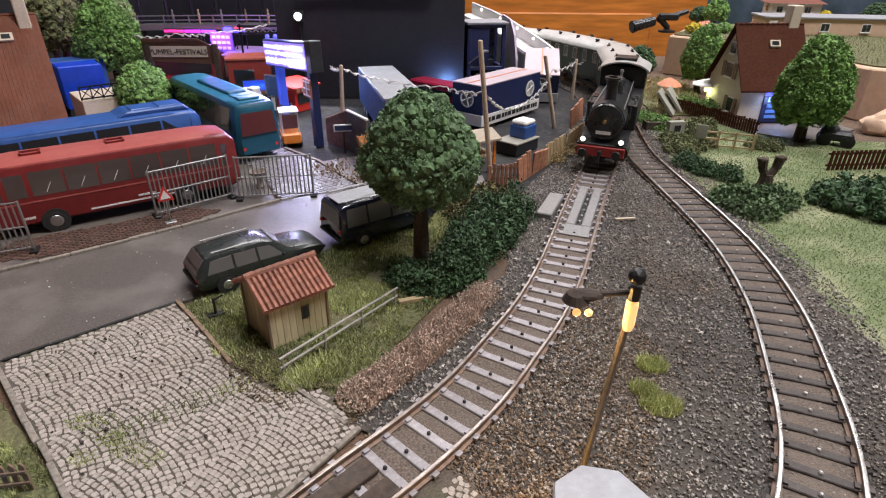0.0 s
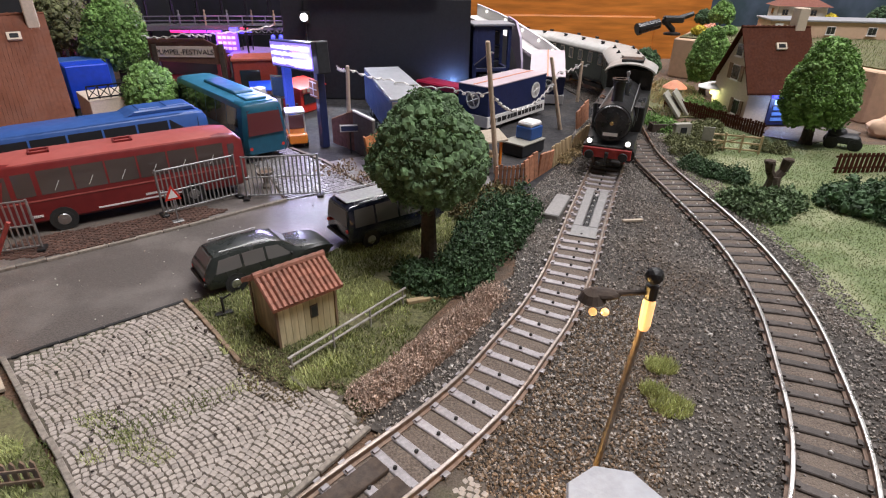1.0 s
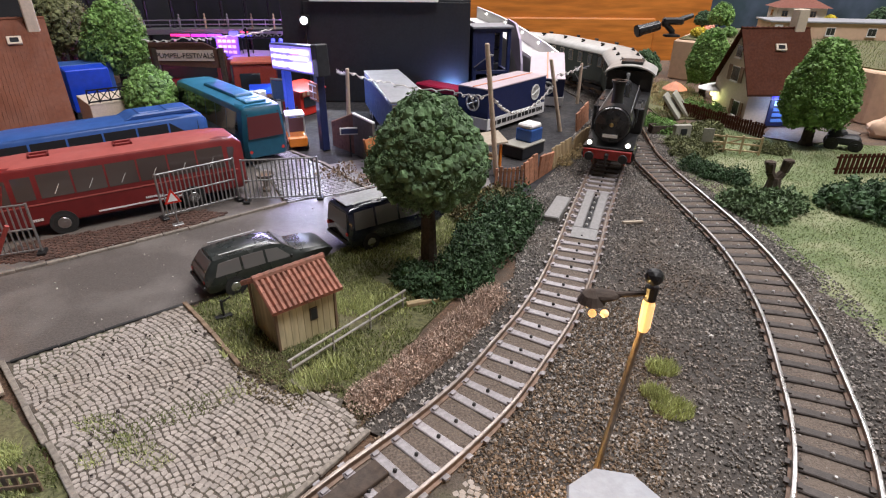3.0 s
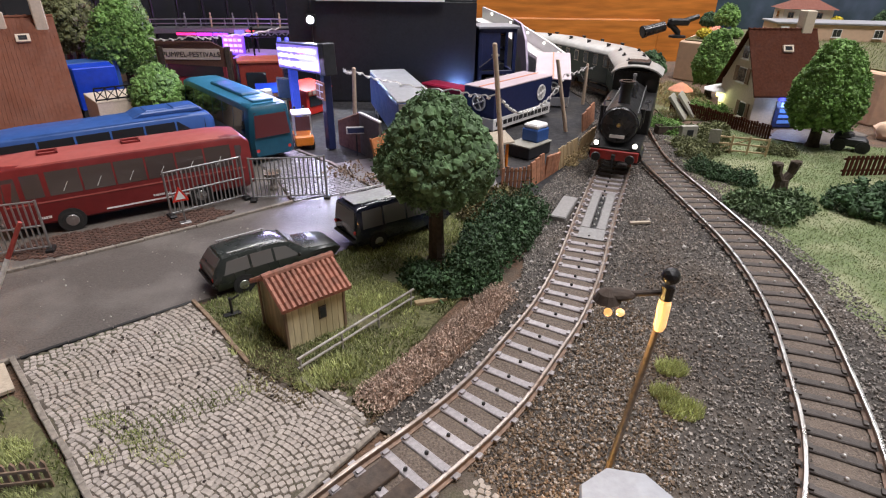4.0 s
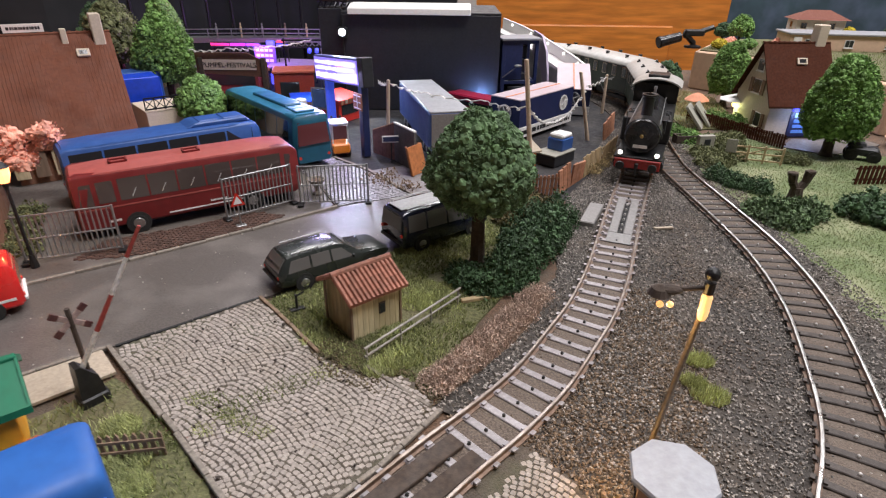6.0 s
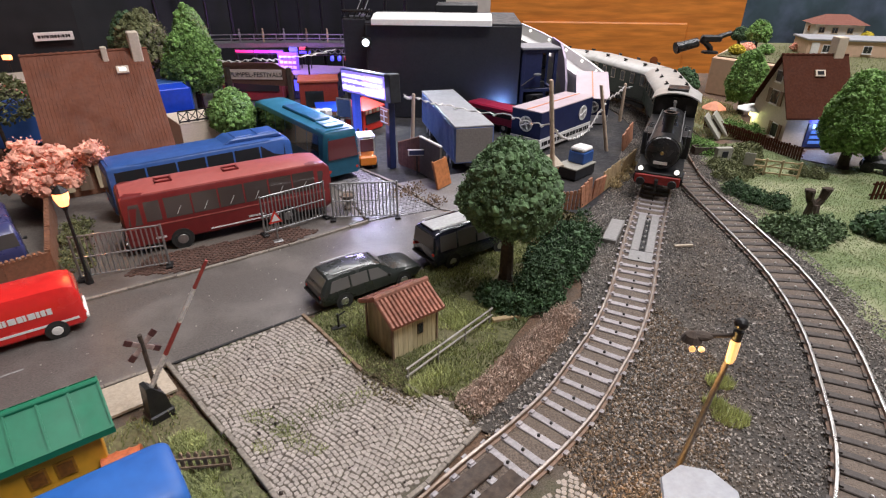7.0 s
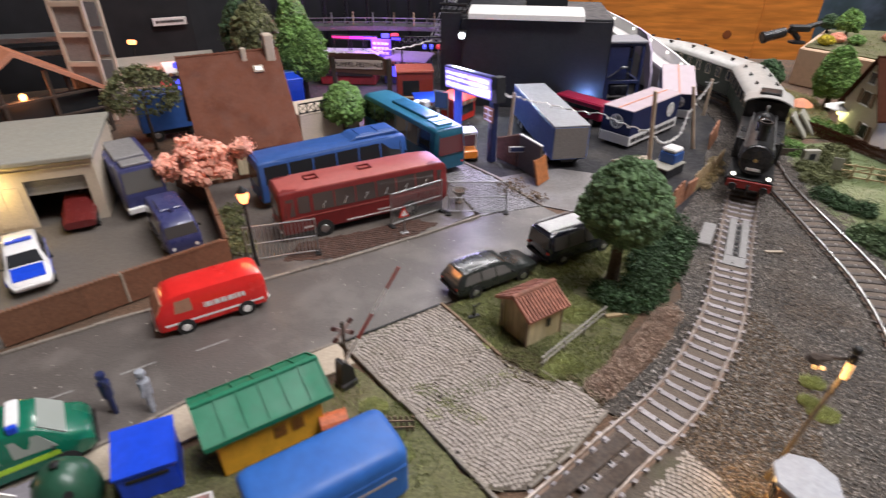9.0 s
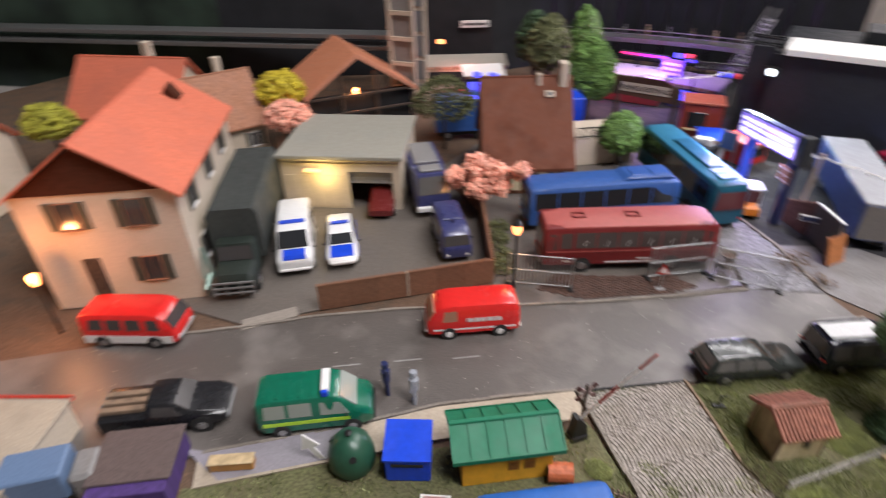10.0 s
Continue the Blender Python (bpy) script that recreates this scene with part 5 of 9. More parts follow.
# the blossom tree: several clouds of blossom on bare limbs
PT = thing("blossom_tree", -262, 252, 0, "small ornamental tree with salmon pink blossom clouds", "tree")
bm = B()
cyl(bm, (0, 0, -.5), (1, 0, 12), 2.0, 1.4, n=8)
cyl(bm, (1, 0, 12), (-2, 1, 24), 1.4, .9, n=8)
part("trunk", bm, BARK, PT)
for k, (cx, cy, cz, rr) in enumerate([(-16, -6, 28, 10), (-4, 2, 36, 12), (10, 6, 33, 9), (-24, 0, 21, 8), (3, -8, 25, 9), (26, 12, 36, 7.5), (14, 4, 24, 7), (-10, 8, 24, 9)]):
    bm = B()
    cyl(bm, (0, 0, 14 + k), (cx * .8, cy * .8, cz - 2), .9, .4, n=6)
    part("limb", bm, BARK, PT)
    pl = shell((cx, cy, cz), (rr, rr, rr * .75), 48, 40 + k, -1, .35)
    pieces("blossom_cloud", BLOSSOM, join(clumps(pl, [RNG.uniform(1.5, 2.9) for _ in pl], 60 + k, .42), flakes(shell((cx, cy, cz), (rr + 1.5, rr + 1.5, rr * .8 + 1.5), 150, 80 + k, -1, .75), 1.3, k)), PT, kind="")


REED = mat("reed_foliage", (.105, .16, .075), .85, vary=.35, scale=400, bump=.3, island=.5)


def shrub(name, places, h, material, label, seed, n_leaf=1500, size=1.8, w=8, clump=2.4, n=140, category="shrub", stalk=None):
    """A low tangle of clumps and leaves over a line of places."""
    r = random.Random(seed)
    pl, lf = [], []
    if size >= 2:
        size, n_leaf = size * .6, int(n_leaf * 2.6)
    for k in range(n):
        a = r.choice(places)
        q, d, u = r.uniform(0, 6.28), math.sqrt(r.uniform(0, 1)) * w, r.uniform(0.1, 1)
        x, y = a[0] + d * math.cos(q), a[1] + d * math.sin(q)
        pl.append((x, y, h * u * (1 - (d / w) ** 2 * .7) * (1 + .7 * noise.noise((x * .14, y * .14, seed)))))
    for k in range(n_leaf):
        a = r.choice(places)
        q, d, u = r.uniform(0, 6.28), math.sqrt(r.uniform(0, 1)) * (w + 1.5), r.uniform(0.05, 1)
        x, y = a[0] + d * math.cos(q), a[1] + d * math.sin(q)
        lf.append((x, y, max(.3, (h + 1.5) * u * (1 - (d / (w + 2)) ** 2 * .7) * (1 + .7 * noise.noise((x * .14, y * .14, seed))))))
    geo = join(clumps(pl, [r.uniform(.5, 1) * clump for _ in pl], seed, .4), flakes(lf, size, seed, .5))
    bx, by = places[0]
    t = thing(name, bx, by, 0, label, category)
    v = [(p[0] - bx, p[1] - by, p[2]) for p in geo[0]]
    pieces("foliage", material, (v, geo[1]), t, kind="")
    bm = B()
    for k in range(5):
        a = r.choice(places)
        cyl(bm, (a[0] - bx, a[1] - by, -.3), (a[0] - bx + r.uniform(-3, 3), a[1] - by + r.uniform(-3, 3), h * .7), .6, .25, n=5)
    part("stems", bm, BARK, t)
    return t


shrub("hedge", [(5, 190), (10, 198), (16, 206), (22, 216), (12, 214), (27, 228), (33, 242), (22, 238)], 15, LEAF_HEDGE, "dense dark green creeper hedge along the railway", 21, 12000, 1.3, 10, 1.6, 420, "hedge")
shrub("hedge", [(-14, 183), (-6, 177), (2, 180), (8, 184)], 7, LEAF_HEDGE, "low dark green creeper round the tree foot", 20, 4200, 1.4, 7.5, 1.5, 160, "hedge")
shrub("hedge", [(10, 245), (20, 262), (30, 258), (14, 256)], 9, mat("autumn_creeper", (0.12, 0.1, 0.04), 0.85, vary=.5, scale=300, island=.5), "yellow-brown creeper tangle above the hedge", 22, 1800, 2.4, 8, 2.2, 90, "hedge")
shrub("heather_strip", [(-23, 118), (-18, 124), (-13, 130), (-8, 137), (-3, 143), (2, 150), (7, 158), (12, 167), (15, 173)], 3.4, HEATHER, "strip of dry brown heather beside the ballast", 23, 9000, .7, 5.4, .5, 420)
shrub("lawn_shrub", [(152, 250), (160, 258), (148, 262), (168, 262)], 8, REED, "bushy grey-green reed shrub beside the branch track", 24, 2200, 3.0, 11, 2.2, 80)
shrub("lawn_shrub", [(202, 262), (212, 250), (222, 262), (236, 258)], 13, LEAF_HEDGE, "dense dark green shrub at the lawn's end", 25, 2600, 2.2, 14, 3, 240)
shrub("bank_shrub", [(146, 318), (152, 306), (160, 298)], 7, LEAF_HEDGE, "dark green creeper on the bank", 26, 1500, 2, 8, 2, 90)
shrub("bank_shrub", [(152, 345), (160, 352), (170, 360), (156, 365)], 6, LEAF_OLIVE, "olive and yellow scrub on the bank", 27, 1800, 2, 10, 2, 110)
shrub("bank_shrub", [(156, 400), (160, 412), (152, 420)], 7, LEAF_LT, "green scrub beside the points", 28, 1200, 2, 8, 2, 70)
shrub("bank_shrub", [(178, 378), (184, 392), (172, 395), (190, 405)], 6, LEAF_OLIVE, "grey-green tangle of cut branches", 29, 1400, 3, 9, 1.6, 60)
shrub("garden_shrub", [(204, 452), (212, 446), (198, 460)], 10, LEAF_LT, "fresh green garden shrub behind the picket fence", 30, 1400, 2.2, 8, 2, 80)
shrub("garden_shrub", [(214, 352), (206, 356)], 5, LEAF_OLIVE, "yellow-green shrub by the wooden gate", 31, 700, 2, 6, 1.6, 50)
shrub("straw_grass", [(170, 520), (178, 530), (186, 540), (176, 545)], 10, STRAW, "dry straw-coloured reeds beside the curve", 32, 1800, 4.5, 9, .9, 30)
shrub("fence_weeds", [(68, 325), (76, 338), (84, 352), (90, 368)], 4, STRAW, "dry weeds along the wooden fence", 33, 700, 2.2, 5, .8, 30)
shrub("gate_weeds", [(-70, 300), (-58, 296), (-46, 290), (-62, 308)], 3.5, WOOD, "brown dry weeds along the side street", 34, 320, 1.6, 6, .8, 24)
shrub("yard_shrub", [(-214, 200), (-222, 212), (-232, 226), (-240, 240)], 6, LEAF_OLIVE, "low olive weeds along the yard wall", 35, 900, 2, 7, 1.6, 70)


def grass(name, poly, n, h, material, label, seed, base=0.0, patch=0.0):
    """Single grass fibres, denser in patches."""
    r = random.Random(seed)
    v, f = [], []
    for x, y in spread(poly, n, seed):
        if patch and noise.noise((x * .06, y * .06, seed)) < patch - .5:
            continue
        if track_gap(x, y) < 15:
            continue
        q, a, hh = r.uniform(0, 6.28), r.uniform(.12, .26), h * r.uniform(.5, 1.2)
        dx, dy = r.uniform(-.6, .6) * hh, r.uniform(-.6, .6) * hh
        k = len(v)
        v += [(x - a * math.cos(q), y - a * math.sin(q), base), (x + a * math.cos(q), y + a * math.sin(q), base), (x + dx, y + dy, base + hh)]
        f.append((k, k + 1, k + 2))
    return tagged(pieces(name, material, (v, f)), label, "grass", kind="stuff")


MEADOW = [(-93, 163), (-62, 190), (-30, 230), (-15, 252), (8, 262), (20, 250), (24, 215), (10, 185), (-6, 160), (-20, 130), (-24, 112), (-36, 123), (-48, 123), (-64, 133), (-78, 149)]
LAWN = [(138, 120), (141, 160), (143, 192), (143, 234), (141, 284), (138, 321), (146, 350), (152, 420), (200, 430), (230, 380), (300, 370), (420, 330), (420, 100), (180, 60)]
sheet("meadow", MEADOW, -0.1, GRASS_BED, "olive green grass bed beside the road", rough_edge=3)
sheet("lawn", LAWN, -0.05, LAWN_BED, "green lawn of the country house", rough_edge=4)
grass("meadow_grass", MEADOW, 26000, 1.3, GRASS, "olive green static grass fibres", 41, patch=.3)
grass("meadow_grass_pale", MEADOW, 22000, 1.4, GRASS_L, "pale yellowish green static grass fibres", 42, patch=.45)
grass("heather_stalks", [(-29, 119), (-20, 130), (-8, 146), (4, 163), (12, 176), (19, 172), (12, 156), (1, 138), (-12, 122), (-20, 113)], 9000, 3.4, HEATHER, "dry pinkish brown heather stalks", 39)
grass("meadow_straw", MEADOW, 9000, 1.2, STRAW_PALE, "dry pale grass fibres", 40, patch=.5)
grass("lawn_grass", LAWN, 110000, .75, LAWN_FIBRE, "pale green lawn fibres", 43)
grass("lawn_grass_straw", LAWN, 22000, .8, STRAW_PALE, "straw-coloured lawn fibres in patches", 44, patch=.5)
for k, (x, y, w) in enumerate([(61, 116, 6), (64, 133, 5), (58, 122, 4), (-36, 131, 8), (-66, 140, 7), (-42, 124, 6), (-104, 84, 7), (-98, 76, 6), (-112, 96, 6), (-28, 166, 8), (-84, 102, 4), (-72, 96, 4), (-94, 108, 5), (-78, 98, 5), (-88, 96, 4), (-60, 122, 5), (-52, 128, 5), (-30, 170, 15), (-44, 166, 8)]):
    ring_poly = [(x + w * math.cos(q), y + w * math.sin(q) * .8) for q in [i * .7 for i in range(9)]]
    t = grass("grass_tuft", ring_poly, 2600 if k > 16 else 900 if k < 10 and k != 4 else 160, 2.6 if k < 10 else 1.3, GRASS_L, "bright green tuft of static grass", 50 + k)
GARDEN = [(168, 440), (172, 500), (190, 560), (222, 596), (240, 560), (222, 480), (206, 440)]
sheet("garden", GARDEN, -0.1, GRASS_BED, "dry garden ground beside the curve", rough_edge=3)
grass("garden_grass", GARDEN, 4200, 4.5, STRAW, "dry straw-coloured garden grass", 46, patch=.3)
grass("garden_grass_green", GARDEN, 3000, 3.0, GRASS_L, "fresh green garden grass", 47, patch=.4)
LOW = [(-66, 64), (-95, 92), (-125, 118), (-138, 100), (-200, 45), (-250, -5), (-200, -60), (-80, -20), (-60, 40)]
sheet("verge", LOW, -0.1, GRASS_BED, "mossy verge behind the huts", rough_edge=3)
grass("verge_grass", LOW, 9000, 2.6, GRASS, "olive green static grass fibres", 70, patch=.3)
grass("verge_grass_pale", LOW, 3500, 2.6, GRASS_L, "pale green static grass fibres", 71, patch=.5)
pebbles("brown_gravel", spread([(-20, 104), (2, 122), (20, 150), (32, 180), (60, 180), (70, 140), (50, 90), (24, 70), (0, 96)], 12000, 8), mat("brown_stone", (0.15, 0.108, 0.074), .9, vary=.4, scale=600, island=.6), .25, .85, "brown earth crumbs between the tracks", 72)

# the pollarded willow stump
PO = thing("pollard_stump", 176, 286, 0, "dark brown pollarded tree stump on the lawn", "tree stump")
bm = B()
cyl(bm, (0, 0, -.5), (0, 0, 7), 4.2, 3.2, n=10)
part("stump", bm, BARK, PO)
for s, hh in ((-1, 15), (1, 16)):
    bm = B()
    cyl(bm, (0, 0, 5), (s * 3.6, 0, 10), 2.4, 2.2, n=8)
    cyl(bm, (s * 3.6, 0, 10), (s * 4.6, 0, hh), 2.2, 2.8, n=8)
    ball(bm, (s * 4.8, 0, hh), 2.9, 1.2, 1, .6)
    part("limb", bm, BARK, PO)

# ---- buildings ----
def gable_house(name, x, y, rot, L, W, eave, ridge, wall, roof, label, over=3.0, tiles=0, category="house", z=0.0, bands=True):
    """A house whose ridge runs along its x axis; walls, gables, two roof slopes and a ridge cap."""
    h = thing(name, x, y, rot, label, category, z=z)
    a, w = L / 2, W / 2
    for s in (-1, 1):
        bm = B()
        box(bm, -a, a, min(s * (w - 1.2), s * w), max(s * (w - 1.2), s * w), 0, eave)
        part("wall", bm, wall, h)
        bm = B()
        slab(bm, [(-w + 1.25, 0), (w - 1.25, 0), (w - 1.25, eave - .2), (0, ridge - 1.2), (-w + 1.25, eave - .2)], "x", min(s * (a - 1.2), s * a), max(s * (a - 1.2), s * a))
        part("gable_wall", bm, wall, h)
        k = (ridge - eave) / w
        lo = (s * (w + over), eave - over * k)
        n = tiles or 1
        if n > 1:
            bm = B()
            slab(bm, [(lo[0], lo[1] - .9), (lo[0], lo[1] + .1), (s * .05, ridge + .1), (s * .05, ridge - .9)], "x", -a - over + .2, a + over - .2)
            part("roof_board", bm, roof, h)
        for i in range(n):
            bm = B()
            x0, x1 = -a - over + (L + 2 * over) * i / n, -a - over + (L + 2 * over) * (i + 1) / n
            g = .05 if n > 1 else 0
            slab(bm, [lo, (lo[0], lo[1] + 1.5), (s * .05, ridge + 1.5), (s * .05, ridge)], "x", x0 + g, x1 - g)
            part("roof_slope" if n == 1 else "roof_sheet", bm, roof, h)
    bm = B()
    cyl(bm, (-a - over, 0, ridge + 1.0), (a + over, 0, ridge + 1.0), .9, n=8)
    for k in range(int((L + 2 * over) / 4)):
        cyl(bm, (-a - over + k * 4, 0, ridge + 1.0), (-a - over + k * 4 + 1.1, 0, ridge + 1.0), 1.2, n=8)
    part("ridge_tiles", bm, roof, h)
    return h


def house_window(h, x, y, z, w, hh, face, shutter=None, rim_paint=WHITE, glass=GLASS, bars_n=1):
    """A window with frame, pane, sill and shutters; face is '-y', '+y', '-x' or '+x'."""
    rot = {"-y": 0, "+x": 90, "+y": 180, "-x": 270}[face]
    m = at(x, y, z, rot)
    bm = B()
    box(bm, -w / 2, w / 2, -.5, .4, 0, hh, .1)
    f = part("window", bm, rim_paint, h, m=m)
    bm = B()
    n = bars_n + 1
    for k in range(n):
        box(bm, -w / 2 + .5 + k * (w - 1) / n + .15, -w / 2 + .5 + (k + 1) * (w - 1) / n - .15, -.7, -.2, .6, hh - .6)
    part("pane", bm, glass, f)
    bm = B()
    box(bm, -w / 2 - .5, w / 2 + .5, -1.3, 0, -.8, 0, .1)
    part("sill", bm, rim_paint, f)
    if shutter:
        for s in (-1, 1):
            bm = B()
            x0 = s * (w / 2 + .3)
            box(bm, min(x0, x0 + s * w * .42), max(x0, x0 + s * w * .42), -.8, -.1, -.2, hh + .2, .1)
            part("shutter", bm, shutter, f)


# gatekeeper's hut with single plank walls and pantiles
HT = thing("gatekeeper_hut", -51.6, 152.8, 41, "small ochre plank hut with a red pantile roof", "hut")
HT.scale = (.88, 1.0, 1.0)
# Gable planks: real moss, plus the gable's shade put into the darker base colour.
MOSSY_SHADED = mat("mossy_shaded_planks", (0.33, 0.27, 0.15), 0.85, vary=0.35, scale=500, bump=0.4, obj_random=0.12, stretch=(1, 1, 0.2), spots=(0.13, 0.13, 0.06), spot_scale=60, spot_amount=0.8)
for s in (-1, 1):
    for k in range(9):
        bm = B()
        x0 = -11.5 + k * 23 / 9
        if s < 0 and k in (5,):
            box(bm, x0 + .08, x0 + 23 / 9 - .08, -8.9, -8, 0, 7.2)
            box(bm, x0 + .08, x0 + 23 / 9 - .08, -8.9, -8, 11, 16.8)
        else:
            box(bm, x0 + .08, x0 + 23 / 9 - .08, min(s * 8, s * 8.9), max(s * 8, s * 8.9), 0, 16.8)
        part("plank", bm, CREAM_DK, HT)
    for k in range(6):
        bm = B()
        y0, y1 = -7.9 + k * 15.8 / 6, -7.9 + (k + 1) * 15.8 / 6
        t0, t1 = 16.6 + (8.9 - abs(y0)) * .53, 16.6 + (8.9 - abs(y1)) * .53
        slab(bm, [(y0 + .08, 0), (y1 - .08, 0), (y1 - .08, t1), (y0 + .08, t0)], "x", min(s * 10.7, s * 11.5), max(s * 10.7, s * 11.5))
        part("plank", bm, MOSSY_SHADED, HT)
bm = B()
box(bm, 1.1, 4.2, -9.2, -8.7, 6.8, 11.4, .1)
wf = part("window", bm, WOOD_DK, HT)
bm = B()
box(bm, 1.6, 3.7, -9.35, -9.1, 7.3, 10.9)
part("pane", bm, GLASS, wf)
for x in (-11.6, 11.6):
    for y in (-8.9, 8.9):
        bm = B()
        box(bm, x - .5, x + .5, y - .5, y + .5, 0, 16.9, .1)
        part("corner_post", bm, WOOD, HT)
bm = B()
bmesh.ops.create_cone(bm, cap_ends=True, segments=6, radius1=.8, radius2=.95, depth=3.3, matrix=Matrix.Rotation(math.radians(90), 4, "Y"))
PAN = part("pantile", bm, TILE_RED).data
bpy.data.objects.remove(bpy.data.objects["pantile"])
slope = math.degrees(math.atan2(6.4, 11.5))
for s in (-1, 1):
    bm = B()
    slab(bm, [(s * 11.6, 15.4), (s * 11.6, 16.0), (s * .05, 22.4), (s * .05, 21.7)], "x", -13.6, 13.6)
    part("roof_board", bm, TILE_RED, HT)
    for i in range(14):
        for j in range(5):
            u = (j + .5) / 5
            yy, zz = s * 11.5 * (1 - u), 16.1 + 6.4 * u + .25
            part("tile", PAN, None, HT, m=at(-12.9 + i * 1.99, yy, zz, s * 90, 0, slope))
bm = B()
for i in range(8):
    cyl(bm, (-13.8 + i * 3.45, 0, 22.9), (-13.8 + i * 3.45 + 3.6, 0, 23.0), 1.15, 1.3, n=8)
part("ridge_tiles", bm, TILE_RED, HT)

# brown-roofed house behind the coaches
BH = gable_house("townhouse", -270.6, 332.9, 35, 64, 84, 24, 77, BRICK_BROWN, ROOF_BROWN, "old townhouse with a steep ribbed brown roof and pale chimney", tiles=34)
bm = B()
box(bm, 25, 31.5, -6, 3, 58, 89, .6)
part("chimney", bm, CREAM, BH, "tall pale chimney")
bm = B()
box(bm, 8, 11.5, -5, -1, 66, 81, .4)
part("chimney_pot", bm, CREAM, BH, "short pale flue")
k = 53 / 42
bm = B()
box(bm, 20, 27, -2.5, 2.5, -.6, 1.2, .2)
sk = part("skylight", bm, CREAM, BH, "pale skylight frame", m=at(-6, -9.5, 77 - 9.5 * k + 2.0, 0, math.degrees(math.atan(k))))
bm = B()
box(bm, 21.4, 25.6, -1.4, 1.4, 1.1, 1.4)
part("pane", bm, GLASS, sk)
for i in range(7):
    bm = B()
    box(bm, -33 + i * 10, -26 + i * 10, -44.4, -43.9, 4, 20, .1)
    part("timber_panel", bm, (CREAM_DK, WOOD)[i % 2], BH)
BW2 = thing("balcony_block", -230, 395, 42, "low pale annex with a black lattice balcony", "building")
bm = B()
box(bm, -26, 26, -20, 20, 0, 24, .3)
part("wall", bm, CREAM, BW2)
bm = B()
for z in (25.5, 33):
    box(bm, -26, 26, -21, -20.2, z, z + .9)
for i in range(9):
    x0 = -26 + i * 52 / 8
    box(bm, x0 - .3, x0 + .3, -21, -20.2, 25, 33.5)
    if i < 8:
        cyl(bm, (x0, -20.6, 26), (x0 + 6.5, -20.6, 33), .3, n=4)
        cyl(bm, (x0 + 6.5, -20.6, 26), (x0, -20.6, 33), .3, n=4)
part("lattice_rail", bm, BLACK_MATT, BW2)
for k, (x, y, rot, m2, hl) in enumerate([(-272, 424, 40, BLUE, 14), (-292, 440, 40, BLUE_BUS, 26), (-352, 372, 40, BLUE_BUS, 26)]):
    c = thing("box_trailer", x, y, rot, "plain blue box trailer behind the townhouse", "trailer")
    bm = B()
    box(bm, -hl, hl, -12, 12, 8, 38, .7)
    part("box", bm, m2, c)
    bm = B()
    box(bm, 2 - hl, hl - 2, -9, 9, 4, 8, .3)
    part("chassis", bm, BLACK_MATT, c)
    for wx in (-hl * .6, hl * .6):
        for s in (-1, 1):
            wheel(c, wx, s * 11.2, 4.6)

# garage of the police yard
GA = thing("garage", -371, 240, 29, "cream garage with a flat grey felt roof and an open bay", "garage")
for a in ((-44, 44, 38, 39.5), (-44, -42.5, -40, 38), (42.5, 44, -40, 38)):
    bm = B()
    box(bm, *a, 0, 40)
    part("wall", bm, CREAM, GA)
for a in ((-42.5, 6, 0, 40), (38, 42.5, 0, 40), (6, 38, 30, 40)):
    bm = B()
    box(bm, a[0], a[1], -40, -38.5, a[2], a[3])
    part("front_wall", bm, CREAM, GA)
bm = B()
box(bm, -46, 46, -43, 41.5, 40, 43, .5)
part("roof", bm, GREY_ROOF, GA)
bm = B()
for z in (36, 38.6):
    box(bm, -43, 43, -41, -40.1, z, z + .7)
part("cornice", bm, CREAM_DK, GA)
bm = B()
box(bm, 6, 38, -37, -36.4, 20, 30)
sd = part("shutter_door", bm, GREYBOX, GA, "grey ribbed roller door")
for k in range(5, 8):
    bm = B()
    box(bm, 6, 38, -37.5, -37.1, 2 + k * 3.6, 3.2 + k * 3.6)
    part("slat", bm, GREYBOX, sd)
for i in range(5):
    bm = B()
    box(bm, -40 + i * 9, -33 + i * 9, -40.5, -39.9, 2, 27, .1)
    part("door_panel", bm, CREAM, GA)
bm = B()
box(bm, -26, -14, -42.6, -40, 30, 32.4, .4)
ob = part("wall_lamp", bm, GLOW_WARM, GA, "glowing yellow wall lamp")
lamp("garage_light", "POINT", -356, 190, 28, 0.02, (1.0, .72, .25), 3)
RCAR = thing("parked_car", -328, 222, -55, "dark red car parked in the garage bay", "car")
bm = B()
loft(bm, [ring(-20, 8, 8.4, 7, 3, 8, 9), ring(-12, 9.4, 9.4, 7.4, 3, 8.6, 14), ring(2, 9.4, 9.4, 7.4, 3, 8.6, 14), ring(9, 9.4, 9.4, 7.6, 3, 8.4, 9.6), ring(20, 8, 8.4, 7, 3.4, 7, 7.8)])
part("body", bm, mat("dark_red_paint", (.14, .02, .02), .25, vary=.1), RCAR, smooth=True)
for wx in (-12, 12):
    for s in (-1, 1):
        wheel(RCAR, wx, s * 9.4, 3.4)

# two-storey house with the salmon roof
SH = gable_house("residential_house", -421, 102, 131, 127, 82, 72, 100, CREAM, ROOF_SALMON, "two-storey cream house with salmon roof and dark shutters", over=5)
SHUT = mat("dark_shutter", (.06, .06, .045), .6, vary=.2)
for yy, zz in ((15.5, 52), (-18.5, 52), (-17.5, 16)):
    house_window(SH, -63.5, yy, zz, 11, 16, "-x", SHUT, WOOD_RED, GLASS_GREY)
bm = B()
box(bm, -64.4, -63.4, 9, 18, 0, 33, .2)
part("door", bm, WOOD_DK, SH, "dark wooden front door")
for zz in (16, 50):
    for xx in (-40, 0, 38):
        house_window(SH, xx, -41, zz, 9, 15, "-y", SHUT, WHITE, GLASS_GREY)
bm = B()
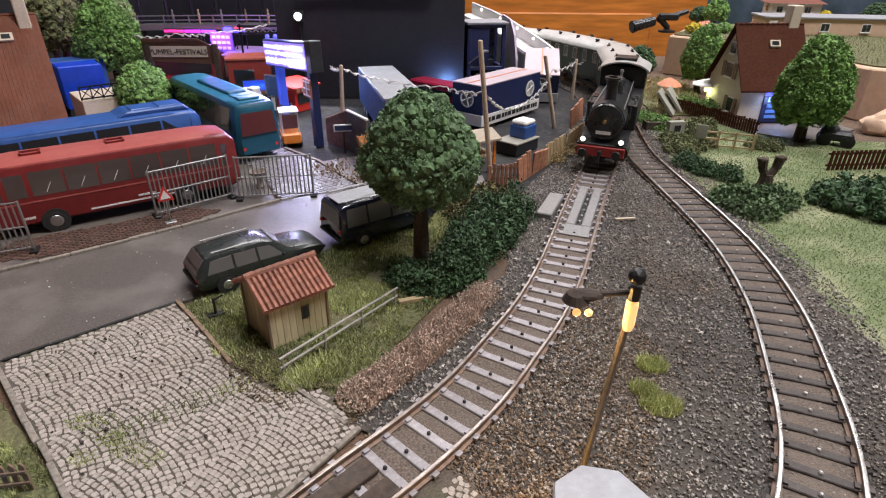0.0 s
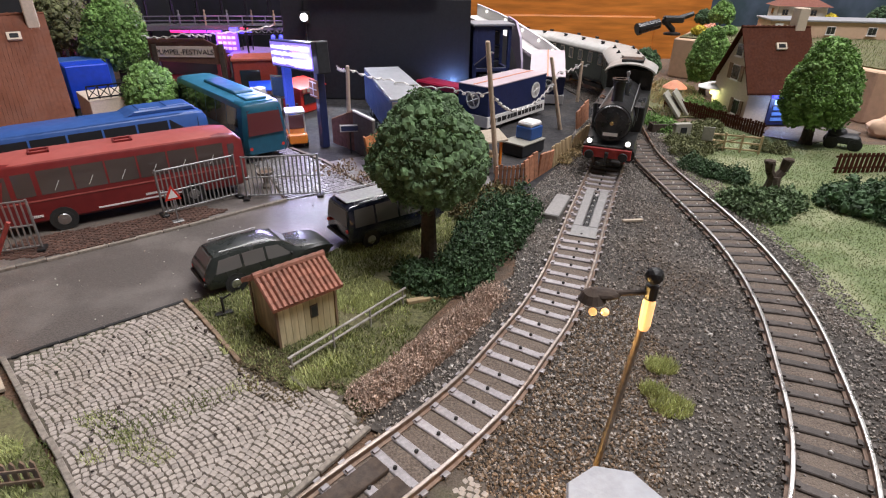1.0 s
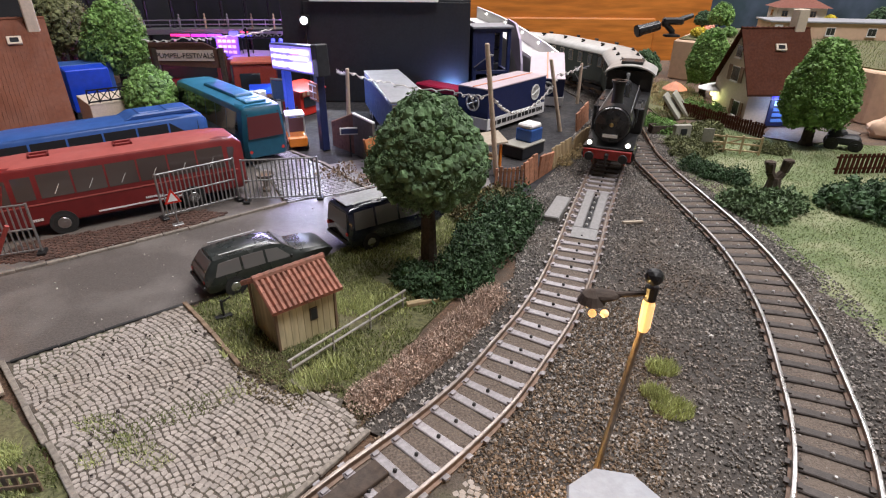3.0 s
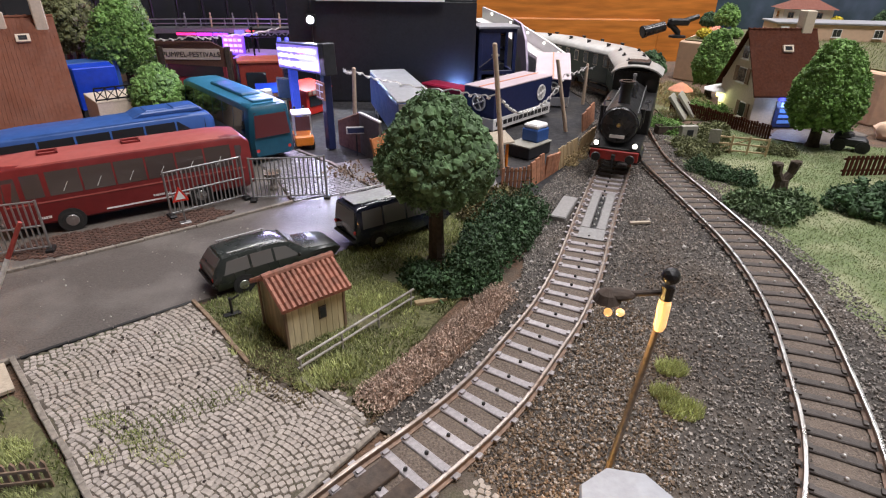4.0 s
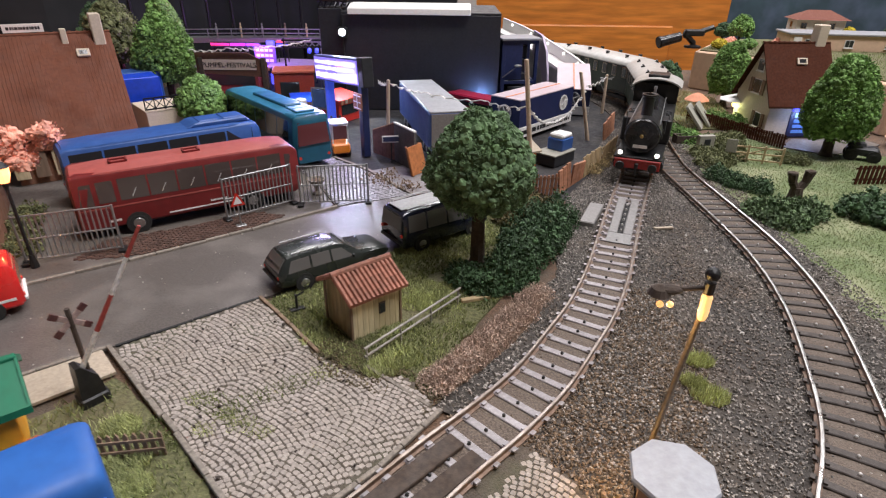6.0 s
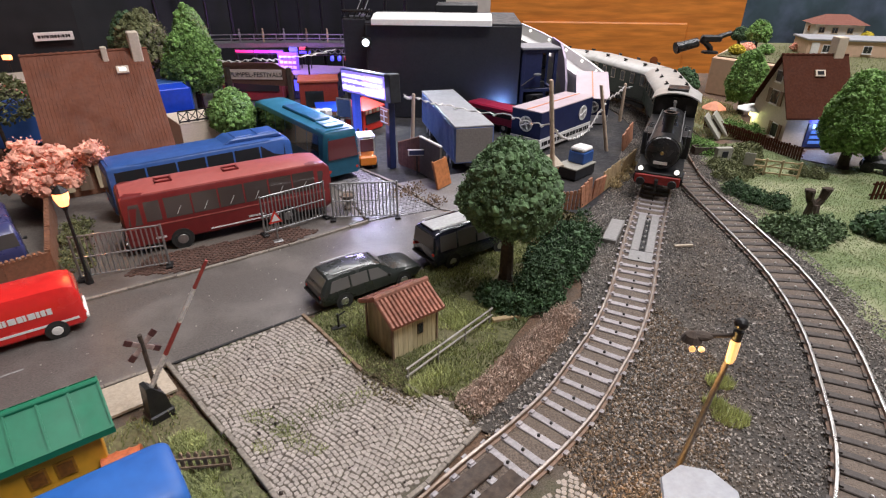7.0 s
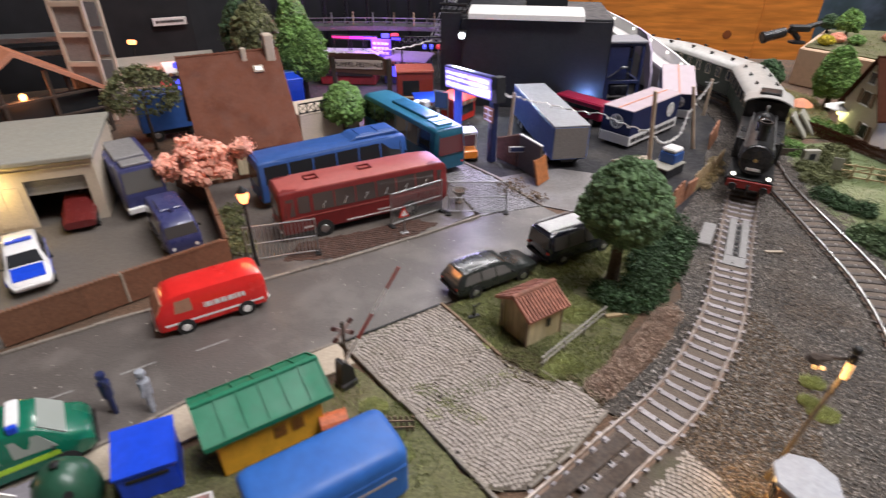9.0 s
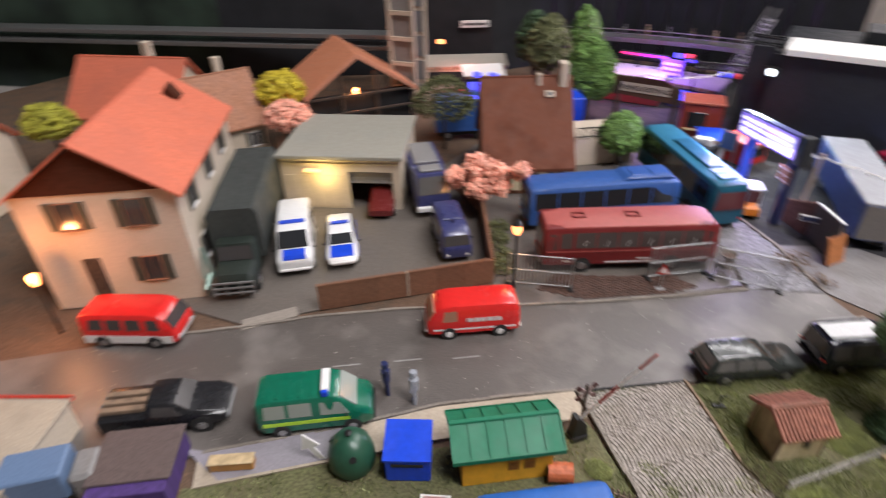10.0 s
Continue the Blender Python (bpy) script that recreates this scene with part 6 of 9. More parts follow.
slab(bm, [(-39, 73), (39, 73), (0, 98.6)], "x", -64.3, -63.55)
part("gable_boarding", bm, ROOF_DARK, SH, "dark boarded gable")
k = 28 / 41
bm = B()
slab(bm, [(-6, -2), (6, -2), (0, 7)], "x", -5, 5)
part("dormer", bm, ROOF_DARK, SH, "small dark eyebrow dormer", m=at(40, -17, 100 - 17 * k + 2))
for k, (x, y, rot, ll, ww, e, r) in enumerate([(-560, 190, 25, 90, 70, 50, 86), (-500, 215, 70, 60, 56, 40, 74), (-604, 40, 29, 90, 70, 50, 84)]):
    hh = gable_house("residential_house", x, y, rot, ll, ww, e, r, CREAM, (ROOF_SALMON, WOOD_RED, ROOF_SALMON)[k], ("cream house with red roof behind the dark lorry", "narrow cream house with a reddish roof", "cream house with salmon roof along the street")[k], over=4)
    for xx in (-20, 20):
        house_window(hh, xx, -ww / 2, 18, 8, 12, "-y", SHUT, WHITE, GLASS_GREY)
    bm = B()
    box(bm, 8, 14, 4, 10, r - 14, r + 12, .4)
    part("chimney", bm, CREAM, hh)
for k, (x, y, z) in enumerate([(-389, 17, 38), (-478, 250, 50), (-590, 200, 64), (-445, 330, 40)]):
    gl = thing("street_lamp", x, y, 0, "dark street lamp with a glowing orange lantern", "street lamp")
    bm = B()
    cyl(bm, (0, 0, 0), (0, 0, z - 5), .9, .7, n=8)
    part("post", bm, BLACK_MATT, gl)
    bm = B()
    lathe(bm, [(1.6, z - 5), (2.5, z - 1), (2.5, z + 1), (.6, z + 2.4)], n=8)
    part("lantern", bm, GLOW_ORANGE, gl, "glowing orange lantern")
    lamp("street_light", "POINT", x + 3, y - 4, z + 1, 0.075 if k == 0 else 0.04, (1.0, .36, .12), 3)

# market hall with a tarpaulin-like roof, lattice tower and fairground stalls behind
MH = thing("market_hall", -475, 352, 57, "open hall with a salmon tent roof and glazed front", "hall")
bm = B()
slab(bm, [(-52, 38), (-52, 40), (0, 74), (57, 37), (57, 35), (0, 71.5)], "y", -44, 44)
hall_roof = part("roof", bm, ORANGE_TARP, MH)
for x0, x1, z0 in ((-52, 0, 40), (57, 0, 37)):
    bm = B()
    slab(bm, [(x0, z0 - 3.4), (x0, z0 + .5), (x1, 74.6), (x1, 70.6)], "y", -45.2, -44.1)
    part("verge_board", bm, mat("salmon_verge", (.62, .27, .17), .7, vary=.15), hall_roof, "pale salmon verge board")
for xx in (-49, -17, 17, 53):
    bm = B()
    box(bm, xx - 1.4, xx + 1.4, -43, -40, 0, 69 - abs(xx) * .64 - 1, .2)
    part("post", bm, WOOD_DK, MH)
for yy in (-14, 14, 41):
    for xx, z1 in ((-49, 39), (53, 36)):
        bm = B()
        box(bm, xx - 1.4, xx + 1.4, yy - 1.4, yy + 1.4, 0, z1, .2)
        part("post", bm, WOOD_DK, MH)
bm = B()
box(bm, -48, 52, -38, -37, 4, 38, .2)
part("glazing", bm, GLASS, MH)
bm = B()
box(bm, -50, 54, -42, 42, 0, 4, .2)
part("floor_slab", bm, PAVE, MH)
for z0 in (20, 36):
    bm = B()
    box(bm, -50, 54, -43.5, -41.5, z0, z0 + 2, .2)
    part("beam", bm, WOOD_DK, MH)
for xx in (18, 26):
    bm = B()
    box(bm, xx, xx + 9, -36, -35, 28 + (xx - 18) * .3, 29.2 + (xx - 18) * .3)
    part("strip_light", bm, GLOW_WINDOW, MH)
TW = thing("lattice_tower", -440, 408, 10, "pale wooden tower with panelled sides", "tower")
for sx in (-1, 1):
    for sy in (-1, 1):
        bm = B()
        box(bm, sx * 13 - 1.4, sx * 13 + 1.4, sy * 13 - 1.4, sy * 13 + 1.4, 0, 190, .2)
        part("post", bm, CREAM, TW)
for k in range(8):
    for s in (-1, 1):
        bm = B()
        box(bm, -13, 13, min(s * 12, s * 14.4), max(s * 12, s * 14.4), k * 24, k * 24 + 4, .2)
        part("crossbar", bm, CREAM, TW)
        bm = B()
        box(bm, -11.5, 11.5, min(s * 11, s * 11.8), max(s * 11, s * 11.8), k * 24 + 4.2, k * 24 + 23.8)
        part("panel", bm, mat("tower_panel", (.2, .16, .13), .6, vary=.2) if k == 0 and s < 0 else GREYBOX, TW)


def stall(name, x, y, rot, l, w, h, wall, roof, label, glow=None):
    t = thing(name, x, y, rot, label, "fairground stall")
    bm = B()
    box(bm, -l / 2, l / 2, -w / 2, w / 2, 0, h, .4)
    part("cabin", bm, wall, t)
    bm = B()
    slab(bm, [(-w / 2 - 2, h), (-w / 2 - 2, h + 1.2), (w / 2 + 2, h + 5), (w / 2 + 2, h + 3.5)], "x", -l / 2 - 2, l / 2 + 2)
    part("roof", bm, roof, t)
    bm = B()
    box(bm, -l / 2 + 3, l / 2 - 3, -w / 2 - .7, -w / 2 - .1, h * .35, h * .8, .1)
    part("counter_opening", bm, glow or GLASS, t)
    for k in range(int(l / 5)):
        bm = B()
        box(bm, -l / 2 + k * 5 + .4, -l / 2 + k * 5 + 3.6, -w / 2 - 2.6, -w / 2 - 1.9, h - 2.2, h + .8, .1)
        part("valance_flap", bm, (WOOD_RED, PAVE)[k % 2], t)
    return t


stall("fair_stall", -250, 560, 5, 60, 34, 26, mat("dark_red_boards", (.22, .03, .04), .6, vary=.2), mat("pale_canvas", (.5, .46, .5), .7, vary=.2), "dark red fairground stall with a pale canvas roof")
stall("fair_stall", -186, 566, -8, 46, 30, 24, VIOLET_BLUE, mat("violet_canvas", (.22, .15, .3), .7, vary=.2), "violet fairground stall with a violet canvas roof", GLOW_BLUE)
RB2 = thing("red_booth", -165, 486, 14, "rust-red box booth with an orange flat roof beside the gate", "fairground stall")
bm = B()
box(bm, -17, 17, -13, 13, 0, 33, .5)
rb2 = part("cabin", bm, mat("rust_red_side", (.3, .04, .025), .55, vary=.2), RB2)
bm = B()
box(bm, -18, 18, -14, 14, 33, 35.4, .5)
part("roof", bm, mat("orange_red_roof", (.5, .12, .07), .5, vary=.15), RB2, "orange flat roof")
bm = B()
box(bm, -12, 4, -13.6, -13, 12, 26, .2)
part("hatch", bm, GLASS, rb2)
bm = B()
box(bm, -14, 6, -17, -13.2, 10, 11.2, .2)
part("counter", bm, WOOD_LT, rb2)
EZ = thing("blue_board_stand", -131, 432, -20, "blue board on a pale tubular frame", "display board")
bm = B()
box(bm, -6, 6, -.5, .5, 14, 28, .2)
part("board", bm, mat("dull_blue_board", (.08, .15, .32), .5, vary=.15), EZ)
for x in (-6.6, 6.6):
    bm = B()
    cyl(bm, (x, 0, 0), (x, 0, 29), .6, n=6)
    part("leg", bm, STEEL_GREY, EZ)
bm = B()
cyl(bm, (-6.6, 0, 29), (6.6, 0, 29), .6, n=6)
cyl(bm, (-6.6, 0, 13), (6.6, 0, 13), .6, n=6)
part("crossbar", bm, STEEL_GREY, EZ)
BC = thing("black_cart", -150, 432, -30, "black open cart with white boxes on it", "cart")
bm = B()
box(bm, -12, 12, -7, 7, 3, 15, .5)
part("body", bm, BLACK, BC)
for q, h in ((-4, 19), (5, 21)):
    bm = B()
    box(bm, q - 3.6, q + 3.6, -4, 4, 15, h, .8)
    part("box", bm, WHITE, BC, "white box")
for wx in (-8, 8):
    for sd in (-1, 1):
        wheel(BC, wx, sd * 7, 3.2)
stall("fair_stall", -440, 500, 35, 110, 34, 26, CREAM, GREY_ROOF, "long pale fair building with red roof edge")
stall("fair_stall", -388, 470, 38, 40, 26, 30, VIOLET_BLUE, WHITE, "violet fairground kiosk with blue lamps", GLOW_BLUE)
stall("fair_stall", -118, 450, 60, 26, 20, 18, RED, RED, "small red booth behind the video wall")
stall("fair_stall", -146, 446, 20, 20, 16, 16, WHITE, BLUE, "small white and blue snack booth")
for k, (x, y, z, m2) in enumerate([(-350, 394, 52, GLOW_BLUE), (-336, 400, 52, GLOW_BLUE), (-341, 372, 38, GLOW_BLUE), (-356, 380, 40, GLOW_RED), (-215, 585, 44, GLOW_BLUE), (-205, 588, 44, GLOW_RED), (-470, 510, 44, GLOW_ORANGE), (-360, 560, 52, GLOW_ORANGE)]):
    fl = thing("beacon_post", x, y, 0, "thin dark post with a glowing coloured beacon", "lamp")
    bm = B()
    cyl(bm, (0, 0, 0), (0, 0, z - 2), .7, n=6)
    part("post", bm, BLACK_MATT, fl)
    bm = B()
    box(bm, -4, 4, -2, 2, z - 2, z + 2.4, .6)
    part("beacon", bm, m2, fl, "glowing beacon lens")
lamp("fair_violet", "POINT", -225, 545, 52, 0.2, (.45, .2, 1.0), 8)
lamp("fair_red", "POINT", -262, 535, 30, 0.035, (1.0, .1, .25), 8)
lamp("fair_blue", "POINT", -345, 380, 34, 0.03, (.12, .16, 1.0), 5)
lamp("fair_left", "POINT", -420, 470, 40, 0.05, (1.0, .35, .3), 6)
# curved gallery with railing in front of the dark wall
GY = thing("gallery_bridge", 0, 0, 0, "curved grey gallery with a railing against the dark wall", "bridge")
arc = [(-480 + 400 * u, 585 + 75 * math.sin(math.pi * min(1, u * 1.1) / 1.6)) for u in [i / 16 for i in range(17)]]
for a, b in zip(arc, arc[1:]):
    L, rot = (math.hypot(b[0] - a[0], b[1] - a[1]), math.degrees(math.atan2(b[1] - a[1], b[0] - a[0])))
    bm = B()
    box(bm, -.3, L + .3, 0, 24, 36, 41)
    part("deck", bm, STEEL_GREY, GY, m=at(a[0], a[1], 0, rot))
    bm = B()
    for z in (46, 50.5):
        cyl(bm, (0, 0, z), (L, 0, z), .6, n=6)
    part("handrail", bm, STEEL_GREY, GY, m=at(a[0], a[1], 0, rot))
    bm = B()
    cyl(bm, (0, 0, 40), (0, 0, 51), .7, n=6)
    part("baluster", bm, STEEL_GREY, GY, m=at(a[0], a[1], 0, rot))
    bm = B()
    cyl(bm, (0, 20, -1), (0, 20, 110), 2, n=8)
    part("column", bm, BLACK_MATT, GY, m=at(a[0], a[1], 0, rot))
for k, (i, dy, m2) in enumerate(((7, 6, GREYBOX), (8, 9, WOOD_LT), (9, 5, GREYBOX), (10, 8, WOOD), (11, 6, WOOD_LT), (12, 9, WOOD))):
    bm = B()
    lathe(bm, [(1.0, 0), (.9, 5), (1.4, 7), (1.3, 11), (.5, 12.2), (1.0, 13.6), (.9, 14.8), (.2, 15.6)], n=10)
    tagged(part("figurine", bm, m2, m=at(arc[i][0] + 8, arc[i][1] + dy, 41), smooth=True), "small plain pale figurine on the gallery", "figurine", group="gallery figurines")
for k, (x0, x1, col, pw) in enumerate(((-272, -252, (1.0, .06, .25), .4), (-252, -236, (.85, .05, .75), .5), (-236, -221, (.3, .06, 1.0), .7), (-205, -192, (.1, .08, 1.0), .8))):
    ls = thing("led_strip", x0, 572, 0, "glowing coloured light strip on a dark beam under the gallery", "light strip", group="gallery light strips")
    bm = B()
    box(bm, 0, x1 - x0, -1.5, 1.5, 41, 46.2, .4)
    bm2 = B()
    box(bm2, .5, x1 - x0 - .5, -2.2, -1.6, 42.8, 45.2, .2)
    hs = part("housing", bm, BLACK, ls)
    part("diffuser", bm2, mat("led_glow", col, .4, vary=0, bump=0, emit=col, power=pw), hs, "glowing diffuser")
    bm = B()
    for px in (1.5, x1 - x0 - 1.5):
        cyl(bm, (px, 0, 0), (px, 0, 41), .6, n=6)
    part("stand", bm, BLACK_MATT, ls)
VB = thing("violet_banner", -216, 568, -4, "violet lit banner with white writing behind the gate", "banner")
bm = B()
box(bm, -11, 11, -1, 1, 25, 44, .3)
vb = part("board", bm, mat("violet_banner", (.2, .1, .6), .5, vary=.1, emit=(.25, .12, 1.0), power=.12), VB)
for z in (28, 33, 38):
    bm = B()
    for q in range(4):
        box(bm, -9 + q * 4.6, -5.4 + q * 4.6, -1.4, -1.05, z, z + 2.6)
    part("writing", bm, WHITE, vb, "white writing as plain bars")
bm = B()
for px in (-10, 10):
    cyl(bm, (px, 0, 0), (px, 0, 25), .7, n=6)
part("post", bm, BLACK_MATT, VB)
ST = thing("steel_stairs", -160, 590, 60, "grey steel staircase beside the stage", "stairs")
for k in range(12):
    bm = B()
    box(bm, k * 3, k * 3 + 3.4, -5, 5, 36 + k * 4, 37 + k * 4, .1)
    part("tread", bm, STEEL_GREY, ST)
for s in (-1, 1):
    bm = B()
    cyl(bm, (0, s * 5, 34), (36, s * 5, 82), .8, n=6)
    cyl(bm, (0, s * 5, 44), (36, s * 5, 92), .5, n=6)
    cyl(bm, (0, s * 5, 0), (0, s * 5, 44), .7, n=6)
    part("stringer", bm, STEEL_GREY, ST)
# dark lattice lighting rig
RG = thing("lighting_rig", -158, 545, 8, "black lattice lighting truss with small coloured lamps", "truss")
for a, b in (((-30, 0, 0), (-30, 0, 54)), ((30, 0, 0), (30, 0, 54)), ((-32, 0, 52), (32, 0, 52)), ((-32, 0, 46), (32, 0, 46))):
    bm = B()
    cyl(bm, a, b, .9, n=6)
    part("tube", bm, BLACK_GLOSS, RG)
for k in range(10):
    bm = B()
    cyl(bm, (-32 + k * 6.4, 0, 46), (-32 + k * 6.4 + 6.4, 0, 52), .45, n=5)
    cyl(bm, (-32 + k * 6.4 + 6.4, 0, 46), (-32 + k * 6.4, 0, 52), .45, n=5)
    part("brace", bm, STEEL_GREY, RG)
for k, m2 in enumerate((GLOW_BLUE, GLOW_BLUE, GLOW_RED)):
    bm = B()
    cyl(bm, (-6 + k * 7, -2, 44), (-6 + k * 7, -5, 42), 1.8, 1.8, n=10)
    part("spotlight", bm, m2, RG, "glowing coloured spotlight")

# ---- the festival ground ----
SX = thing("stage", -42, 488, 0, "large black stage box with a pale tarpaulin edge", "stage")
for a in ((-78, 58, 0, 1.6, 0, 80), (-78, -76, 1.6, 110, 0, 80), (56, 58, 1.6, 110, 0, 72), (-76, 56, 108, 110, 0, 80)):
    bm = B()
    box(bm, *a, .3)
    part("wall_board", bm, BLACK, SX)
bm = B()
box(bm, -78, 58, 1, 110, 80, 82, .4)
part("roof", bm, BLACK, SX)
bm = B()
slab(bm, [(-4, 80), (-3, 85), (12, 88), (30, 88), (30, 86), (12, 86)], "x", -72, 32)
bmesh.ops.bevel(bm, geom=bm.edges[:], offset=.5, segments=1, affect="EDGES")
part("tarpaulin_edge", bm, WHITE, SX, "pale grey rolled tarpaulin")
bm = B()
for z in (84, 90):
    cyl(bm, (-100, 10, z), (-74, 6, z), 1, n=6)
    cyl(bm, (-100, 16, z), (-74, 14, z), 1, n=6)
for k in range(6):
    cyl(bm, (-100 + k * 5, 10, 84), (-96 + k * 5, 10, 90), .6, n=5)
part("roof_truss", bm, BLACK_GLOSS, SX)
bm = B()
box(bm, -98, -78.2, 4, 40, 0, 84, .4)
part("side_wing", bm, BLACK, SX)
bm = B()
box(bm, -20, 20, 60, 100, 82.5, 92, .5)
part("roof_box", bm, BLACK, SX)
SL = thing("floodlight", -119, 483, 0, "bright white floodlight on a bracket at the stage", "floodlight")
bm = B()
cyl(bm, (0, 2, 0), (0, 2, 62), .8, n=6)
box(bm, -4, 4, 0, 5, 61, 70, .6)
part("housing", bm, BLACK_MATT, SL)
bm = B()
cyl(bm, (0, -.4, 66), (0, -1.2, 66), 3.2, 2.8, n=16)
part("lens", bm, LED, SL, "glaring white lens")
lamp("flood_lamp", "SPOT", -119, 478, 66, 0.5, (.72, .82, 1.0), 3, target=(-80, 300, 0)).data.spot_size = radians(110)
SP = thing("speaker_tower", 34, 528, 12, "black lattice loudspeaker tower beside the stage", "tower")
bm = B()
for a in ((-17, -14, -14, -11), (14, 17, -14, -11), (-17, -14, 11, 14), (14, 17, 11, 14)):
    box(bm, *a, 0, 58, .2)
for z in (0, 20, 55):
    box(bm, -17, 17, -14, -11, z, z + 3, .2)
    box(bm, -17, -14, -14, 14, z, z + 3, .2)
    box(bm, 14, 17, -14, 14, z, z + 3, .2)
part("frame", bm, NAVY, SP)
for a in ((-17.6, -17.1, -14, 14, 3, 55), (-14, 14, 13.2, 13.8, 3, 55), (-14, 2, -13.8, -13.2, 24, 55)):
    bm = B()
    box(bm, *a, .1)
    part("side_panel", bm, NAVY, SP)
bm = B()
box(bm, -18.5, 18.5, -16, 16, 58, 60, .4)
part("canopy", bm, mat("grey_canopy", (.25, .25, .28), .5, vary=.15), SP)
for k in range(4):
    bm = B()
    box(bm, -9, 9, -6, 8, 6 + k * 12, 16 + k * 12, .6)
    sp = part("loudspeaker", bm, BLACK, SP)
    bm = B()
    cyl(bm, (0, -6.4, 11 + k * 12), (0, -5.8, 11 + k * 12), 3.6, n=14)
    part("cone", bm, BLACK_GLOSS, sp)
bm = B()
cyl(bm, (-16, -14, 26), (-4, -18, 36), .5, n=6)
ball(bm, (-3, -18, 36.6), 1.8, 2.2, 1, .8, sub=2)
part("lamp_arm", bm, STEEL_GREY, SP)
# Fixture added to throw the blue wash on the stage; its real source is unseen.
BF = thing("added_blue_floodlight", 2, 470, 0, "added small blue floodlight for the blue wash on the stage", "floodlight")
bm = B()
box(bm, -3, 3, -2, 2, 0, 2, .4)
cyl(bm, (0, 0, 2), (0, 0, 8), .7, n=6)
box(bm, -3.4, 3.4, -1.6, 2.4, 8, 14, .6)
bf = part("housing", bm, BLACK_MATT, BF)
bm = B()
box(bm, -2.8, 2.8, 2.5, 2.9, 8.8, 13.2, .2)
part("lens", bm, GLOW_BLUE, bf, "glowing blue lens")
lamp("stage_wash", "POINT", 2, 478, 14, .05, (.25, .45, 1.0), 3)

# video wall on two blue pillars
VW = thing("video_wall", -103, 372, -51, "glowing white and violet video wall on blue pillars", "video screen")
LEAN = pose(0, 0, 53.3 * U, 0, -4.1, 0)
bm = B()
box(bm, -33, 33, 0, 6, -8.6, 8.6, .6)
cab = part("cabinet", bm, mat("lilac_blue_frame", (.09, .09, .3), .4, vary=.2), VW, m=LEAN)
SCREEN = mat("screen_glow", (.4, .3, .8), .4, vary=0, bump=0, emit=(.3, .22, 1.0), power=.75)
bm = B()
box(bm, -31, 31, -.6, .2, -7.4, 7.4, .1)
LETTERS = mat("screen_writing", (.8, .75, 1), .4, vary=0, bump=0, emit=(.95, .92, 1.0), power=1.5)
PINK_GLOW = mat("screen_pink", (.8, .2, .5), .4, vary=0, bump=0, emit=(1.0, .3, .75), power=.9)
sc = part("screen", bm, SCREEN, cab, "glowing violet screen face")
bm = B()
box(bm, 4, 30, -.75, -.62, -6.6, 6.4)
part("bright_field", bm, mat("screen_bright", (.8, .8, 1), .4, vary=0, bump=0, emit=(.5, .46, 1.0), power=.95), cab, "glaring bluish white field")
bm = B()
box(bm, 2, 13, -.95, -.77, 2.6, 5.6)
part("pink_field", bm, PINK_GLOW, cab, "glowing pink field")
rr = random.Random(5)
for row, z in enumerate((-6.2, -.9, 3.0)):
    bm = B()
    x = -29.0
    while x < 27:
        w = rr.uniform(.9, 2.6)
        box(bm, x, min(x + w, 29), -1.1, -.96, z + rr.uniform(0, .6), z + (4.2 if row < 1 else 3.0) - rr.uniform(0, .8))
        x += w + rr.uniform(.4, 1.3)
    part("lettering", bm, LETTERS, cab, "white glowing writing as plain bars")
bm = B()
box(bm, 32, 39, -1.0, 7, -8.8, 9.6, .5)
part("end_cap", bm, BLACK, cab, "black end box")
# Left pillar: the blue light falling on it is put in as faint emission.
for x in (-17, 31):
    bm = B()
    box(bm, x - 2.6, x + 2.6, .5, 5.5, 0, 45 if x < 0 else 52, .4)
    part("pillar", bm, mat("pillar_blue_glow", (.03, .06, .3), .4, vary=.2, emit=(.06, .12, 1.0), power=.35) if x < 0 else NAVY, VW, "blue lit pillar" if x < 0 else "dark blue pillar")
bm = B()
box(bm, 25, 36, -1.4, -.6, 32, 43, .2)
sb = part("notice_board", bm, WOOD_RED, VW, "small red notice board with white lines")
bm = B()
for z in (33, 37, 41):
    box(bm, 26, 35, -1.7, -1.4, z, z + .6)
box(bm, 30.2, 30.8, -1.7, -1.4, 33, 42)
part("lines", bm, WHITE, sb)
lamp("screen_light", "AREA", -108, 366, 52, .12, (.6, .52, 1.0), (60, 18), (-130, 330, 10))

# wooden festival gate with its readable banner
FG = thing("festival_gate", -213, 470, 2, "dark brown wooden gate with a lettered festival banner", "gate")
for x in (-26, 27):
    bm = B()
    box(bm, x - 2, x + 2, -2, 2, 0, 46, .3)
    part("post", bm, WOOD_DK, FG)
bm = B()
slab(bm, [(-30, 33), (30, 30), (30, 42), (14, 50), (-30, 50)], "y", -1, 1)
bd = part("board", bm, mat("banner_brown", (.1, .045, .03), .6, vary=.3), FG)
bm = B()
box(bm, -25, 21, -1.5, -1.05, 36, 44.4, .1)
fc = part("banner_face", bm, mat("banner_cream", (.55, .46, .4), .6, vary=.1), bd)
txt = bpy.data.curves.new("banner_text", "FONT")
txt.body, txt.size, txt.align_x, txt.extrude = "PUMPEL-FESTIVALS", 5.6 * U, "CENTER", .12 * U
txt.materials.append(BLACK_MATT)
tob = new("banner_text", txt)
tob.parent = fc
tob.matrix_basis = pose(-2 * U, -1.65 * U, 38.2 * U, 90, 0, 0)
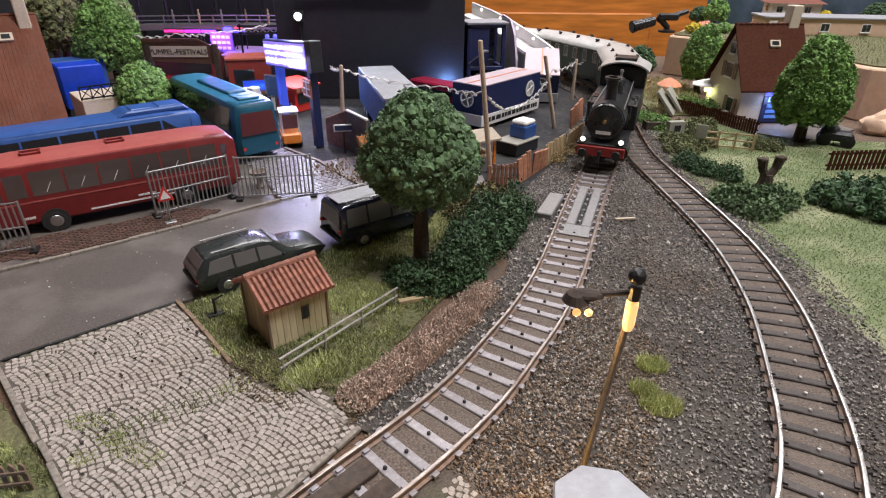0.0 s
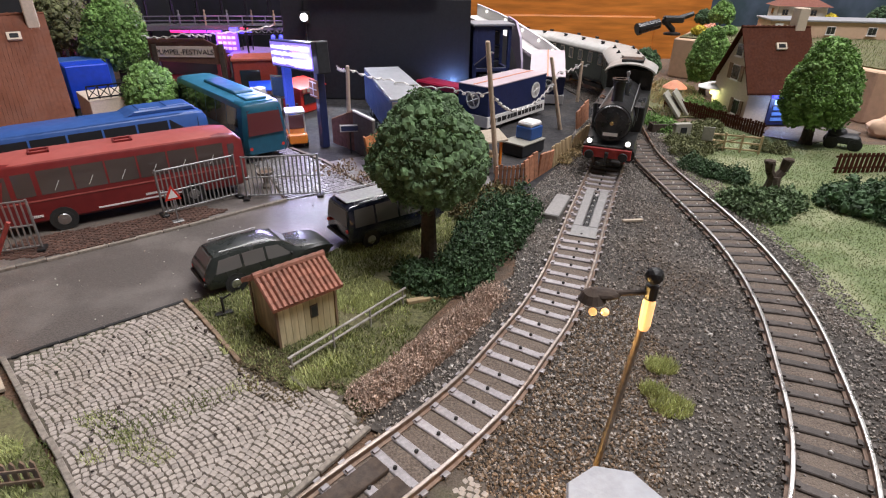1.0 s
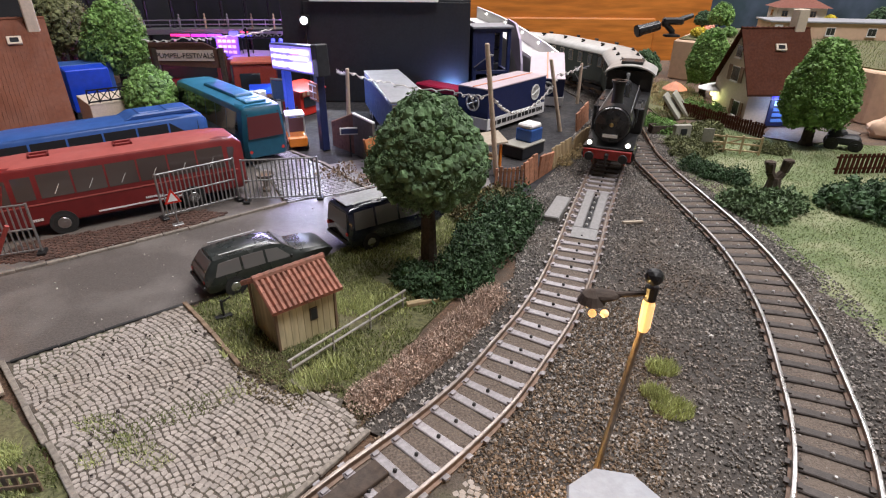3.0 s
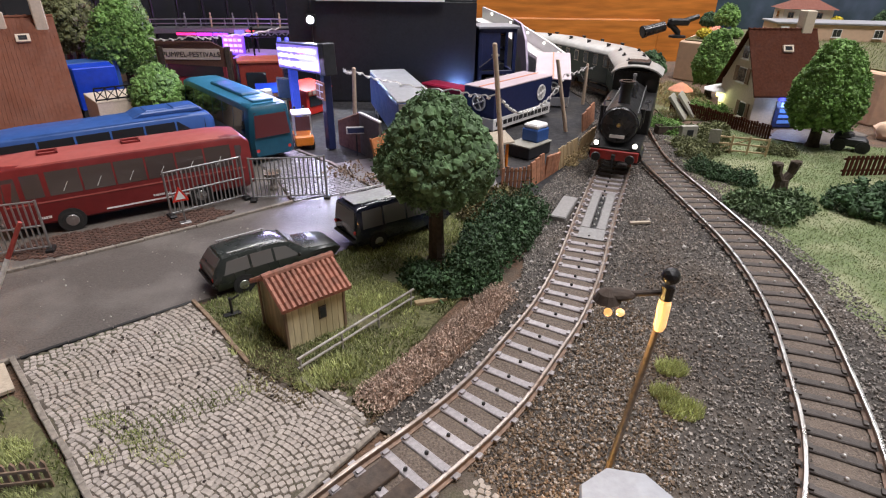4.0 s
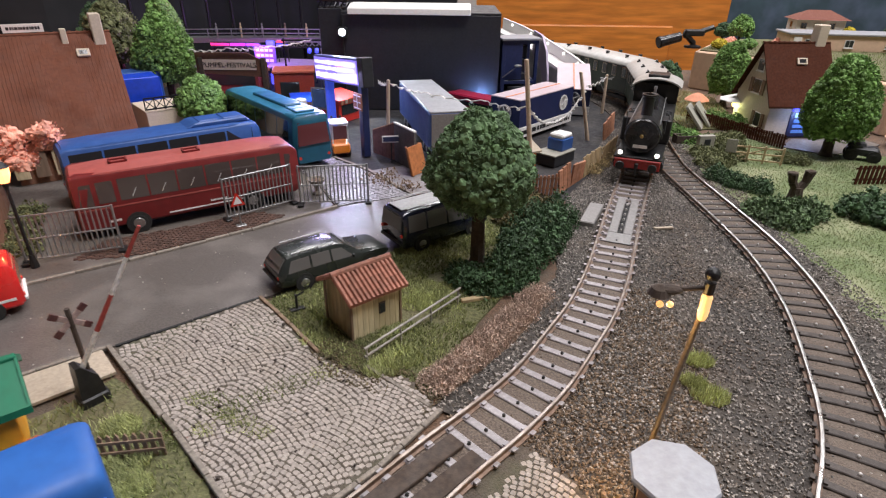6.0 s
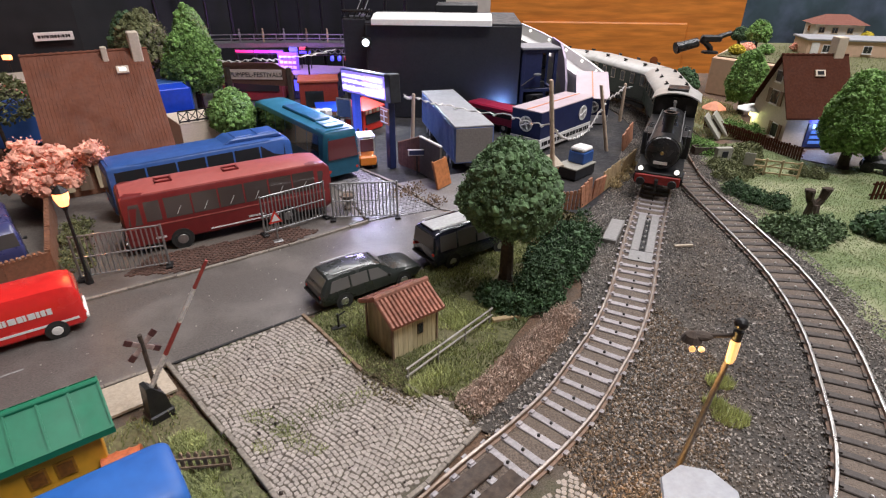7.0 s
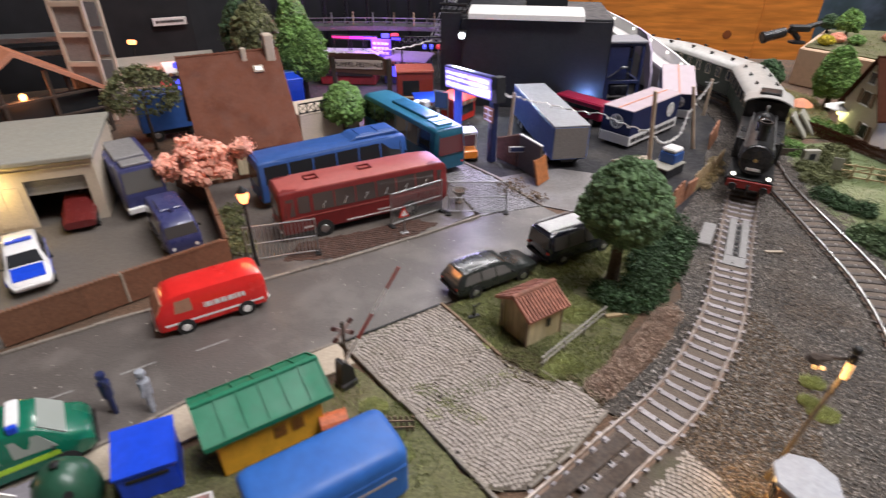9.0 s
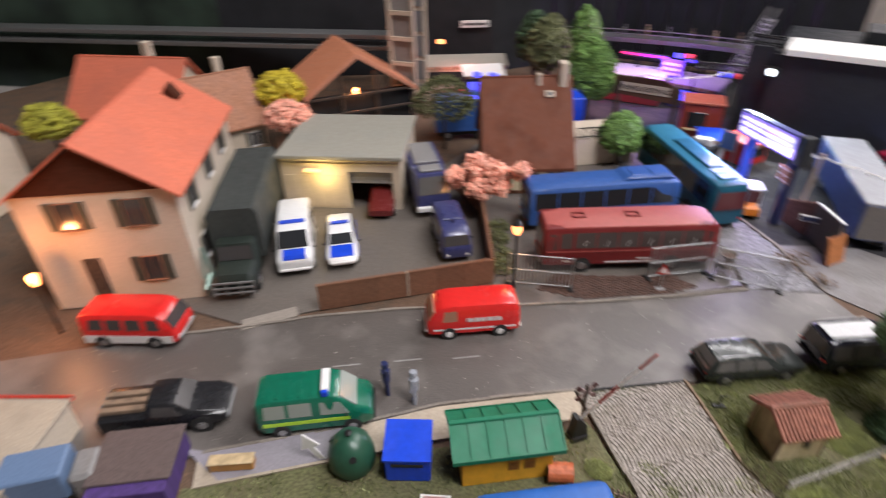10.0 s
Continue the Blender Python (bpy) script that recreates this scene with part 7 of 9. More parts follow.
# forklift
FK = thing("forklift", -100, 354, -70, "small orange and white forklift truck", "forklift")
bm = B()
box(bm, -9, 9, -6, 6, 2.5, 9, .8)
part("chassis", bm, ORANGE, FK)
for x in (-6, 5):
    for s in (-1, 1):
        bm = B()
        box(bm, x - .5, x + .5, s * 5 - .5, s * 5 + .5, 9, 21.5, .1)
        part("pillar", bm, WHITE, FK)
bm = B()
box(bm, -7.4, 6.4, -6, 6, 21.6, 23, .4)
part("cab_roof", bm, WHITE, FK, "white cab roof")
bm = B()
box(bm, -7, -6, -5.4, 5.4, 9, 15, .2)
part("cab_front", bm, WHITE, FK)
bm = B()
box(bm, 5.4, 6.2, -4.6, 4.6, 12, 21, .1)
part("windscreen", bm, GLASS_RED, FK)
bm = B()
for s in (-1, 1):
    box(bm, -11.5, -10, s * 3 - .7, s * 3 + .7, 1.5, 24, .1)
    box(bm, -19, -11, s * 3 - .7, s * 3 + .7, 1.2, 2.0, .1)
part("mast", bm, BLACK_MATT, FK)
for wx, r in ((-5.5, 3.2), (5.5, 2.8)):
    for s in (-1, 1):
        wheel(FK, wx, s * 6.2, r)
# blue container trailer
CT = thing("container_trailer", -39, 398, -74, "blue ribbed container trailer with a pale grey top", "trailer")
bm = B()
box(bm, -56, 56, -13.5, 13.5, 7, 32, .4)
bx = part("container", bm, CONT_BLUE, CT)
bm = B()
box(bm, -56.2, 56.2, -13.7, 13.7, 32, 33.2, .3)
part("top", bm, CONT_TOP, CT)
for s in (-1, 1):
    for k in range(30):
        bm = B()
        x0 = -54 + k * 3.7
        box(bm, x0, x0 + 1.7, min(s * 13.4, s * 14.1), max(s * 13.4, s * 14.1), 8.5, 31, .1)
        part("rib", bm, CONT_BLUE, bx)
bm = B()
box(bm, 56, 56.5, -12.8, 12.8, 8, 31.4, .1)
part("end_door", bm, mat("container_door", (.2, .18, .17), .6, vary=.15), bx)
bm = B()
box(bm, -50, 54, -5, 5, 4, 7, .3)
part("chassis", bm, BLACK_MATT, CT)
for wx in (-40, -30, 30, 40):
    for s in (-1, 1):
        wheel(CT, wx, s * 12.4, 4.2)


def beer_truck(x, y, rot, l, w, h, z0, seed, label, z=0.0, pitch=0.0):
    t = thing("box_trailer", x, y, rot, label, "trailer", z=z, tilt=(0, pitch))
    bm = B()
    box(bm, -l / 2, l / 2, -w / 2, w / 2, z0 + 8, h, .3)
    b = part("box", bm, NAVY, t)
    bm = B()
    box(bm, -l / 2 - .2, l / 2 + .2, -w / 2 - .2, w / 2 + .2, h, h + .9, .2)
    part("top", bm, mat("pale_lilac_top", (.46, .37, .41), .45, vary=.06, scale=120), t, "pale top with a rust line")
    bm = B()
    box(bm, -l / 2, l / 2, -.6, .6, h + .9, h + 1.3)
    part("seam", bm, ORANGE_TARP, t)
    bm = B()
    box(bm, -l / 2 - .25, l / 2 + .25, -w / 2 - .25, w / 2 + .25, z0, z0 + 8, .2)
    sk = part("skirt", bm, WHITE, t, "white lower band")
    bars(sk, -l / 2 + 3, l / 2 - 3, z0 + 2.4, z0 + 5.6, -w / 2 - .3, BLACK_MATT, seed, gaps=15)
    for fx in ((l * .3, -w / 2, 0), (-l / 2, 0, 1)):
        bm = B()
        lathe(bm, [(6.0, 0), (6.0, .3), (4.8, .3), (4.8, 0)], n=24)
        for q in range(4):
            a = q * math.pi / 2 + .4
            cyl(bm, (0, 0, .15), (4.8 * math.cos(a), 4.8 * math.sin(a), .15), .5, n=5)
        part("round_mark", bm, WHITE, b, "plain white ring mark", m=at(fx[0], fx[1] - (.35 if not fx[2] else 0), (z0 + 8 + h) / 2, 0 if not fx[2] else -90, 90))
    for wx in (-l * .3, l * .3):
        for s in (-1, 1):
            wheel(t, wx, s * (w / 2 - .6), 4)
    return t


beer_truck(40.5, 427, 50, 76, 27, 30.5, 2.5, 14, "long navy box trailer with a lettered white band and pale top")
beer_truck(85, 504, 82, 54, 29, 24, .6, 15, "navy and white box trailer tipped up behind the first", z=7, pitch=-14.5)
CB = thing("crimson_trailer", -4, 462, -42, "low crimson box trailer behind the blue container", "trailer")
bm = B()
box(bm, -26, 26, -9, 9, 5, 20, 1.2)
bx = part("box", bm, mat("crimson_paint", (.33, .015, .05), .35, vary=.12, scale=300), CB)
bm = B()
box(bm, -24, 24, -9.4, -8.9, 12, 15.5, .2)
part("window_strip", bm, GLASS, bx)
bm = B()
box(bm, -24, 24, -6, 6, 3, 5, .3)
part("chassis", bm, BLACK_MATT, CB)
for wx in (-16, 16):
    for sd in (-1, 1):
        wheel(CB, wx, sd * 8.6, 3.6)
# sloping white ramp wall with bulbs
RW = thing("white_ramp", 0, 0, 0, "sweeping white ramp wall with rows of small bulbs", "ramp")
path = [(30, 655, 66), (50, 628, 60), (66, 602, 54), (80, 576, 47), (92, 550, 41), (100, 526, 36)]
for k, (a, b) in enumerate(zip(path, path[1:])):
    L = math.hypot(b[0] - a[0], b[1] - a[1])
    rot = math.degrees(math.atan2(b[1] - a[1], b[0] - a[0]))
    bm = B()
    slab(bm, [(-.2, 0), (L + .2, 0), (L + .2, b[2]), (-.2, a[2])], "y", -1.2, 1.2)
    part("wall_panel", bm, WHITE, RW, m=at(a[0], a[1], 0, rot))
    bm = B()
    slab(bm, [(-.2, a[2] - 14), (L + .2, b[2] - 14), (L + .2, b[2] - 11), (-.2, a[2] - 11)], "y", -16, -1.2)
    part("deck", bm, WHITE, RW, m=at(a[0], a[1], 0, rot))
    bm = B()
    ball(bm, (L * .5, -1.8, (a[2] + b[2]) / 2 - 3), 1.3, sub=2)
    part("bulb", bm, GLOW_WHITE, RW, "glowing white bulb", m=at(a[0], a[1], 0, rot))
AP = thing("arched_panel", 62, 560, 100, "pale lilac arched panel in front of the ramp", "panel")
bm = B()
slab(bm, [(-30, 0), (-20, 0), (-16, 14), (-6, 26), (8, 34), (28, 38), (28, 60), (0, 58), (-16, 46), (-26, 26)], "y", -1, 1)
part("board", bm, mat("lilac_board", (.5, .42, .55), .5, vary=.06), AP)
# poles with a wire of little bulbs
poles = [(-69, 372, 47, 2, -1), (27, 305, 72, -9, -6), (81, 402, 50, -12, -4), (112, 492, 33, 0, 0)]
for x, y, h, lx, ly in poles:
    p = thing("wooden_pole", x, y, 0, "pale wooden pole carrying a wire of bulbs", "pole", group="festoon poles")
    bm = B()
    cyl(bm, (0, 0, -1), (lx, ly, h), 1.5, 1.25, n=10)
    ball(bm, (lx, ly, h), 1.25, 1, 1, .6, sub=2)
    part("shaft", bm, PALE_STEM, p)
bm = B()
cyl(bm, (-6, -1, 30.5), (5, 1, 29), .5, n=6)
cyl(bm, (-4, 2, 27), (6, -2, 31.5), .4, n=6)
cyl(bm, (-1.5, 0, 20), (-4.5, 0, 25), .4, n=6)
part("cross_arm", bm, STEEL_GREY, p, "frayed silvery wire ends")


def festoon(name, line, label, sag, r=.5, step=14):
    """A wire that hangs from point to point, slightly kinked, with small knots and bulbs."""
    t = thing(name, 0, 0, 0, label, "festoon")
    for a, b in zip(line, line[1:]):
        a, b = Vector(a), Vector(b)
        pts = [a.lerp(b, i / step) + Vector((0, 0, -sag * math.sin(math.pi * i / step) + math.sin(i * 2.1 + a.x) * .7 * (0 < i < step))) for i in range(step + 1)]
        d = (b - a).normalized()
        bm = B()
        loft(bm, [[q + Vector((-d.y * u, d.x * u, w)) for u, w in ((r, 0), (0, r), (-r, 0), (0, -r))] for q in pts])
        wire = part("wire", bm, SILVER_WIRE, t)
        for i in range(2, step, 3):
            bm = B()
            ball(bm, pts[i] + Vector((0, 0, -.6)), r * 2.1, 1.3, 1, .9, sub=1)
            part("bulb", bm, WHITE_GLOSS, wire)


SILVER_WIRE = mat("silvery_wire", (.6, .57, .55), .35, metal=.4, vary=.2, scale=600)
festoon("bulb_wire", [(-74, 371, 47), (-67, 371, 46), (-44, 388, 36), (0, 372, 34), (22, 301, 46)], "silvery wire festoon with tiny clear bulbs", 1.5)
festoon("bulb_wire", [(23, 301, 44), (34, 318, 33), (50, 340, 32), (70, 398, 31), (75, 400, 40), (112, 492, 31)], "silvery wire festoon drooping to the trackside poles", 1.2)
festoon("bulb_wire", [(-246, 466, 52), (-212, 467, 54), (-186, 468, 55), (-150, 500, 58)], "pale wire festoon over the festival gate", 1.6)
# grey shed walls at the side street
ORANGE_BOARD = mat("orange_board", (.42, .15, .05), .6, vary=.3, scale=400, bump=.2)
BOARDS = (((-77, 359), (-60, 342), 15.5, 25, mat("red_brown_boards", (.15, .07, .05), .75, vary=.3, scale=500), "red-brown board wall with a toothed sloping top"),
          ((-60, 342), (-45, 320), 25, 25, mat("grey_brown_panel", (.1, .085, .08), .6, vary=.2), "dark grey-brown panel wall with a white top edge"))
for k, (a, b, h0, h1, m2, label) in enumerate(BOARDS):
    L, rot = math.hypot(b[0] - a[0], b[1] - a[1]), math.degrees(math.atan2(b[1] - a[1], b[0] - a[0]))
    w = thing("board_wall", a[0], a[1], rot, label, "wall")
    for i in range(5):
        x0, x1 = i * L / 5 + .06, (i + 1) * L / 5 - .06
        bm = B()
        slab(bm, [(x0, 0), (x1, 0), (x1, h0 + (h1 - h0) * x1 / L), (x0, h0 + (h1 - h0) * x0 / L)], "y", -.8, .8)
        part("board", bm, m2, w)
    bm = B()
    if k:
        box(bm, -.2, L + .2, -1.0, 1.0, h1, h1 + 1.1, .2)
    else:
        for i in range(10):
            u = (i + .25) / 10
            ball(bm, (u * L, 0, h0 + (h1 - h0) * u + .3), 1.0, .9, 1, .9)
    part("cap", bm, WHITE if k else m2, w, "white top edge" if k else "toothed top edge")
RP = thing("leaning_board", -43, 315, 58, "orange-brown leaning board beside the container", "board", tilt=(-14, 0))
bm = B()
box(bm, -6, 9, -.6, .6, 0, 18, .2)
part("panel", bm, ORANGE_BOARD, RP)
for x in (-5, 8):
    bm = B()
    box(bm, x - .6, x + .6, .6, 1.5, 0, 18.6, .1)
    part("batten", bm, WOOD_RED, RP)
SS = thing("street_sign", -62, 336, 10, "small dark street sign with a pale border", "sign")
bm = B()
cyl(bm, (0, 0, 0), (0, 0, 17), .5, n=6)
part("post", bm, BLACK_MATT, SS)
bm = B()
box(bm, -6, 6, -.5, .3, 14, 18.4, .1)
pl = part("plate", bm, WHITE, SS, "pale border")
bm = B()
box(bm, -5.2, 5.2, -.8, -.5, 14.7, 17.7)
part("writing_bar", bm, NAVY, pl)
# stalls, carts and board fence beside the main line
SF = [((24, 283), (40, 286), "picket"), ((41, 287), (50, 300), "board"), ((50, 300), (60, 315), "board"), ((61, 316), (78, 344), "picket"), ((79, 346), (94, 372), "picket"), ((92, 398), (108, 432), "board")]
for k, (a, b, kind) in enumerate(SF):
    L, rot = (math.hypot(b[0] - a[0], b[1] - a[1]), math.degrees(math.atan2(b[1] - a[1], b[0] - a[0])))
    f = thing("wooden_fence", a[0], a[1], rot, "reddish picket fence beside the railway" if kind == "picket" else "reddish board fence leaning beside the railway", "fence", group="trackside fences", tilt=(-6 if k % 2 else 4, 0))
    if kind == "picket":
        n = int(L / 2.2)
        for i in range(n):
            bm = B()
            box(bm, i * L / n, i * L / n + 1.5, -.4, .4, -.5, 12 + RNG.uniform(-.6, .6), .1)
            part("picket", bm, (WOOD_RED, WOOD_LT)[k in (3, 4)], f)
        for z in (3, 9):
            bm = B()
            box(bm, 0, L, .4, .9, z, z + 1)
            part("rail", bm, WOOD, f)
    else:
        for i in range(3):
            bm = B()
            box(bm, i * L / 3 + .1, (i + 1) * L / 3 - .1, -.6, .6, -.5, 13 - i * .8 * (-1) ** k, .15)
            part("board", bm, WOOD_RED, f)
MS = thing("market_stand", 19, 322, 30, "small stand with beige roof and orange legs", "market stand")
bm = B()
slab(bm, [(-11, 15), (11, 15), (11, 16), (0, 20), (-11, 16)], "x", -11, 11)
part("roof", bm, PAVE, MS)
for sx in (-8, 8):
    for sy in (-8, 8):
        bm = B()
        box(bm, sx - .7, sx + .7, sy - .7, sy + .7, 0, 15.4, .1)
        part("leg", bm, ORANGE, MS)
bm = B()
box(bm, -8, 8, -8, 8, 5, 6.4, .2)
part("table_top", bm, WOOD_LT, MS)
IC = thing("ice_cart", 47, 346, 48, "blue cart with a white cover on a dark base", "cart")
bm = B()
box(bm, -12, 12, -8, 8, 0, 7, .3)
part("base", bm, BLACK, IC)
bm = B()
box(bm, -12.5, 12.5, -8.5, 8.5, 7, 8, .2)
part("top_plate", bm, GREY_ROOF, IC)
bm = B()
box(bm, -1, 12, -6, 6, 8, 16, .6)
part("tub", bm, BLUE_BUS, IC)
bm = B()
box(bm, -.5, 11.5, -5.5, 5.5, 16, 19, 1.0)
part("cover", bm, WHITE, IC)

# ---- right-hand side: country house, garden, plaster hill ----
CH = gable_house("country_house", 243, 446, 4, 46, 50, 28, 66, CREAM, ROOF_DARK, "country house with steep dark brown roof and cream gable", over=3.5)
bm = B()
box(bm, 14, 22, -2, 7, 52, 80, .5)
part("chimney", bm, CREAM, CH)
k = 38 / 25
bm = B()
box(bm, -4, 4, -2.6, 2.6, -.4, 1.2, .2)
sk = part("skylight", bm, CREAM, CH, "pale skylight frame", m=at(2, -9, 66 - 9 * k + 2.0, 0, math.degrees(math.atan(k))))
bm = B()
box(bm, -2.6, 2.6, -1.5, 1.5, 1.1, 1.4)
part("pane", bm, GLASS, sk)
SHUT2 = mat("brown_shutter", (.2, .12, .07), .6, vary=.25)
house_window(CH, -23, -1, 29, 11, 11, "-x", SHUT2, WHITE, GLASS_GREY)
house_window(CH, -23, 0, 46, 9, 9, "-x", None, WHITE, GLASS_GREY)
house_window(CH, -23, -12, 5, 9, 11, "-x", SHUT2, WHITE, GLASS_GREY)
bm = B()
box(bm, -5.5, 10, -25.6, -24.8, 0, 19.4, .2)
dr = part("door", bm, NAVY, CH, "dark glazed door")
LIT_DOOR = mat("dim_blue_pane", (.06, .12, .3), .2, vary=0, bump=0, emit=(.15, .35, 1.0), power=.3)
for i in range(4):
    bm = B()
    box(bm, -2, 8.5, -26.1, -25.5, 3 + i * 4.1, (5.4 if i < 3 else 6.4) + i * 4.1)
    part("pane", bm, mat("blue_lit_pane", (.1, .2, .5), .2, vary=0, bump=0, emit=(.2, .4, 1.0), power=.9) if i == 3 else LIT_DOOR, dr)
bm = B()
box(bm, -5, 10, -27, -25.2, 20, 22.4, .2)
part("door_lamp", bm, GLOW_BLUE, CH, "glowing blue-white lamp strip")
lamp("door_light", "POINT", 250, 413, 16, .014, (.35, .5, 1.0), 3)
TR = [(222, 390), (245, 372), (262, 378), (300, 400), (296, 420), (240, 412)]
sheet("terrace", TR, .4, YARD, "grey paved terrace in front of the house")
PFN = thing("picket_fence", 181, 473, -66, "dark brown picket fence of the house garden", "fence")
for i in range(44):
    bm = B()
    box(bm, i * 2.2, i * 2.2 + 1.5, -.4, .4, 0, 10 + RNG.uniform(-.7, .7), .1)
    part("picket", bm, ROOF_DARK, PFN)
for z in (3, 7.4):
    bm = B()
    box(bm, 0, 97, .4, .9, z, z + .9)
    part("rail", bm, ROOF_DARK, PFN)
PF2 = thing("picket_fence", 226, 312, 6, "dark red-brown slatted fence at the lawn", "fence")
for i in range(16):
    bm = B()
    box(bm, i * 2.9, i * 2.9 + 1.7, -.4, .4, 0, 12, .1)
    part("picket", bm, ROOF_DARK, PF2)
for z in (2.4, 9.4):
    bm = B()
    box(bm, -1, 47, .4, 1, z, z + 1.1)
    part("rail", bm, ROOF_DARK, PF2)
GT = thing("field_gate", 168, 356, -18, "pale wooden field gate standing in the grass", "gate")
for z in (2, 6.4, 10.6):
    bm = B()
    box(bm, 0, 32, -.4, .4, z - .5, z + .5, .1)
    part("rail", bm, WOOD_LT, GT)
for x in (0, 11, 21, 32):
    bm = B()
    box(bm, x - .6, x + .6, -.6, .6, 0, 12, .1)
    part("upright", bm, WOOD_LT, GT)
bm = B()
cyl(bm, (1, 0, 2), (21, 0, 10), .5, n=5)
part("brace", bm, WOOD_LT, GT)
bm = B()
box(bm, -3.4, 3.4, -1.2, -.6, 6, 15, .2)
part("sign_board", bm, GREY_ROOF, GT, "small pale sign board")
for k, (x, y, rot, m2) in enumerate([(184, 444, 62, GREY_ROOF), (194, 452, 62, GREY_ROOF)]):
    b = thing("slab_panel", x, y, rot, "pale grey slab leaning in the garden", "slab", tilt=(-40, 0), group="leaning slabs")
    bm = B()
    box(bm, -9, 9, -1, 1, 0, 22, .2)
    part("slab", bm, m2, b)
WB = thing("switch_box", 162, 383, 10, "pale grey switch cabinet with a dark panel", "cabinet")
bm = B()
box(bm, -6, 6, -2, 2, 0, 10, .3)
part("cabinet", bm, GREY_ROOF, WB)
bm = B()
box(bm, -2, 2.6, -2.4, -1.9, 2.5, 7.5, .1)
part("panel", bm, BLACK, WB)
WB = thing("water_trough", 153, 398, 4, "dark wooden trough beside the branch rail", "trough")
for a in ((-8, 8, -4, -3, 0, 6), (-8, 8, 3, 4, 0, 6), (-8, -7, -3, 3, 0, 6), (7, 8, -3, 3, 0, 6), (-7, 7, -3, 3, 0, 2)):
    bm = B()
    box(bm, *a, .1)
    part("board", bm, WOOD_DK, WB)
PS = thing("parasol", 196, 495, 0, "orange garden parasol with a thin stem", "parasol")
bm = B()
lathe(bm, [(11, 12), (10.6, 12.6), (5, 16.6), (.6, 18.6)], n=8)
part("canopy", bm, ORANGE_TARP, PS)
bm = B()
cyl(bm, (0, 0, 0), (0, 0, 19), .5, n=6)
part("stem", bm, WOOD, PS)
PS = thing("parasol", 222, 474, 0, "white garden parasol lit from below", "parasol")
bm = B()
lathe(bm, [(15, 17), (14.6, 17.6), (7, 20.4), (.6, 22)], n=8)
part("canopy", bm, WHITE, PS)
bm = B()
cyl(bm, (0, 0, 0), (0, 0, 22), .5, n=6)
part("stem", bm, WOOD, PS)
bm = B()
ball(bm, (-4, -4, 14), 2.2, sub=2)
part("lantern", bm, GLOW_WINDOW, PS, "glowing greenish lantern")
lamp("garden_light", "POINT", 214, 466, 13, .006, (.9, 1.0, .45), 2)
TRK = thing("garden_tractor", 262, 364, -30, "small black wheeled machine under the tree", "tractor")
TRK.scale = (.8, .8, .8)
bm = B()
box(bm, -12, 12, -6, 6, 4, 12, 2)
ball(bm, (-5, 0, 12), 6, 1.2, 1, .8, sub=2)
part("body", bm, BLACK, TRK)
for wx in (-8, 9):
    for s in (-1, 1):
        wheel(TRK, wx, s * 7, 4.4, rim=BLACK_MATT)
BG = thing("rock", 318, 398, 20, "beige crumpled rock at the lawn's edge", "rock")
bm = B()
ball(bm, (4, 0, 5), 14, 1.5, .8, .8, sub=3)
ball(bm, (-22, -34, 4), 12, 1.3, .9, .7, sub=3)
for v in bm.verts:
    d = noise.noise(v.co * .12) * 5 + noise.noise(v.co * .3) * 1.8
    v.co += v.co.normalized() * d
part("stone", bm, PLASTER, BG, smooth=True)
HILL = [(236, 622), (262, 595), (290, 560), (320, 432), (420, 372), (890, 340), (890, 740), (312, 740)]
bm = B()
prism(bm, HILL, -1, 38, 1.2)
tagged(part("hill_block", bm, PLASTER), "beige plastered hill block behind the house", "embankment", kind="structure")
sheet("hill_meadow", [(242, 624), (266, 600), (294, 564), (326, 440), (424, 380), (884, 348), (884, 734), (316, 734)], 39.2, GRASS_BED, "mossy meadow on top of the hill block", rough_edge=2)
grass("hill_grass", [(242, 624), (294, 564), (326, 440), (424, 380), (600, 368), (600, 700), (305, 700)], 12000, 3, GRASS, "green static grass on the hill", 75, base=39)
for k, (x, y, h, rx, m2) in enumerate([(302, 670, 34, 14, LEAF_LT), (300, 710, 22, 10, LEAF_HEDGE), (480, 670, 30, 15, LEAF_HEDGE), (436, 690, 20, 9, LEAF_YEL)]):
    tree(x, y, h, rx, h * .42, m2, "small hillside tree on the meadow", n=160, size=2.6, trunk=1.6, seed=90 + k, z=39)
for k, (x, y, m2, lab) in enumerate([(266, 634, LEAF_YEL, "yellow flowering bush on the hill edge"), (284, 650, BLOSSOM, "pink flowering bush on the hill edge"), (348, 664, BLOSSOM, "pink blossom bush beside the flat house"), (300, 640, LEAF_LT, "green bush on the hill edge")]):
    tree(x, y, 11, 9, 5.5, m2, lab, n=70, size=2.2, trunk=.8, seed=110 + k, z=39, name="flower_bush", category="bush")
WH = thing("white_house", 410, 715, -12, "small white house with brown hipped roof and balconies", "house", z=39)
bm = B()
box(bm, -26, 26, -18, 18, 0, 26, .3)
part("wall", bm, WHITE, WH)
bm = B()
lo = [(-30, -22, 26), (30, -22, 26), (30, 22, 26), (-30, 22, 26)]
vs = [bm.verts.new(p) for p in lo] + [bm.verts.new(p) for p in ((-12, 0, 36), (12, 0, 36))]
for f in ((0, 1, 5, 4), (1, 2, 5), (2, 3, 4, 5), (3, 0, 4), (0, 3, 2, 1)):
    bm.faces.new([vs[i] for i in f])
part("roof", bm, mat("brown_red_roof", (.19, .075, .055), .8, vary=.2, spec=.2), WH)
for z in (4, 16):
    for x in (-18, -4, 12):
        house_window(WH, x, -18, z, 7, 7, "-y", None, CREAM, GLASS)
    house_window(WH, -26, 0, z, 8, 7, "-x", None, CREAM, GLASS)
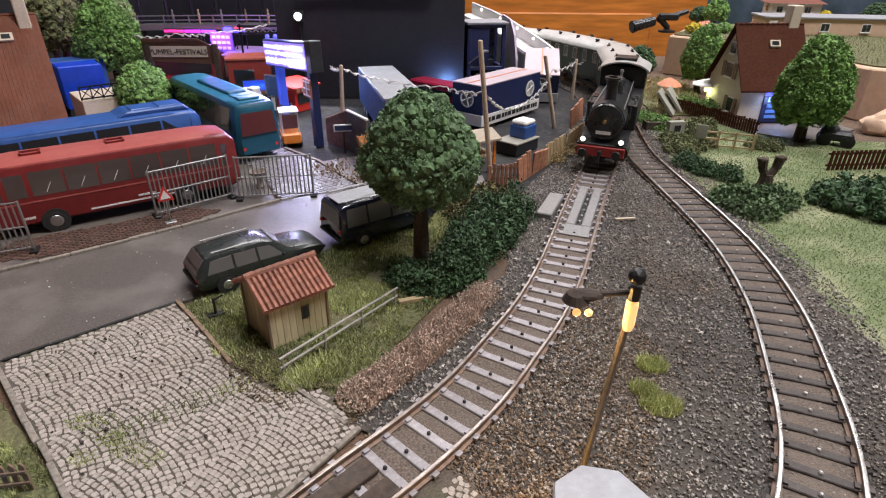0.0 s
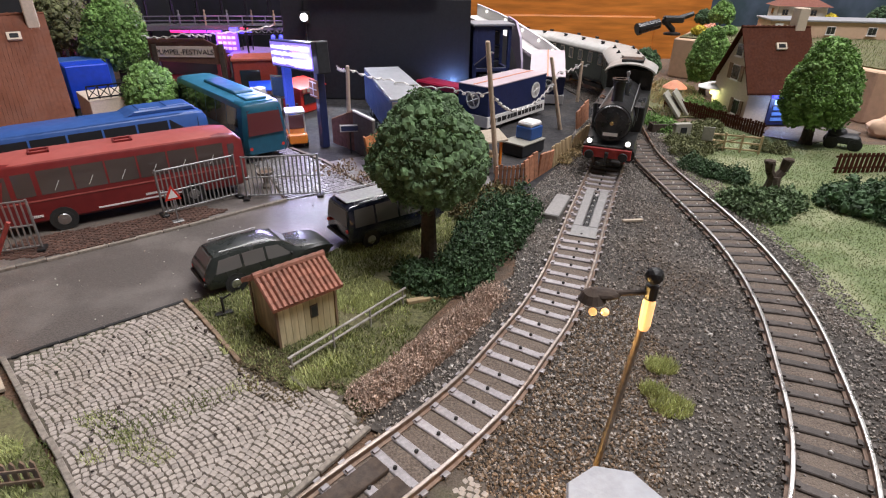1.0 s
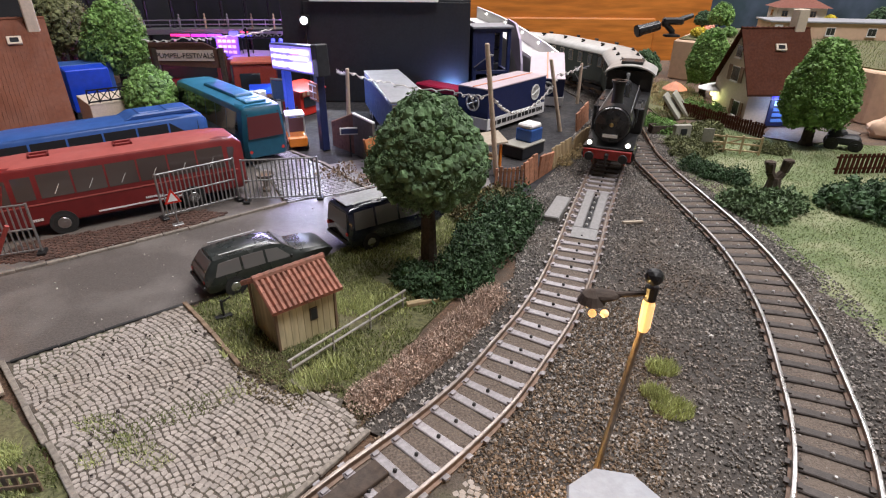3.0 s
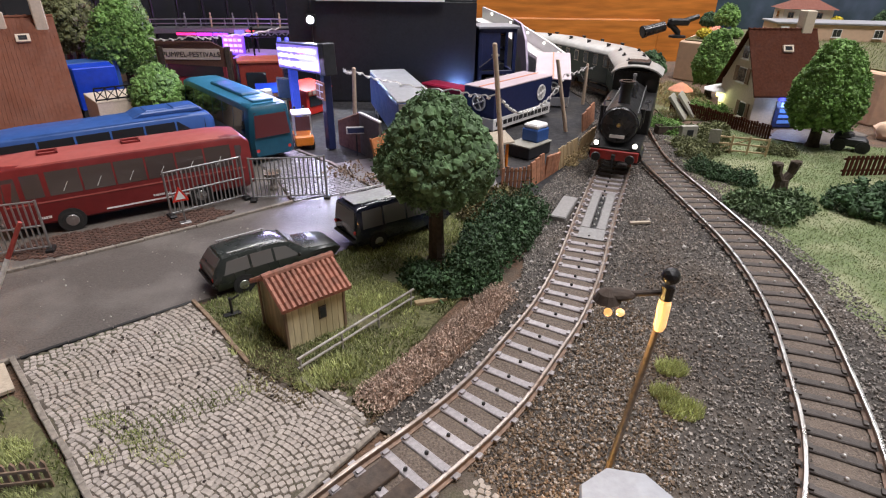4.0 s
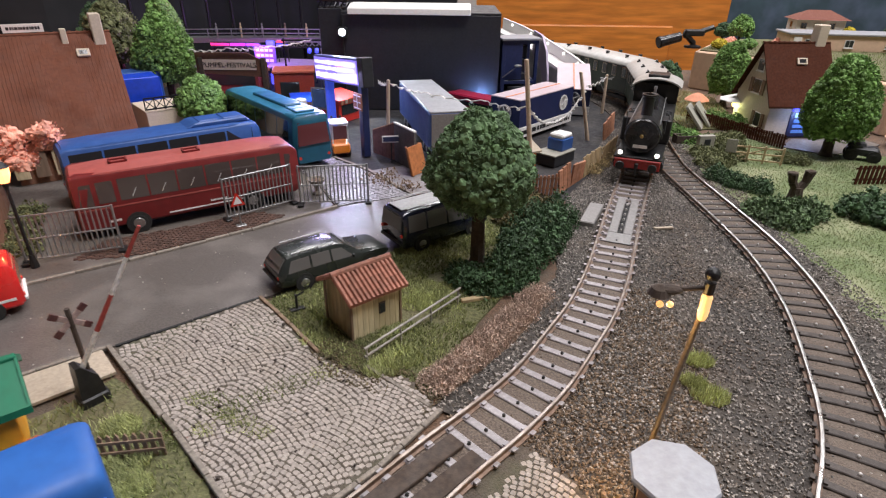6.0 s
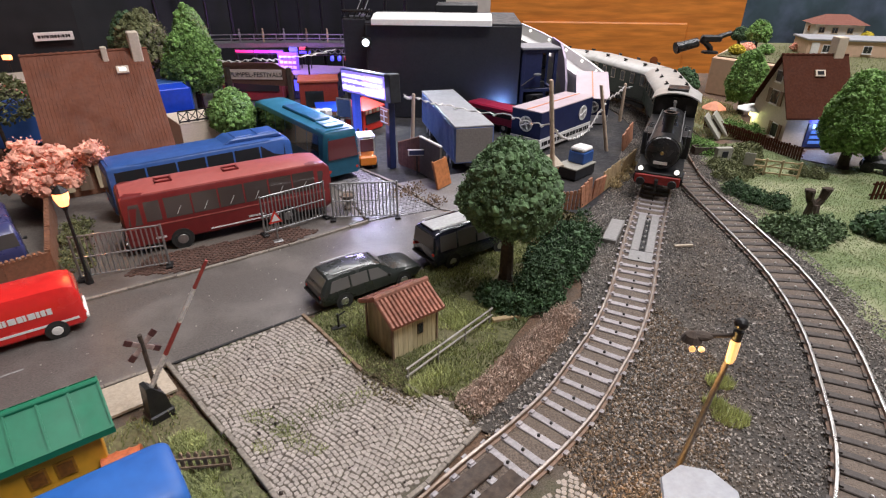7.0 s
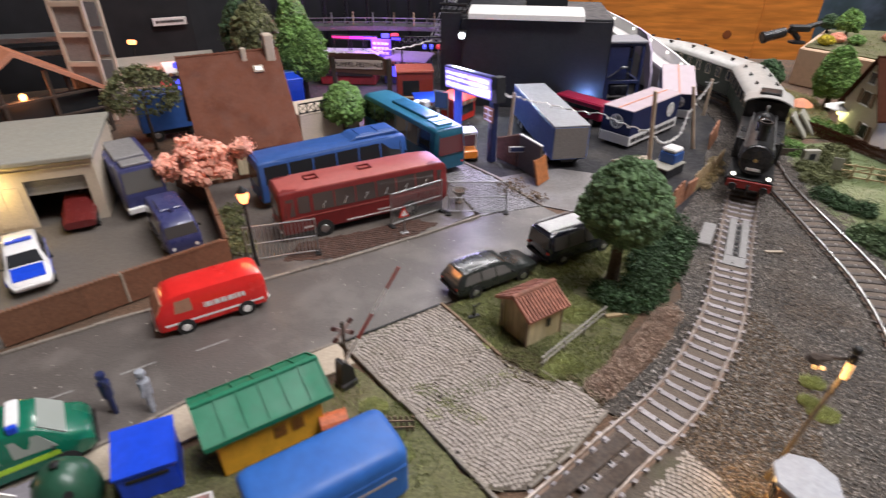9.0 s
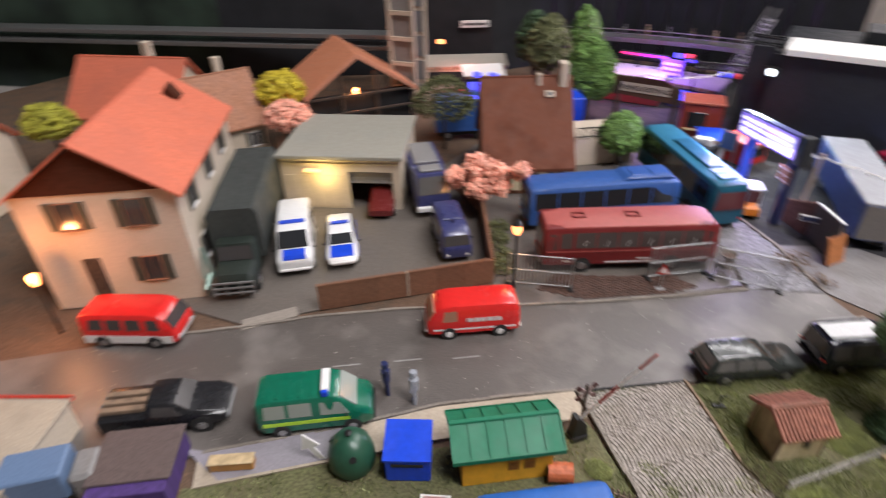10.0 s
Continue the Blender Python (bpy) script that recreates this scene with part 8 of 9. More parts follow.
FH = thing("flat_house", 402, 645, -8, "long low beige house with a flat grey roof", "house", z=39)
bm = B()
box(bm, -60, 90, -20, 20, 0, 16, .3)
part("wall", bm, PLASTER, FH)
bm = B()
box(bm, -62, 92, -22, 22, 16, 18, .4)
part("roof", bm, CONT_TOP, FH)
for x in (-40, 0, 40):
    house_window(FH, x, -20, 4, 9, 8, "-y", None, WHITE, GLASS)
bm = B()
box(bm, -56, -48, -20.8, -20, 2, 14, .1)
part("porch", bm, WHITE, FH)
OB = thing("apartment_house", 575, 655, -12, "pale apartment house with orange balconies", "house", z=39)
bm = B()
box(bm, -24, 24, -18, 18, 0, 46, .3)
part("wall", bm, CREAM, OB)
for z in (6, 18, 30):
    house_window(OB, -8, -18, z, 9, 8, "-y", None, WHITE, GLASS)
    bm = B()
    box(bm, 4, 20, -22, -18, z - 2, z + 4, .2)
    part("balcony", bm, ORANGE, OB)
# black jointed spotlight on the hill corner
TS = thing("desk_projector", 240, 642, 0, "black jointed spotlight standing on the hill corner", "projector", z=39)
bm = B()
lathe(bm, [(9, 0), (8.6, 2), (3, 3), (2.4, 7)], n=18)
part("foot", bm, BLACK_MATT, TS)
bm = B()
cyl(bm, (0, 0, 5), (-9, 0, 13), 3.0, 3.0, n=10)
ball(bm, (-9, 0, 13.5), 4.4, sub=2)
box(bm, -12, 10, -4, 4, 12, 19, 1.6)
part("joint", bm, BLACK_MATT, TS)
bm = B()
cyl(bm, (-38, -6, 6), (-16, 0, 11), 5.6, 5.2, n=18)
cyl(bm, (-40, -6.5, 5.5), (-37, -5.7, 6.3), 6.4, 6.2, n=18)
tb = part("tube", bm, BLACK_GLOSS, TS, smooth=True)
bm = B()
cyl(bm, (-40.4, -6.6, 5.4), (-39.9, -6.5, 5.5), 5.2, n=16)
part("lens", bm, GLASS, tb)
bm = B()
cyl(bm, (4, 0, 16), (20, 3, 21), 3.2, 2.6, n=10)
part("arm", bm, BLACK_MATT, TS)
# shed with a small fire by the curve
SD = thing("open_shed", 172, 566, -10, "small brown shed with grey roof and glowing fire", "shed")
for a in ((-20, -18.5, -10, 10), (18.5, 20, -10, 10), (-18.5, 18.5, 8.5, 10), (4, 18.5, -10, -8.5)):
    bm = B()
    box(bm, *a, 0, 17, .2)
    part("wall", bm, WOOD, SD)
bm = B()
slab(bm, [(-14, 16.4), (-14, 17.6), (13, 20.6), (13, 19.2)], "x", -23, 23)
part("roof", bm, mat("lit_grey_roof", (.5, .48, .47), .6, vary=.15), SD)
bm = B()
lathe(bm, [(2.6, 0), (2.2, 4), (1.2, 9), (.2, 13)], (-4, -11, 0), n=10)
part("fire", bm, GLOW_ORANGE, SD, "glowing orange flame")
lamp("fire_light", "POINT", 168, 548, 8, .05, (1.0, .4, .1), 3)
for k in range(5):
    lg = thing("log", 152 - k * 6, 566 + k * 3, 20 + k * 30, "pale cut log lying by the shed", "log", group="logs by the shed")
    bm = B()
    cyl(bm, (-6, 0, 1.6), (6, 0, 1.6), 1.6, 1.5, n=8)
    part("trunk", bm, WOOD_LT, lg)

# ---- backdrops ----
PINEC = thing("pine_cupboard", 330, 1490, 0, "varnished orange pine cupboard with a raised knotty panel beyond the layout", "cupboard", z=-900)
bm = B()
box(bm, -310, 310, -10, 10, 0, 1400)
part("front", bm, PINE, PINEC)
bm = B()
box(bm, -230, 180, -18, -10.5, 480, 890, 4)
pp = part("panel_board", bm, PINE, PINEC)
KNOT = mat("pine_knot", (.22, .06, .015), .4, vary=.3, scale=60)
for x, z, r in ((-40, 760, 16), (110, 800, 10), (-150, 830, 9)):
    bm = B()
    cyl(bm, (x, -19.2, z), (x, -18, z), r, n=18)
    part("knot", bm, KNOT, pp)
PAINT_R = mat("painted_mountains", (.035, .06, .075), .9, vary=.6, scale=9, bump=0, spots=(.1, .13, .2), spot_scale=12, spot_amount=.7)
bm = B()
box(bm, 640, 2400, 1480, 1500, -880, 700)
tagged(part("backdrop_mountains", bm, PAINT_R), "dark blue painted mountain backdrop", "backdrop", kind="structure")
bl = [(-1400, 60), (-700, 380), (-434, 572), (-390, 640), (-330, 712), (-60, 735)]
for k, (a, b) in enumerate(zip(bl, bl[1:])):
    L, rot = math.hypot(b[0] - a[0], b[1] - a[1]), math.degrees(math.atan2(b[1] - a[1], b[0] - a[0]))
    bm = B()
    box(bm, 0, L, 0, 8, -22, 420)
    tagged(part("backdrop_%d" % (k + 1), bm, mat("painted_forest", (.03, .05, .035), .9, vary=.7, scale=14, bump=0, spots=(.07, .095, .1), spot_scale=8) if k == 0 else WALL_NIGHT, m=at(a[0], a[1], 0, rot)), "dark painted forest backdrop" if k == 0 else "black wall behind the fairground", "backdrop", kind="structure")
SG2 = thing("wall_label", -450, 555, 35, "small white label on the black wall", "sign", z=54)
bm = B()
box(bm, -17, 17, -1, 1, 0, 8, .2)
pl = part("plate", bm, WHITE, SG2)
bars(pl, -14, 14, 2.6, 5.4, -1.1, BLACK_MATT, 77, gaps=12)
SHF = thing("wall_shelf", -700, 372, 24.6, "grey shelf track along the painted backdrop", "shelf")
for z in (46, 58):
    bm = B()
    box(bm, -560, 240, -26, -2, z, z + 5, .5)
    part("ledge", bm, STEEL_GREY, SHF)

# ---- fences, walls, signs and street furniture ----
def run(a, b):
    return math.hypot(b[0] - a[0], b[1] - a[1]), math.degrees(math.atan2(b[1] - a[1], b[0] - a[0]))


def site_fence(a, b, h=22, bars_n=17, label="grey metal site fence panel on the pavement"):
    L, rot = run(a, b)
    t = thing("site_fence", a[0], a[1], rot, label, "fence", group="site fences")
    for x in (0, L):
        bm = B()
        cyl(bm, (x, 0, 0), (x, 0, h + .6), .55, n=8)
        part("post", bm, STEEL_GREY, t)
        bm = B()
        box(bm, x - 1.6, x + 1.6, -3, 3, 0, 1.4, .3)
        part("foot", bm, BLACK_MATT, t)
    for z in (2, h * .52, h):
        bm = B()
        cyl(bm, (0, 0, z), (L, 0, z), .42, n=6)
        part("rail", bm, STEEL_GREY, t)
    for k in range(bars_n):
        bm = B()
        x = L * (k + 1) / (bars_n + 1)
        box(bm, x - .3, x + .3, -.2, .2, 2, h)
        part("bar", bm, STEEL_GREY, t)
    return t


site_fence((-204, 188), (-170, 203))
site_fence((-135, 238), (-108, 263))
site_fence((-103, 260), (-67, 266))
SG = thing("warning_sign", -126, 232, 35, "triangular red and white road works sign on a leg", "road sign")
bm = B()
slab(bm, [(-3.6, 11), (3.6, 11), (0, 18)], "y", -.3, .3)
p = part("sign_plate", bm, RED, SG, "red rim")
bm = B()
slab(bm, [(-2.2, 12), (2.2, 12), (0, 16.2)], "y", .3, .5)
part("sign_face", bm, WHITE, p, "white face")
bm = B()
slab(bm, [(-2.2, 12), (2.2, 12), (0, 16.2)], "y", -.5, -.3)
part("sign_face", bm, WHITE, p, "white face")
bm = B()
cyl(bm, (0, 0, 0), (0, 0, 11.4), .4, n=6)
box(bm, -2.4, 2.4, -1.6, 1.6, 0, .8, .2)
part("leg", bm, STEEL_GREY, SG)
PL = thing("planter", -98, 277, 0, "grey stone flower bowl on a foot", "planter")
bm = B()
lathe(bm, [(2.6, 0), (2.8, 1.2), (1.3, 2.4), (1.3, 5), (4.4, 8), (5.2, 9.4), (4.4, 9.4), (3.4, 8.2)], n=14)
part("bowl", bm, KERB, PL)
bm = B()
lathe(bm, [(3.3, 8.0), (3.4, 8.6), (.5, 9.0)], n=12)
part("soil", bm, DIRT, PL)

# the brown yard wall with a toothed cap
YW = thing("yard_wall", 0, 0, 0, "brown board wall with a toothed cap round the police yard", "wall", kind="structure")
pts = [(-283, 109), (-248, 147), (-213, 185), (-230, 209), (-262, 254), (-296, 275)]
for a, b in zip(pts, pts[1:]):
    L, rot = run(a, b)
    n = max(1, round(L / 17))
    for k in range(n):
        bm = B()
        box(bm, k * L / n + .02, (k + 1) * L / n - .02, -.9, .9, -.3, 16, .08)
        part("wall_panel", bm, BRICK_BROWN, YW, m=at(a[0], a[1], 0, rot))
    bm = B()
    for k in range(int(L / 2)):
        box(bm, k * 2, k * 2 + 1.2, -1.1, 1.1, 16, 17.2)
    box(bm, 0, L, -1.0, 1.0, 15.9, 16.3)
    part("cap", bm, BRICK_BROWN, YW, m=at(a[0], a[1], 0, rot))
bm = B()
box(bm, -.6, .6, -1.4, 1.4, 0, 17, .2)
part("post", bm, PAVE, YW, "pale wall post", m=at(-248, 147, 0, 45))

# level crossing: signal with crossed boards and a broken barrier
LC = thing("level_crossing_barrier", -126, 107, 52, "black crossing drive with red and white crossed boards and raised barrier", "crossing barrier")
bm = B()
box(bm, -4, 4, -3, 3, -.5, 3, .5)
slab(bm, [(-3.4, 3), (3.4, 3), (2.6, 9), (-1.2, 14), (-2.6, 14)], "y", -2.4, 2.4)
part("drive_box", bm, BLACK_MATT, LC)
bm = B()
cyl(bm, (1, 0, 3), (1, 0, 32), .7, n=8)
part("post", bm, WOOD_DK, LC)
for s in (-1, 1):
    bm = B()
    box(bm, -5.6, 5.6, -.35, .35, -.75, .75, .1)
    cr = part("crossed_board", bm, mat("dirty_white_board", (.28, .2, .18), .7, vary=.25), LC, "white board with red ends", m=pose(.001, 0, .028, 0, s * 38, 0))
    for e in (-1, 1):
        bm = B()
        box(bm, min(e * 3.6, e * 5.7), max(e * 3.6, e * 5.7), -.45, .45, -.85, .85)
        part("red_end", bm, mat("dull_red", (0.07, 0.022, 0.02), .6, vary=.25), cr)
GREY_WHITE = mat("dirty_white_arm", (.7, .66, .62), .7, vary=.25)
DULL_RED = mat("barrier_red", (0.34, 0.05, 0.04), .6, vary=.2)
bm = B()
E0, E1 = Vector((-1, 0, 11)), Vector((20.6, -11.8, 54))
for k, (u0, u1) in enumerate(((0, .3), (.3, .55), (.55, .8), (.8, 1))):
    bm = B()
    cyl(bm, E0.lerp(E1, u0), E0.lerp(E1, u1), .8 - .3 * u0, .8 - .3 * u1, n=8)
    part("barrier_arm", bm, (GREY_WHITE, DULL_RED)[k % 2], LC, "faded red length" if k % 2 else "faded white length")
# little slatted fence beside the crossing
PF = thing("picket_fence", -112, 84, 10, "small weathered picket fence by the crossing", "fence")
for z in (2.2, 5.6):
    bm = B()
    box(bm, 0, 18, -.4, 0, z, z + .8)
    part("rail", bm, WOOD, PF)
for k in range(9):
    bm = B()
    slab(bm, [(k * 2.1, 0), (k * 2.1 + 1.1, 0), (k * 2.1 + 1.1, 7.6), (k * 2.1 + .55, 8.6), (k * 2.1, 7.6)], "y", 0, .5)
    part("picket", bm, WOOD, PF)

# railing by the gatekeeper's hut
RAIL_GREY = mat("pale_grey_rail", (.3, .28, .25), .6, vary=.3, scale=500, bump=.2)
RL = thing("handrail", -46.5, 127, 52, "thin pale grey two-bar handrail behind the gatekeeper's hut", "railing")
for x in (0, 16, 32, 48):
    bm = B()
    cyl(bm, (x, 0, -.3), (x, 0, 6.8), .38, n=6)
    part("post", bm, RAIL_GREY, RL)
for z in (3.6, 6.8):
    bm = B()
    cyl(bm, (-1, 0, z), (49.5, 0, z), .42, n=8)
    part("rail", bm, RAIL_GREY, RL)
PK = thing("timber_plank", -10, 168, 20, "short pale timber plank lying in the grass", "plank")
bm = B()
box(bm, -6, 6, -1.1, 1.1, 0, 1.6, .2)
part("board", bm, WOOD_LT, PK)
PK = thing("timber_plank", 86, 238.5, 8, "thin pale strip lying on the ballast", "plank")
bm = B()
box(bm, -5, 5, -.8, .8, .6, 1.6, .1)
part("board", bm, PAVE, PK)
PMP = thing("hand_pump", -78, 158, 30, "small dark standpipe in the grass by the cobbles", "pump")
bm = B()
cyl(bm, (0, 0, 0), (0, 0, 7), .5, n=6)
cyl(bm, (0, 0, 6), (3.2, 0, 7.4), .35, n=6)
box(bm, -3, 3, -1, 1, 0, .9, .2)
part("pipe", bm, BLACK_MATT, PMP)

# track equipment: point motor covers
for k, (x, y, rot, l, w, h) in enumerate([(53, 253, 67, 28, 7.5, 2.8)]):
    c = thing("relay_cover", x, y, rot, "flat grey plastic cover plate beside the rail", "track equipment")
    bm = B()
    box(bm, -l / 2, l / 2, -w / 2, w / 2, 0, h, .5)
    part("cover", bm, GREYBOX, c)
UC = thing("uncoupler", 69, 249, 70, "grey uncoupling ramp between the rails", "track equipment", z=1.3)
for s in (-1, 1):
    bm = B()
    box(bm, -24, 24, min(s * 1.4, s * 5.6), max(s * 1.4, s * 5.6), 0, 2.2, .4)
    part("side_beam", bm, GREYBOX, UC)
bm = B()
slab(bm, [(-31, 0), (-24.2, 2.0), (-24.2, 0)], "y", -5.6, 5.6)
part("ramp", bm, GREYBOX, UC)
bm = B()
box(bm, -24, 20, -1.3, 1.3, 0, .6, .1)
part("slot_plate", bm, BLACK_MATT, UC)
for k in range(6):
    bm = B()
    lathe(bm, [(.6, .6), (.6, 1.4), (.3, 1.7)], (-18 + k * 7, 0, 0), n=6)
    part("stud", bm, STUD, UC)
XP = thing("crossing_planks", -29, 75, 46, "dark planks between the rails at the crossing", "crossing")
for s in (-1, 1):
    bm = B()
    box(bm, -26, 22, min(s * 1.3, s * 6.8), max(s * 1.3, s * 6.8), 1.2, 2.6, .2)
    part("plank", bm, WOOD_DK, XP)

# yellow street lamp at the kiosk
YL = thing("street_lamp", 30, 84, 0, "old brown street lamp with a curved arm and lit yellow bulbs", "street lamp")
bm = B()
cyl(bm, (0, 0, 0), (0, 0, 4), 1.5, 1.1, n=10)
cyl(bm, (0, 0, 4), (1.15, -7.0, 55), .75, .62, n=10)
part("post", bm, mat("lamp_post_brown", (.2, .165, .13), .5, vary=.25), YL)
bm = B()
lathe(bm, [(.7, 54.8), (1.0, 55.8), (1.05, 60.2), (.8, 61.0)], (1.2, -7.6, 0), n=12)
part("lit_sleeve", bm, GLOW_WARM, YL, "glowing yellow sleeve")
bm = B()
cyl(bm, (1.2, -7.6, 60.9), (1.2, -7.6, 63.4), 1.0, 1.1, n=10)
ball(bm, (1.2, -7.6, 65.2), 1.5, sub=2)
part("finial", bm, BLACK_MATT, YL)
bm = B()
cyl(bm, (1, -7.6, 62.2), (-5, -7.0, 61.4), .5, n=8)
lathe(bm, [(.4, 62.4), (1.6, 61.6), (2.3, 60.2), (2.0, 60.0)], (-8, -7, 0), n=14)
ball(bm, (-6.5, -7, 61.3), 1.6, 2.0, 1, .6, sub=2)
hd = part("lamp_arm", bm, WOOD_DK, YL)
for q in (-8.0, -6.0):
    bm = B()
    ball(bm, (q, -8.4, 58.7), .7, sub=2)
    part("bulb", bm, GLOW_WARM, hd, "glowing warm bulb")
KI = thing("kiosk", 30, 68.5, 12, "octagonal kiosk with grey felt roof and warm lit windows", "kiosk")
bm = B()
lathe(bm, [(7.6, 0), (7.6, 19)], n=8)
body = part("wall", bm, mat("kiosk_boards", (.26, .14, .075), .65, vary=.3, scale=300, bump=.3, stretch=(1, 1, .15)), KI)
for k in (3, 4):
    q = (k + .5) * math.pi / 4
    bm = B()
    box(bm, -.3, .3, -1.9, 1.9, 8, 14.5, .5)
    part("window", bm, GLOW_WARM if k == 4 else GLASS, body, "warm lit window" if k == 4 else "dark window", m=pose(7.1 * U * math.cos(q), 7.1 * U * math.sin(q), 0, 0, 0, math.degrees(q)))
bm = B()
lathe(bm, [(9.6, 19), (9.8, 20), (9.4, 20.6), (1.0, 21.2)], n=8)
part("roof", bm, mat("blue_grey_roof", (.33, .345, .385), .55, vary=.1, scale=500, bump=.2, spots=(.26, .27, .29), spot_scale=60), KI, "pale blue-grey flat roof")

# gas lamp by the coaches
GL = thing("street_lamp", -199, 186, 0, "black gas street lamp with a glowing orange lantern", "street lamp")
bm = B()
cyl(bm, (0, 0, 0), (0, 0, 6), 1.7, 1.1, n=10)
cyl(bm, (0, 0, 6), (0, 0, 38), .8, .65, n=10)
cyl(bm, (0, 0, 36), (0, 0, 38.4), .7, 1.6, n=10)
part("post", bm, BLACK_MATT, GL)
bm = B()
lathe(bm, [(1.7, 38.4), (2.9, 41.6), (3.0, 44.5)], n=8)
part("lantern", bm, GLOW_ORANGE, GL, "glowing orange lantern")
bm = B()
lathe(bm, [(3.3, 44.6), (1.6, 46.6), (.3, 47.8)], n=8)
part("cap", bm, BLACK_MATT, GL)
lamp("gas_light", "POINT", -199, 186, 41, 0.09, (1.0, .4, .12), 3)
lamp("kiosk_light", "POINT", 20, 77, 10, 0.006, (1.0, .55, .15), 2)
lamp("bulb_light", "POINT", 22, 77, 56, 0.012, (1.0, .6, .2), 1.5)

# huts, bin, wagon body and bottle bank beside the road
TH = thing("tool_shed", -148, 79, 41, "ochre yellow shed with a ribbed green roof", "shed")
TH.scale = (.92, .96, 1.15)
SHED_SLATS = mat("brown_shutter_slats", (0.22, 0.08, 0.012), .6, vary=.3)
bm = B()
box(bm, -20, 20, -11, 11, 0, 16, .3)
body = part("wall", bm, YELLOW, TH)
for x in (0, 7):
    bm = B()
    box(bm, x, x + 5.2, -11.3, -10.8, 6.5, 11.5, .1)
    fr = part("window", bm, mat("shed_shutter", (0.4, 0.17, 0.015), .5, vary=.2), body)
    bm = B()
    box(bm, x + .7, x + 4.5, -11.5, -11.2, 7.1, 10.9)
    part("pane", bm, SHED_SLATS, fr)
bm = B()
slab(bm, [(-11, 16), (11, 16), (0, 21)], "x", -21.8, 21.8)
part("gable", bm, YELLOW, TH)
for s in (-1, 1):
    for k in range(6):
        bm = B()
        x0, x1 = -24 + k * 8, -24 + (k + 1) * 8
        slab(bm, [(s * 13.4, 15.2), (s * 13.4, 16.4), (s * .1, 23.2), (s * .1, 21.8)], "x", x0 + .25, x1 - .25)
        part("roof_panel", bm, GREEN_ROOF, TH)
    bm = B()
    for k in range(7):
        slab(bm, [(s * 13.5, 15.2), (s * 13.5, 16.9), (s * .1, 23.7), (s * .1, 21.8)], "x", -24.3 + k * 8, -23.7 + k * 8)
    slab(bm, [(s * 13.6, 15.0), (s * 13.6, 16.8), (s * 12.8, 17.2), (s * 12.8, 15.2)], "x", -24.2, 24.2)
    part("roof_ribs", bm, GREEN_ROOF, TH)
bm = B()
box(bm, -24.2, 24.2, -1, 1, 22.6, 23.8, .3)
part("ridge", bm, GREEN_ROOF, TH)

BW = thing("wagon_body", -117, 55, 41, "bright blue barrel-roofed wagon body with pale writing standing on the verge", "wagon body")
BW.scale = (.74, .88, .88)
rings = []
for x, k in ((-33, .7), (-32.4, .84), (-30.8, .94), (-28, 1), (28, 1), (30.8, .94), (32.4, .84), (33, .7)):
    rr = []
    for i in range(19):
        q = math.radians(180 * i / 18)
        cx, sx = math.cos(q), math.sin(q)
        rr.append((x, -13.2 * (1 - (1 - k) * .5) * math.copysign(abs(cx) ** .5, cx), 17.5 + (8.4 - 6 * (1 - k)) * abs(sx) ** .62))
    w = 13.2 * (1 - (1 - k) * .5)
    rings.append([(x, -w, 1.5), *rr, (x, w, 1.5)])
bm = B()
loft(bm, rings)
wb = part("body", bm, BLUE_WAG, BW, smooth=True)
for x0, x1 in ((-12, 0), (3, 6), (8, 26)):
    bm = B()
    box(bm, x0, x1, -13.4, -13.0, 12.2, 13.2)
    part("lettering", bm, PAVE, wb, "worn pale writing as plain bars")
bm = B()
box(bm, -26, -18, -13.5, -13.0, 6, 12, .2)
part("window", bm, GLASS, wb)
bm = B()
box(bm, -31, 31, -11.5, 11.5, 0, 1.6, .3)
part("underframe", bm, BLACK_MATT, BW)
for s in (-1, 1):
    bm = B()
    box(bm, -31.5, 31.5, min(s * 12.8, s * 13.5), max(s * 12.8, s * 13.5), 16.6, 17.4, .1)
    part("gutter", bm, BLUE_WAG, BW)
BR = thing("barrel", -124, 84, 30, "rusty orange barrel lying beside the shed", "barrel")
bm = B()
cyl(bm, (-5, 0, 4), (5, 0, 4), 4, n=16)
for x in (-5, -1.7, 1.7, 4.4):
    cyl(bm, (x, 0, 4), (x + .6, 0, 4), 4.25, n=16)
part("drum", bm, mat("rusty_orange", (.5, .13, .05), .5, vary=.25), BR)
BN = thing("paper_bin", -179, 56, 32, "bright blue paper collection container with a slanted lid", "container")
BN.scale = (.92, .92, .92)
bm = B()
slab(bm, [(-9, 0), (9, 0), (9, 18), (-9, 14)], "x", -10, 10)
bmesh.ops.bevel(bm, geom=bm.edges[:], offset=.7, segments=2, affect="EDGES")
b = part("bin", bm, BLUE, BN, smooth=True)
bm = B()
box(bm, -7, 7, -9.5, -8.8, 10.6, 12.2, .2)
part("slot", bm, BLACK_MATT, b)
bm = B()
slab(bm, [(-9.6, 14.2), (9.4, 18.4), (9.4, 19.4), (-9.6, 15.2)], "x", -10.5, 10.5)
part("lid", bm, BLUE, BN)
GB = thing("bottle_bank", -199, 43, 0, "dark green igloo-shaped bottle bank with round openings", "container")
bm = B()
lathe(bm, [(8, 0), (9.6, 3), (9.8, 8), (8.6, 13), (5.8, 16.8), (2.0, 18.6)], n=24)
g = part("shell", bm, GREEN_DK, GB, smooth=True)
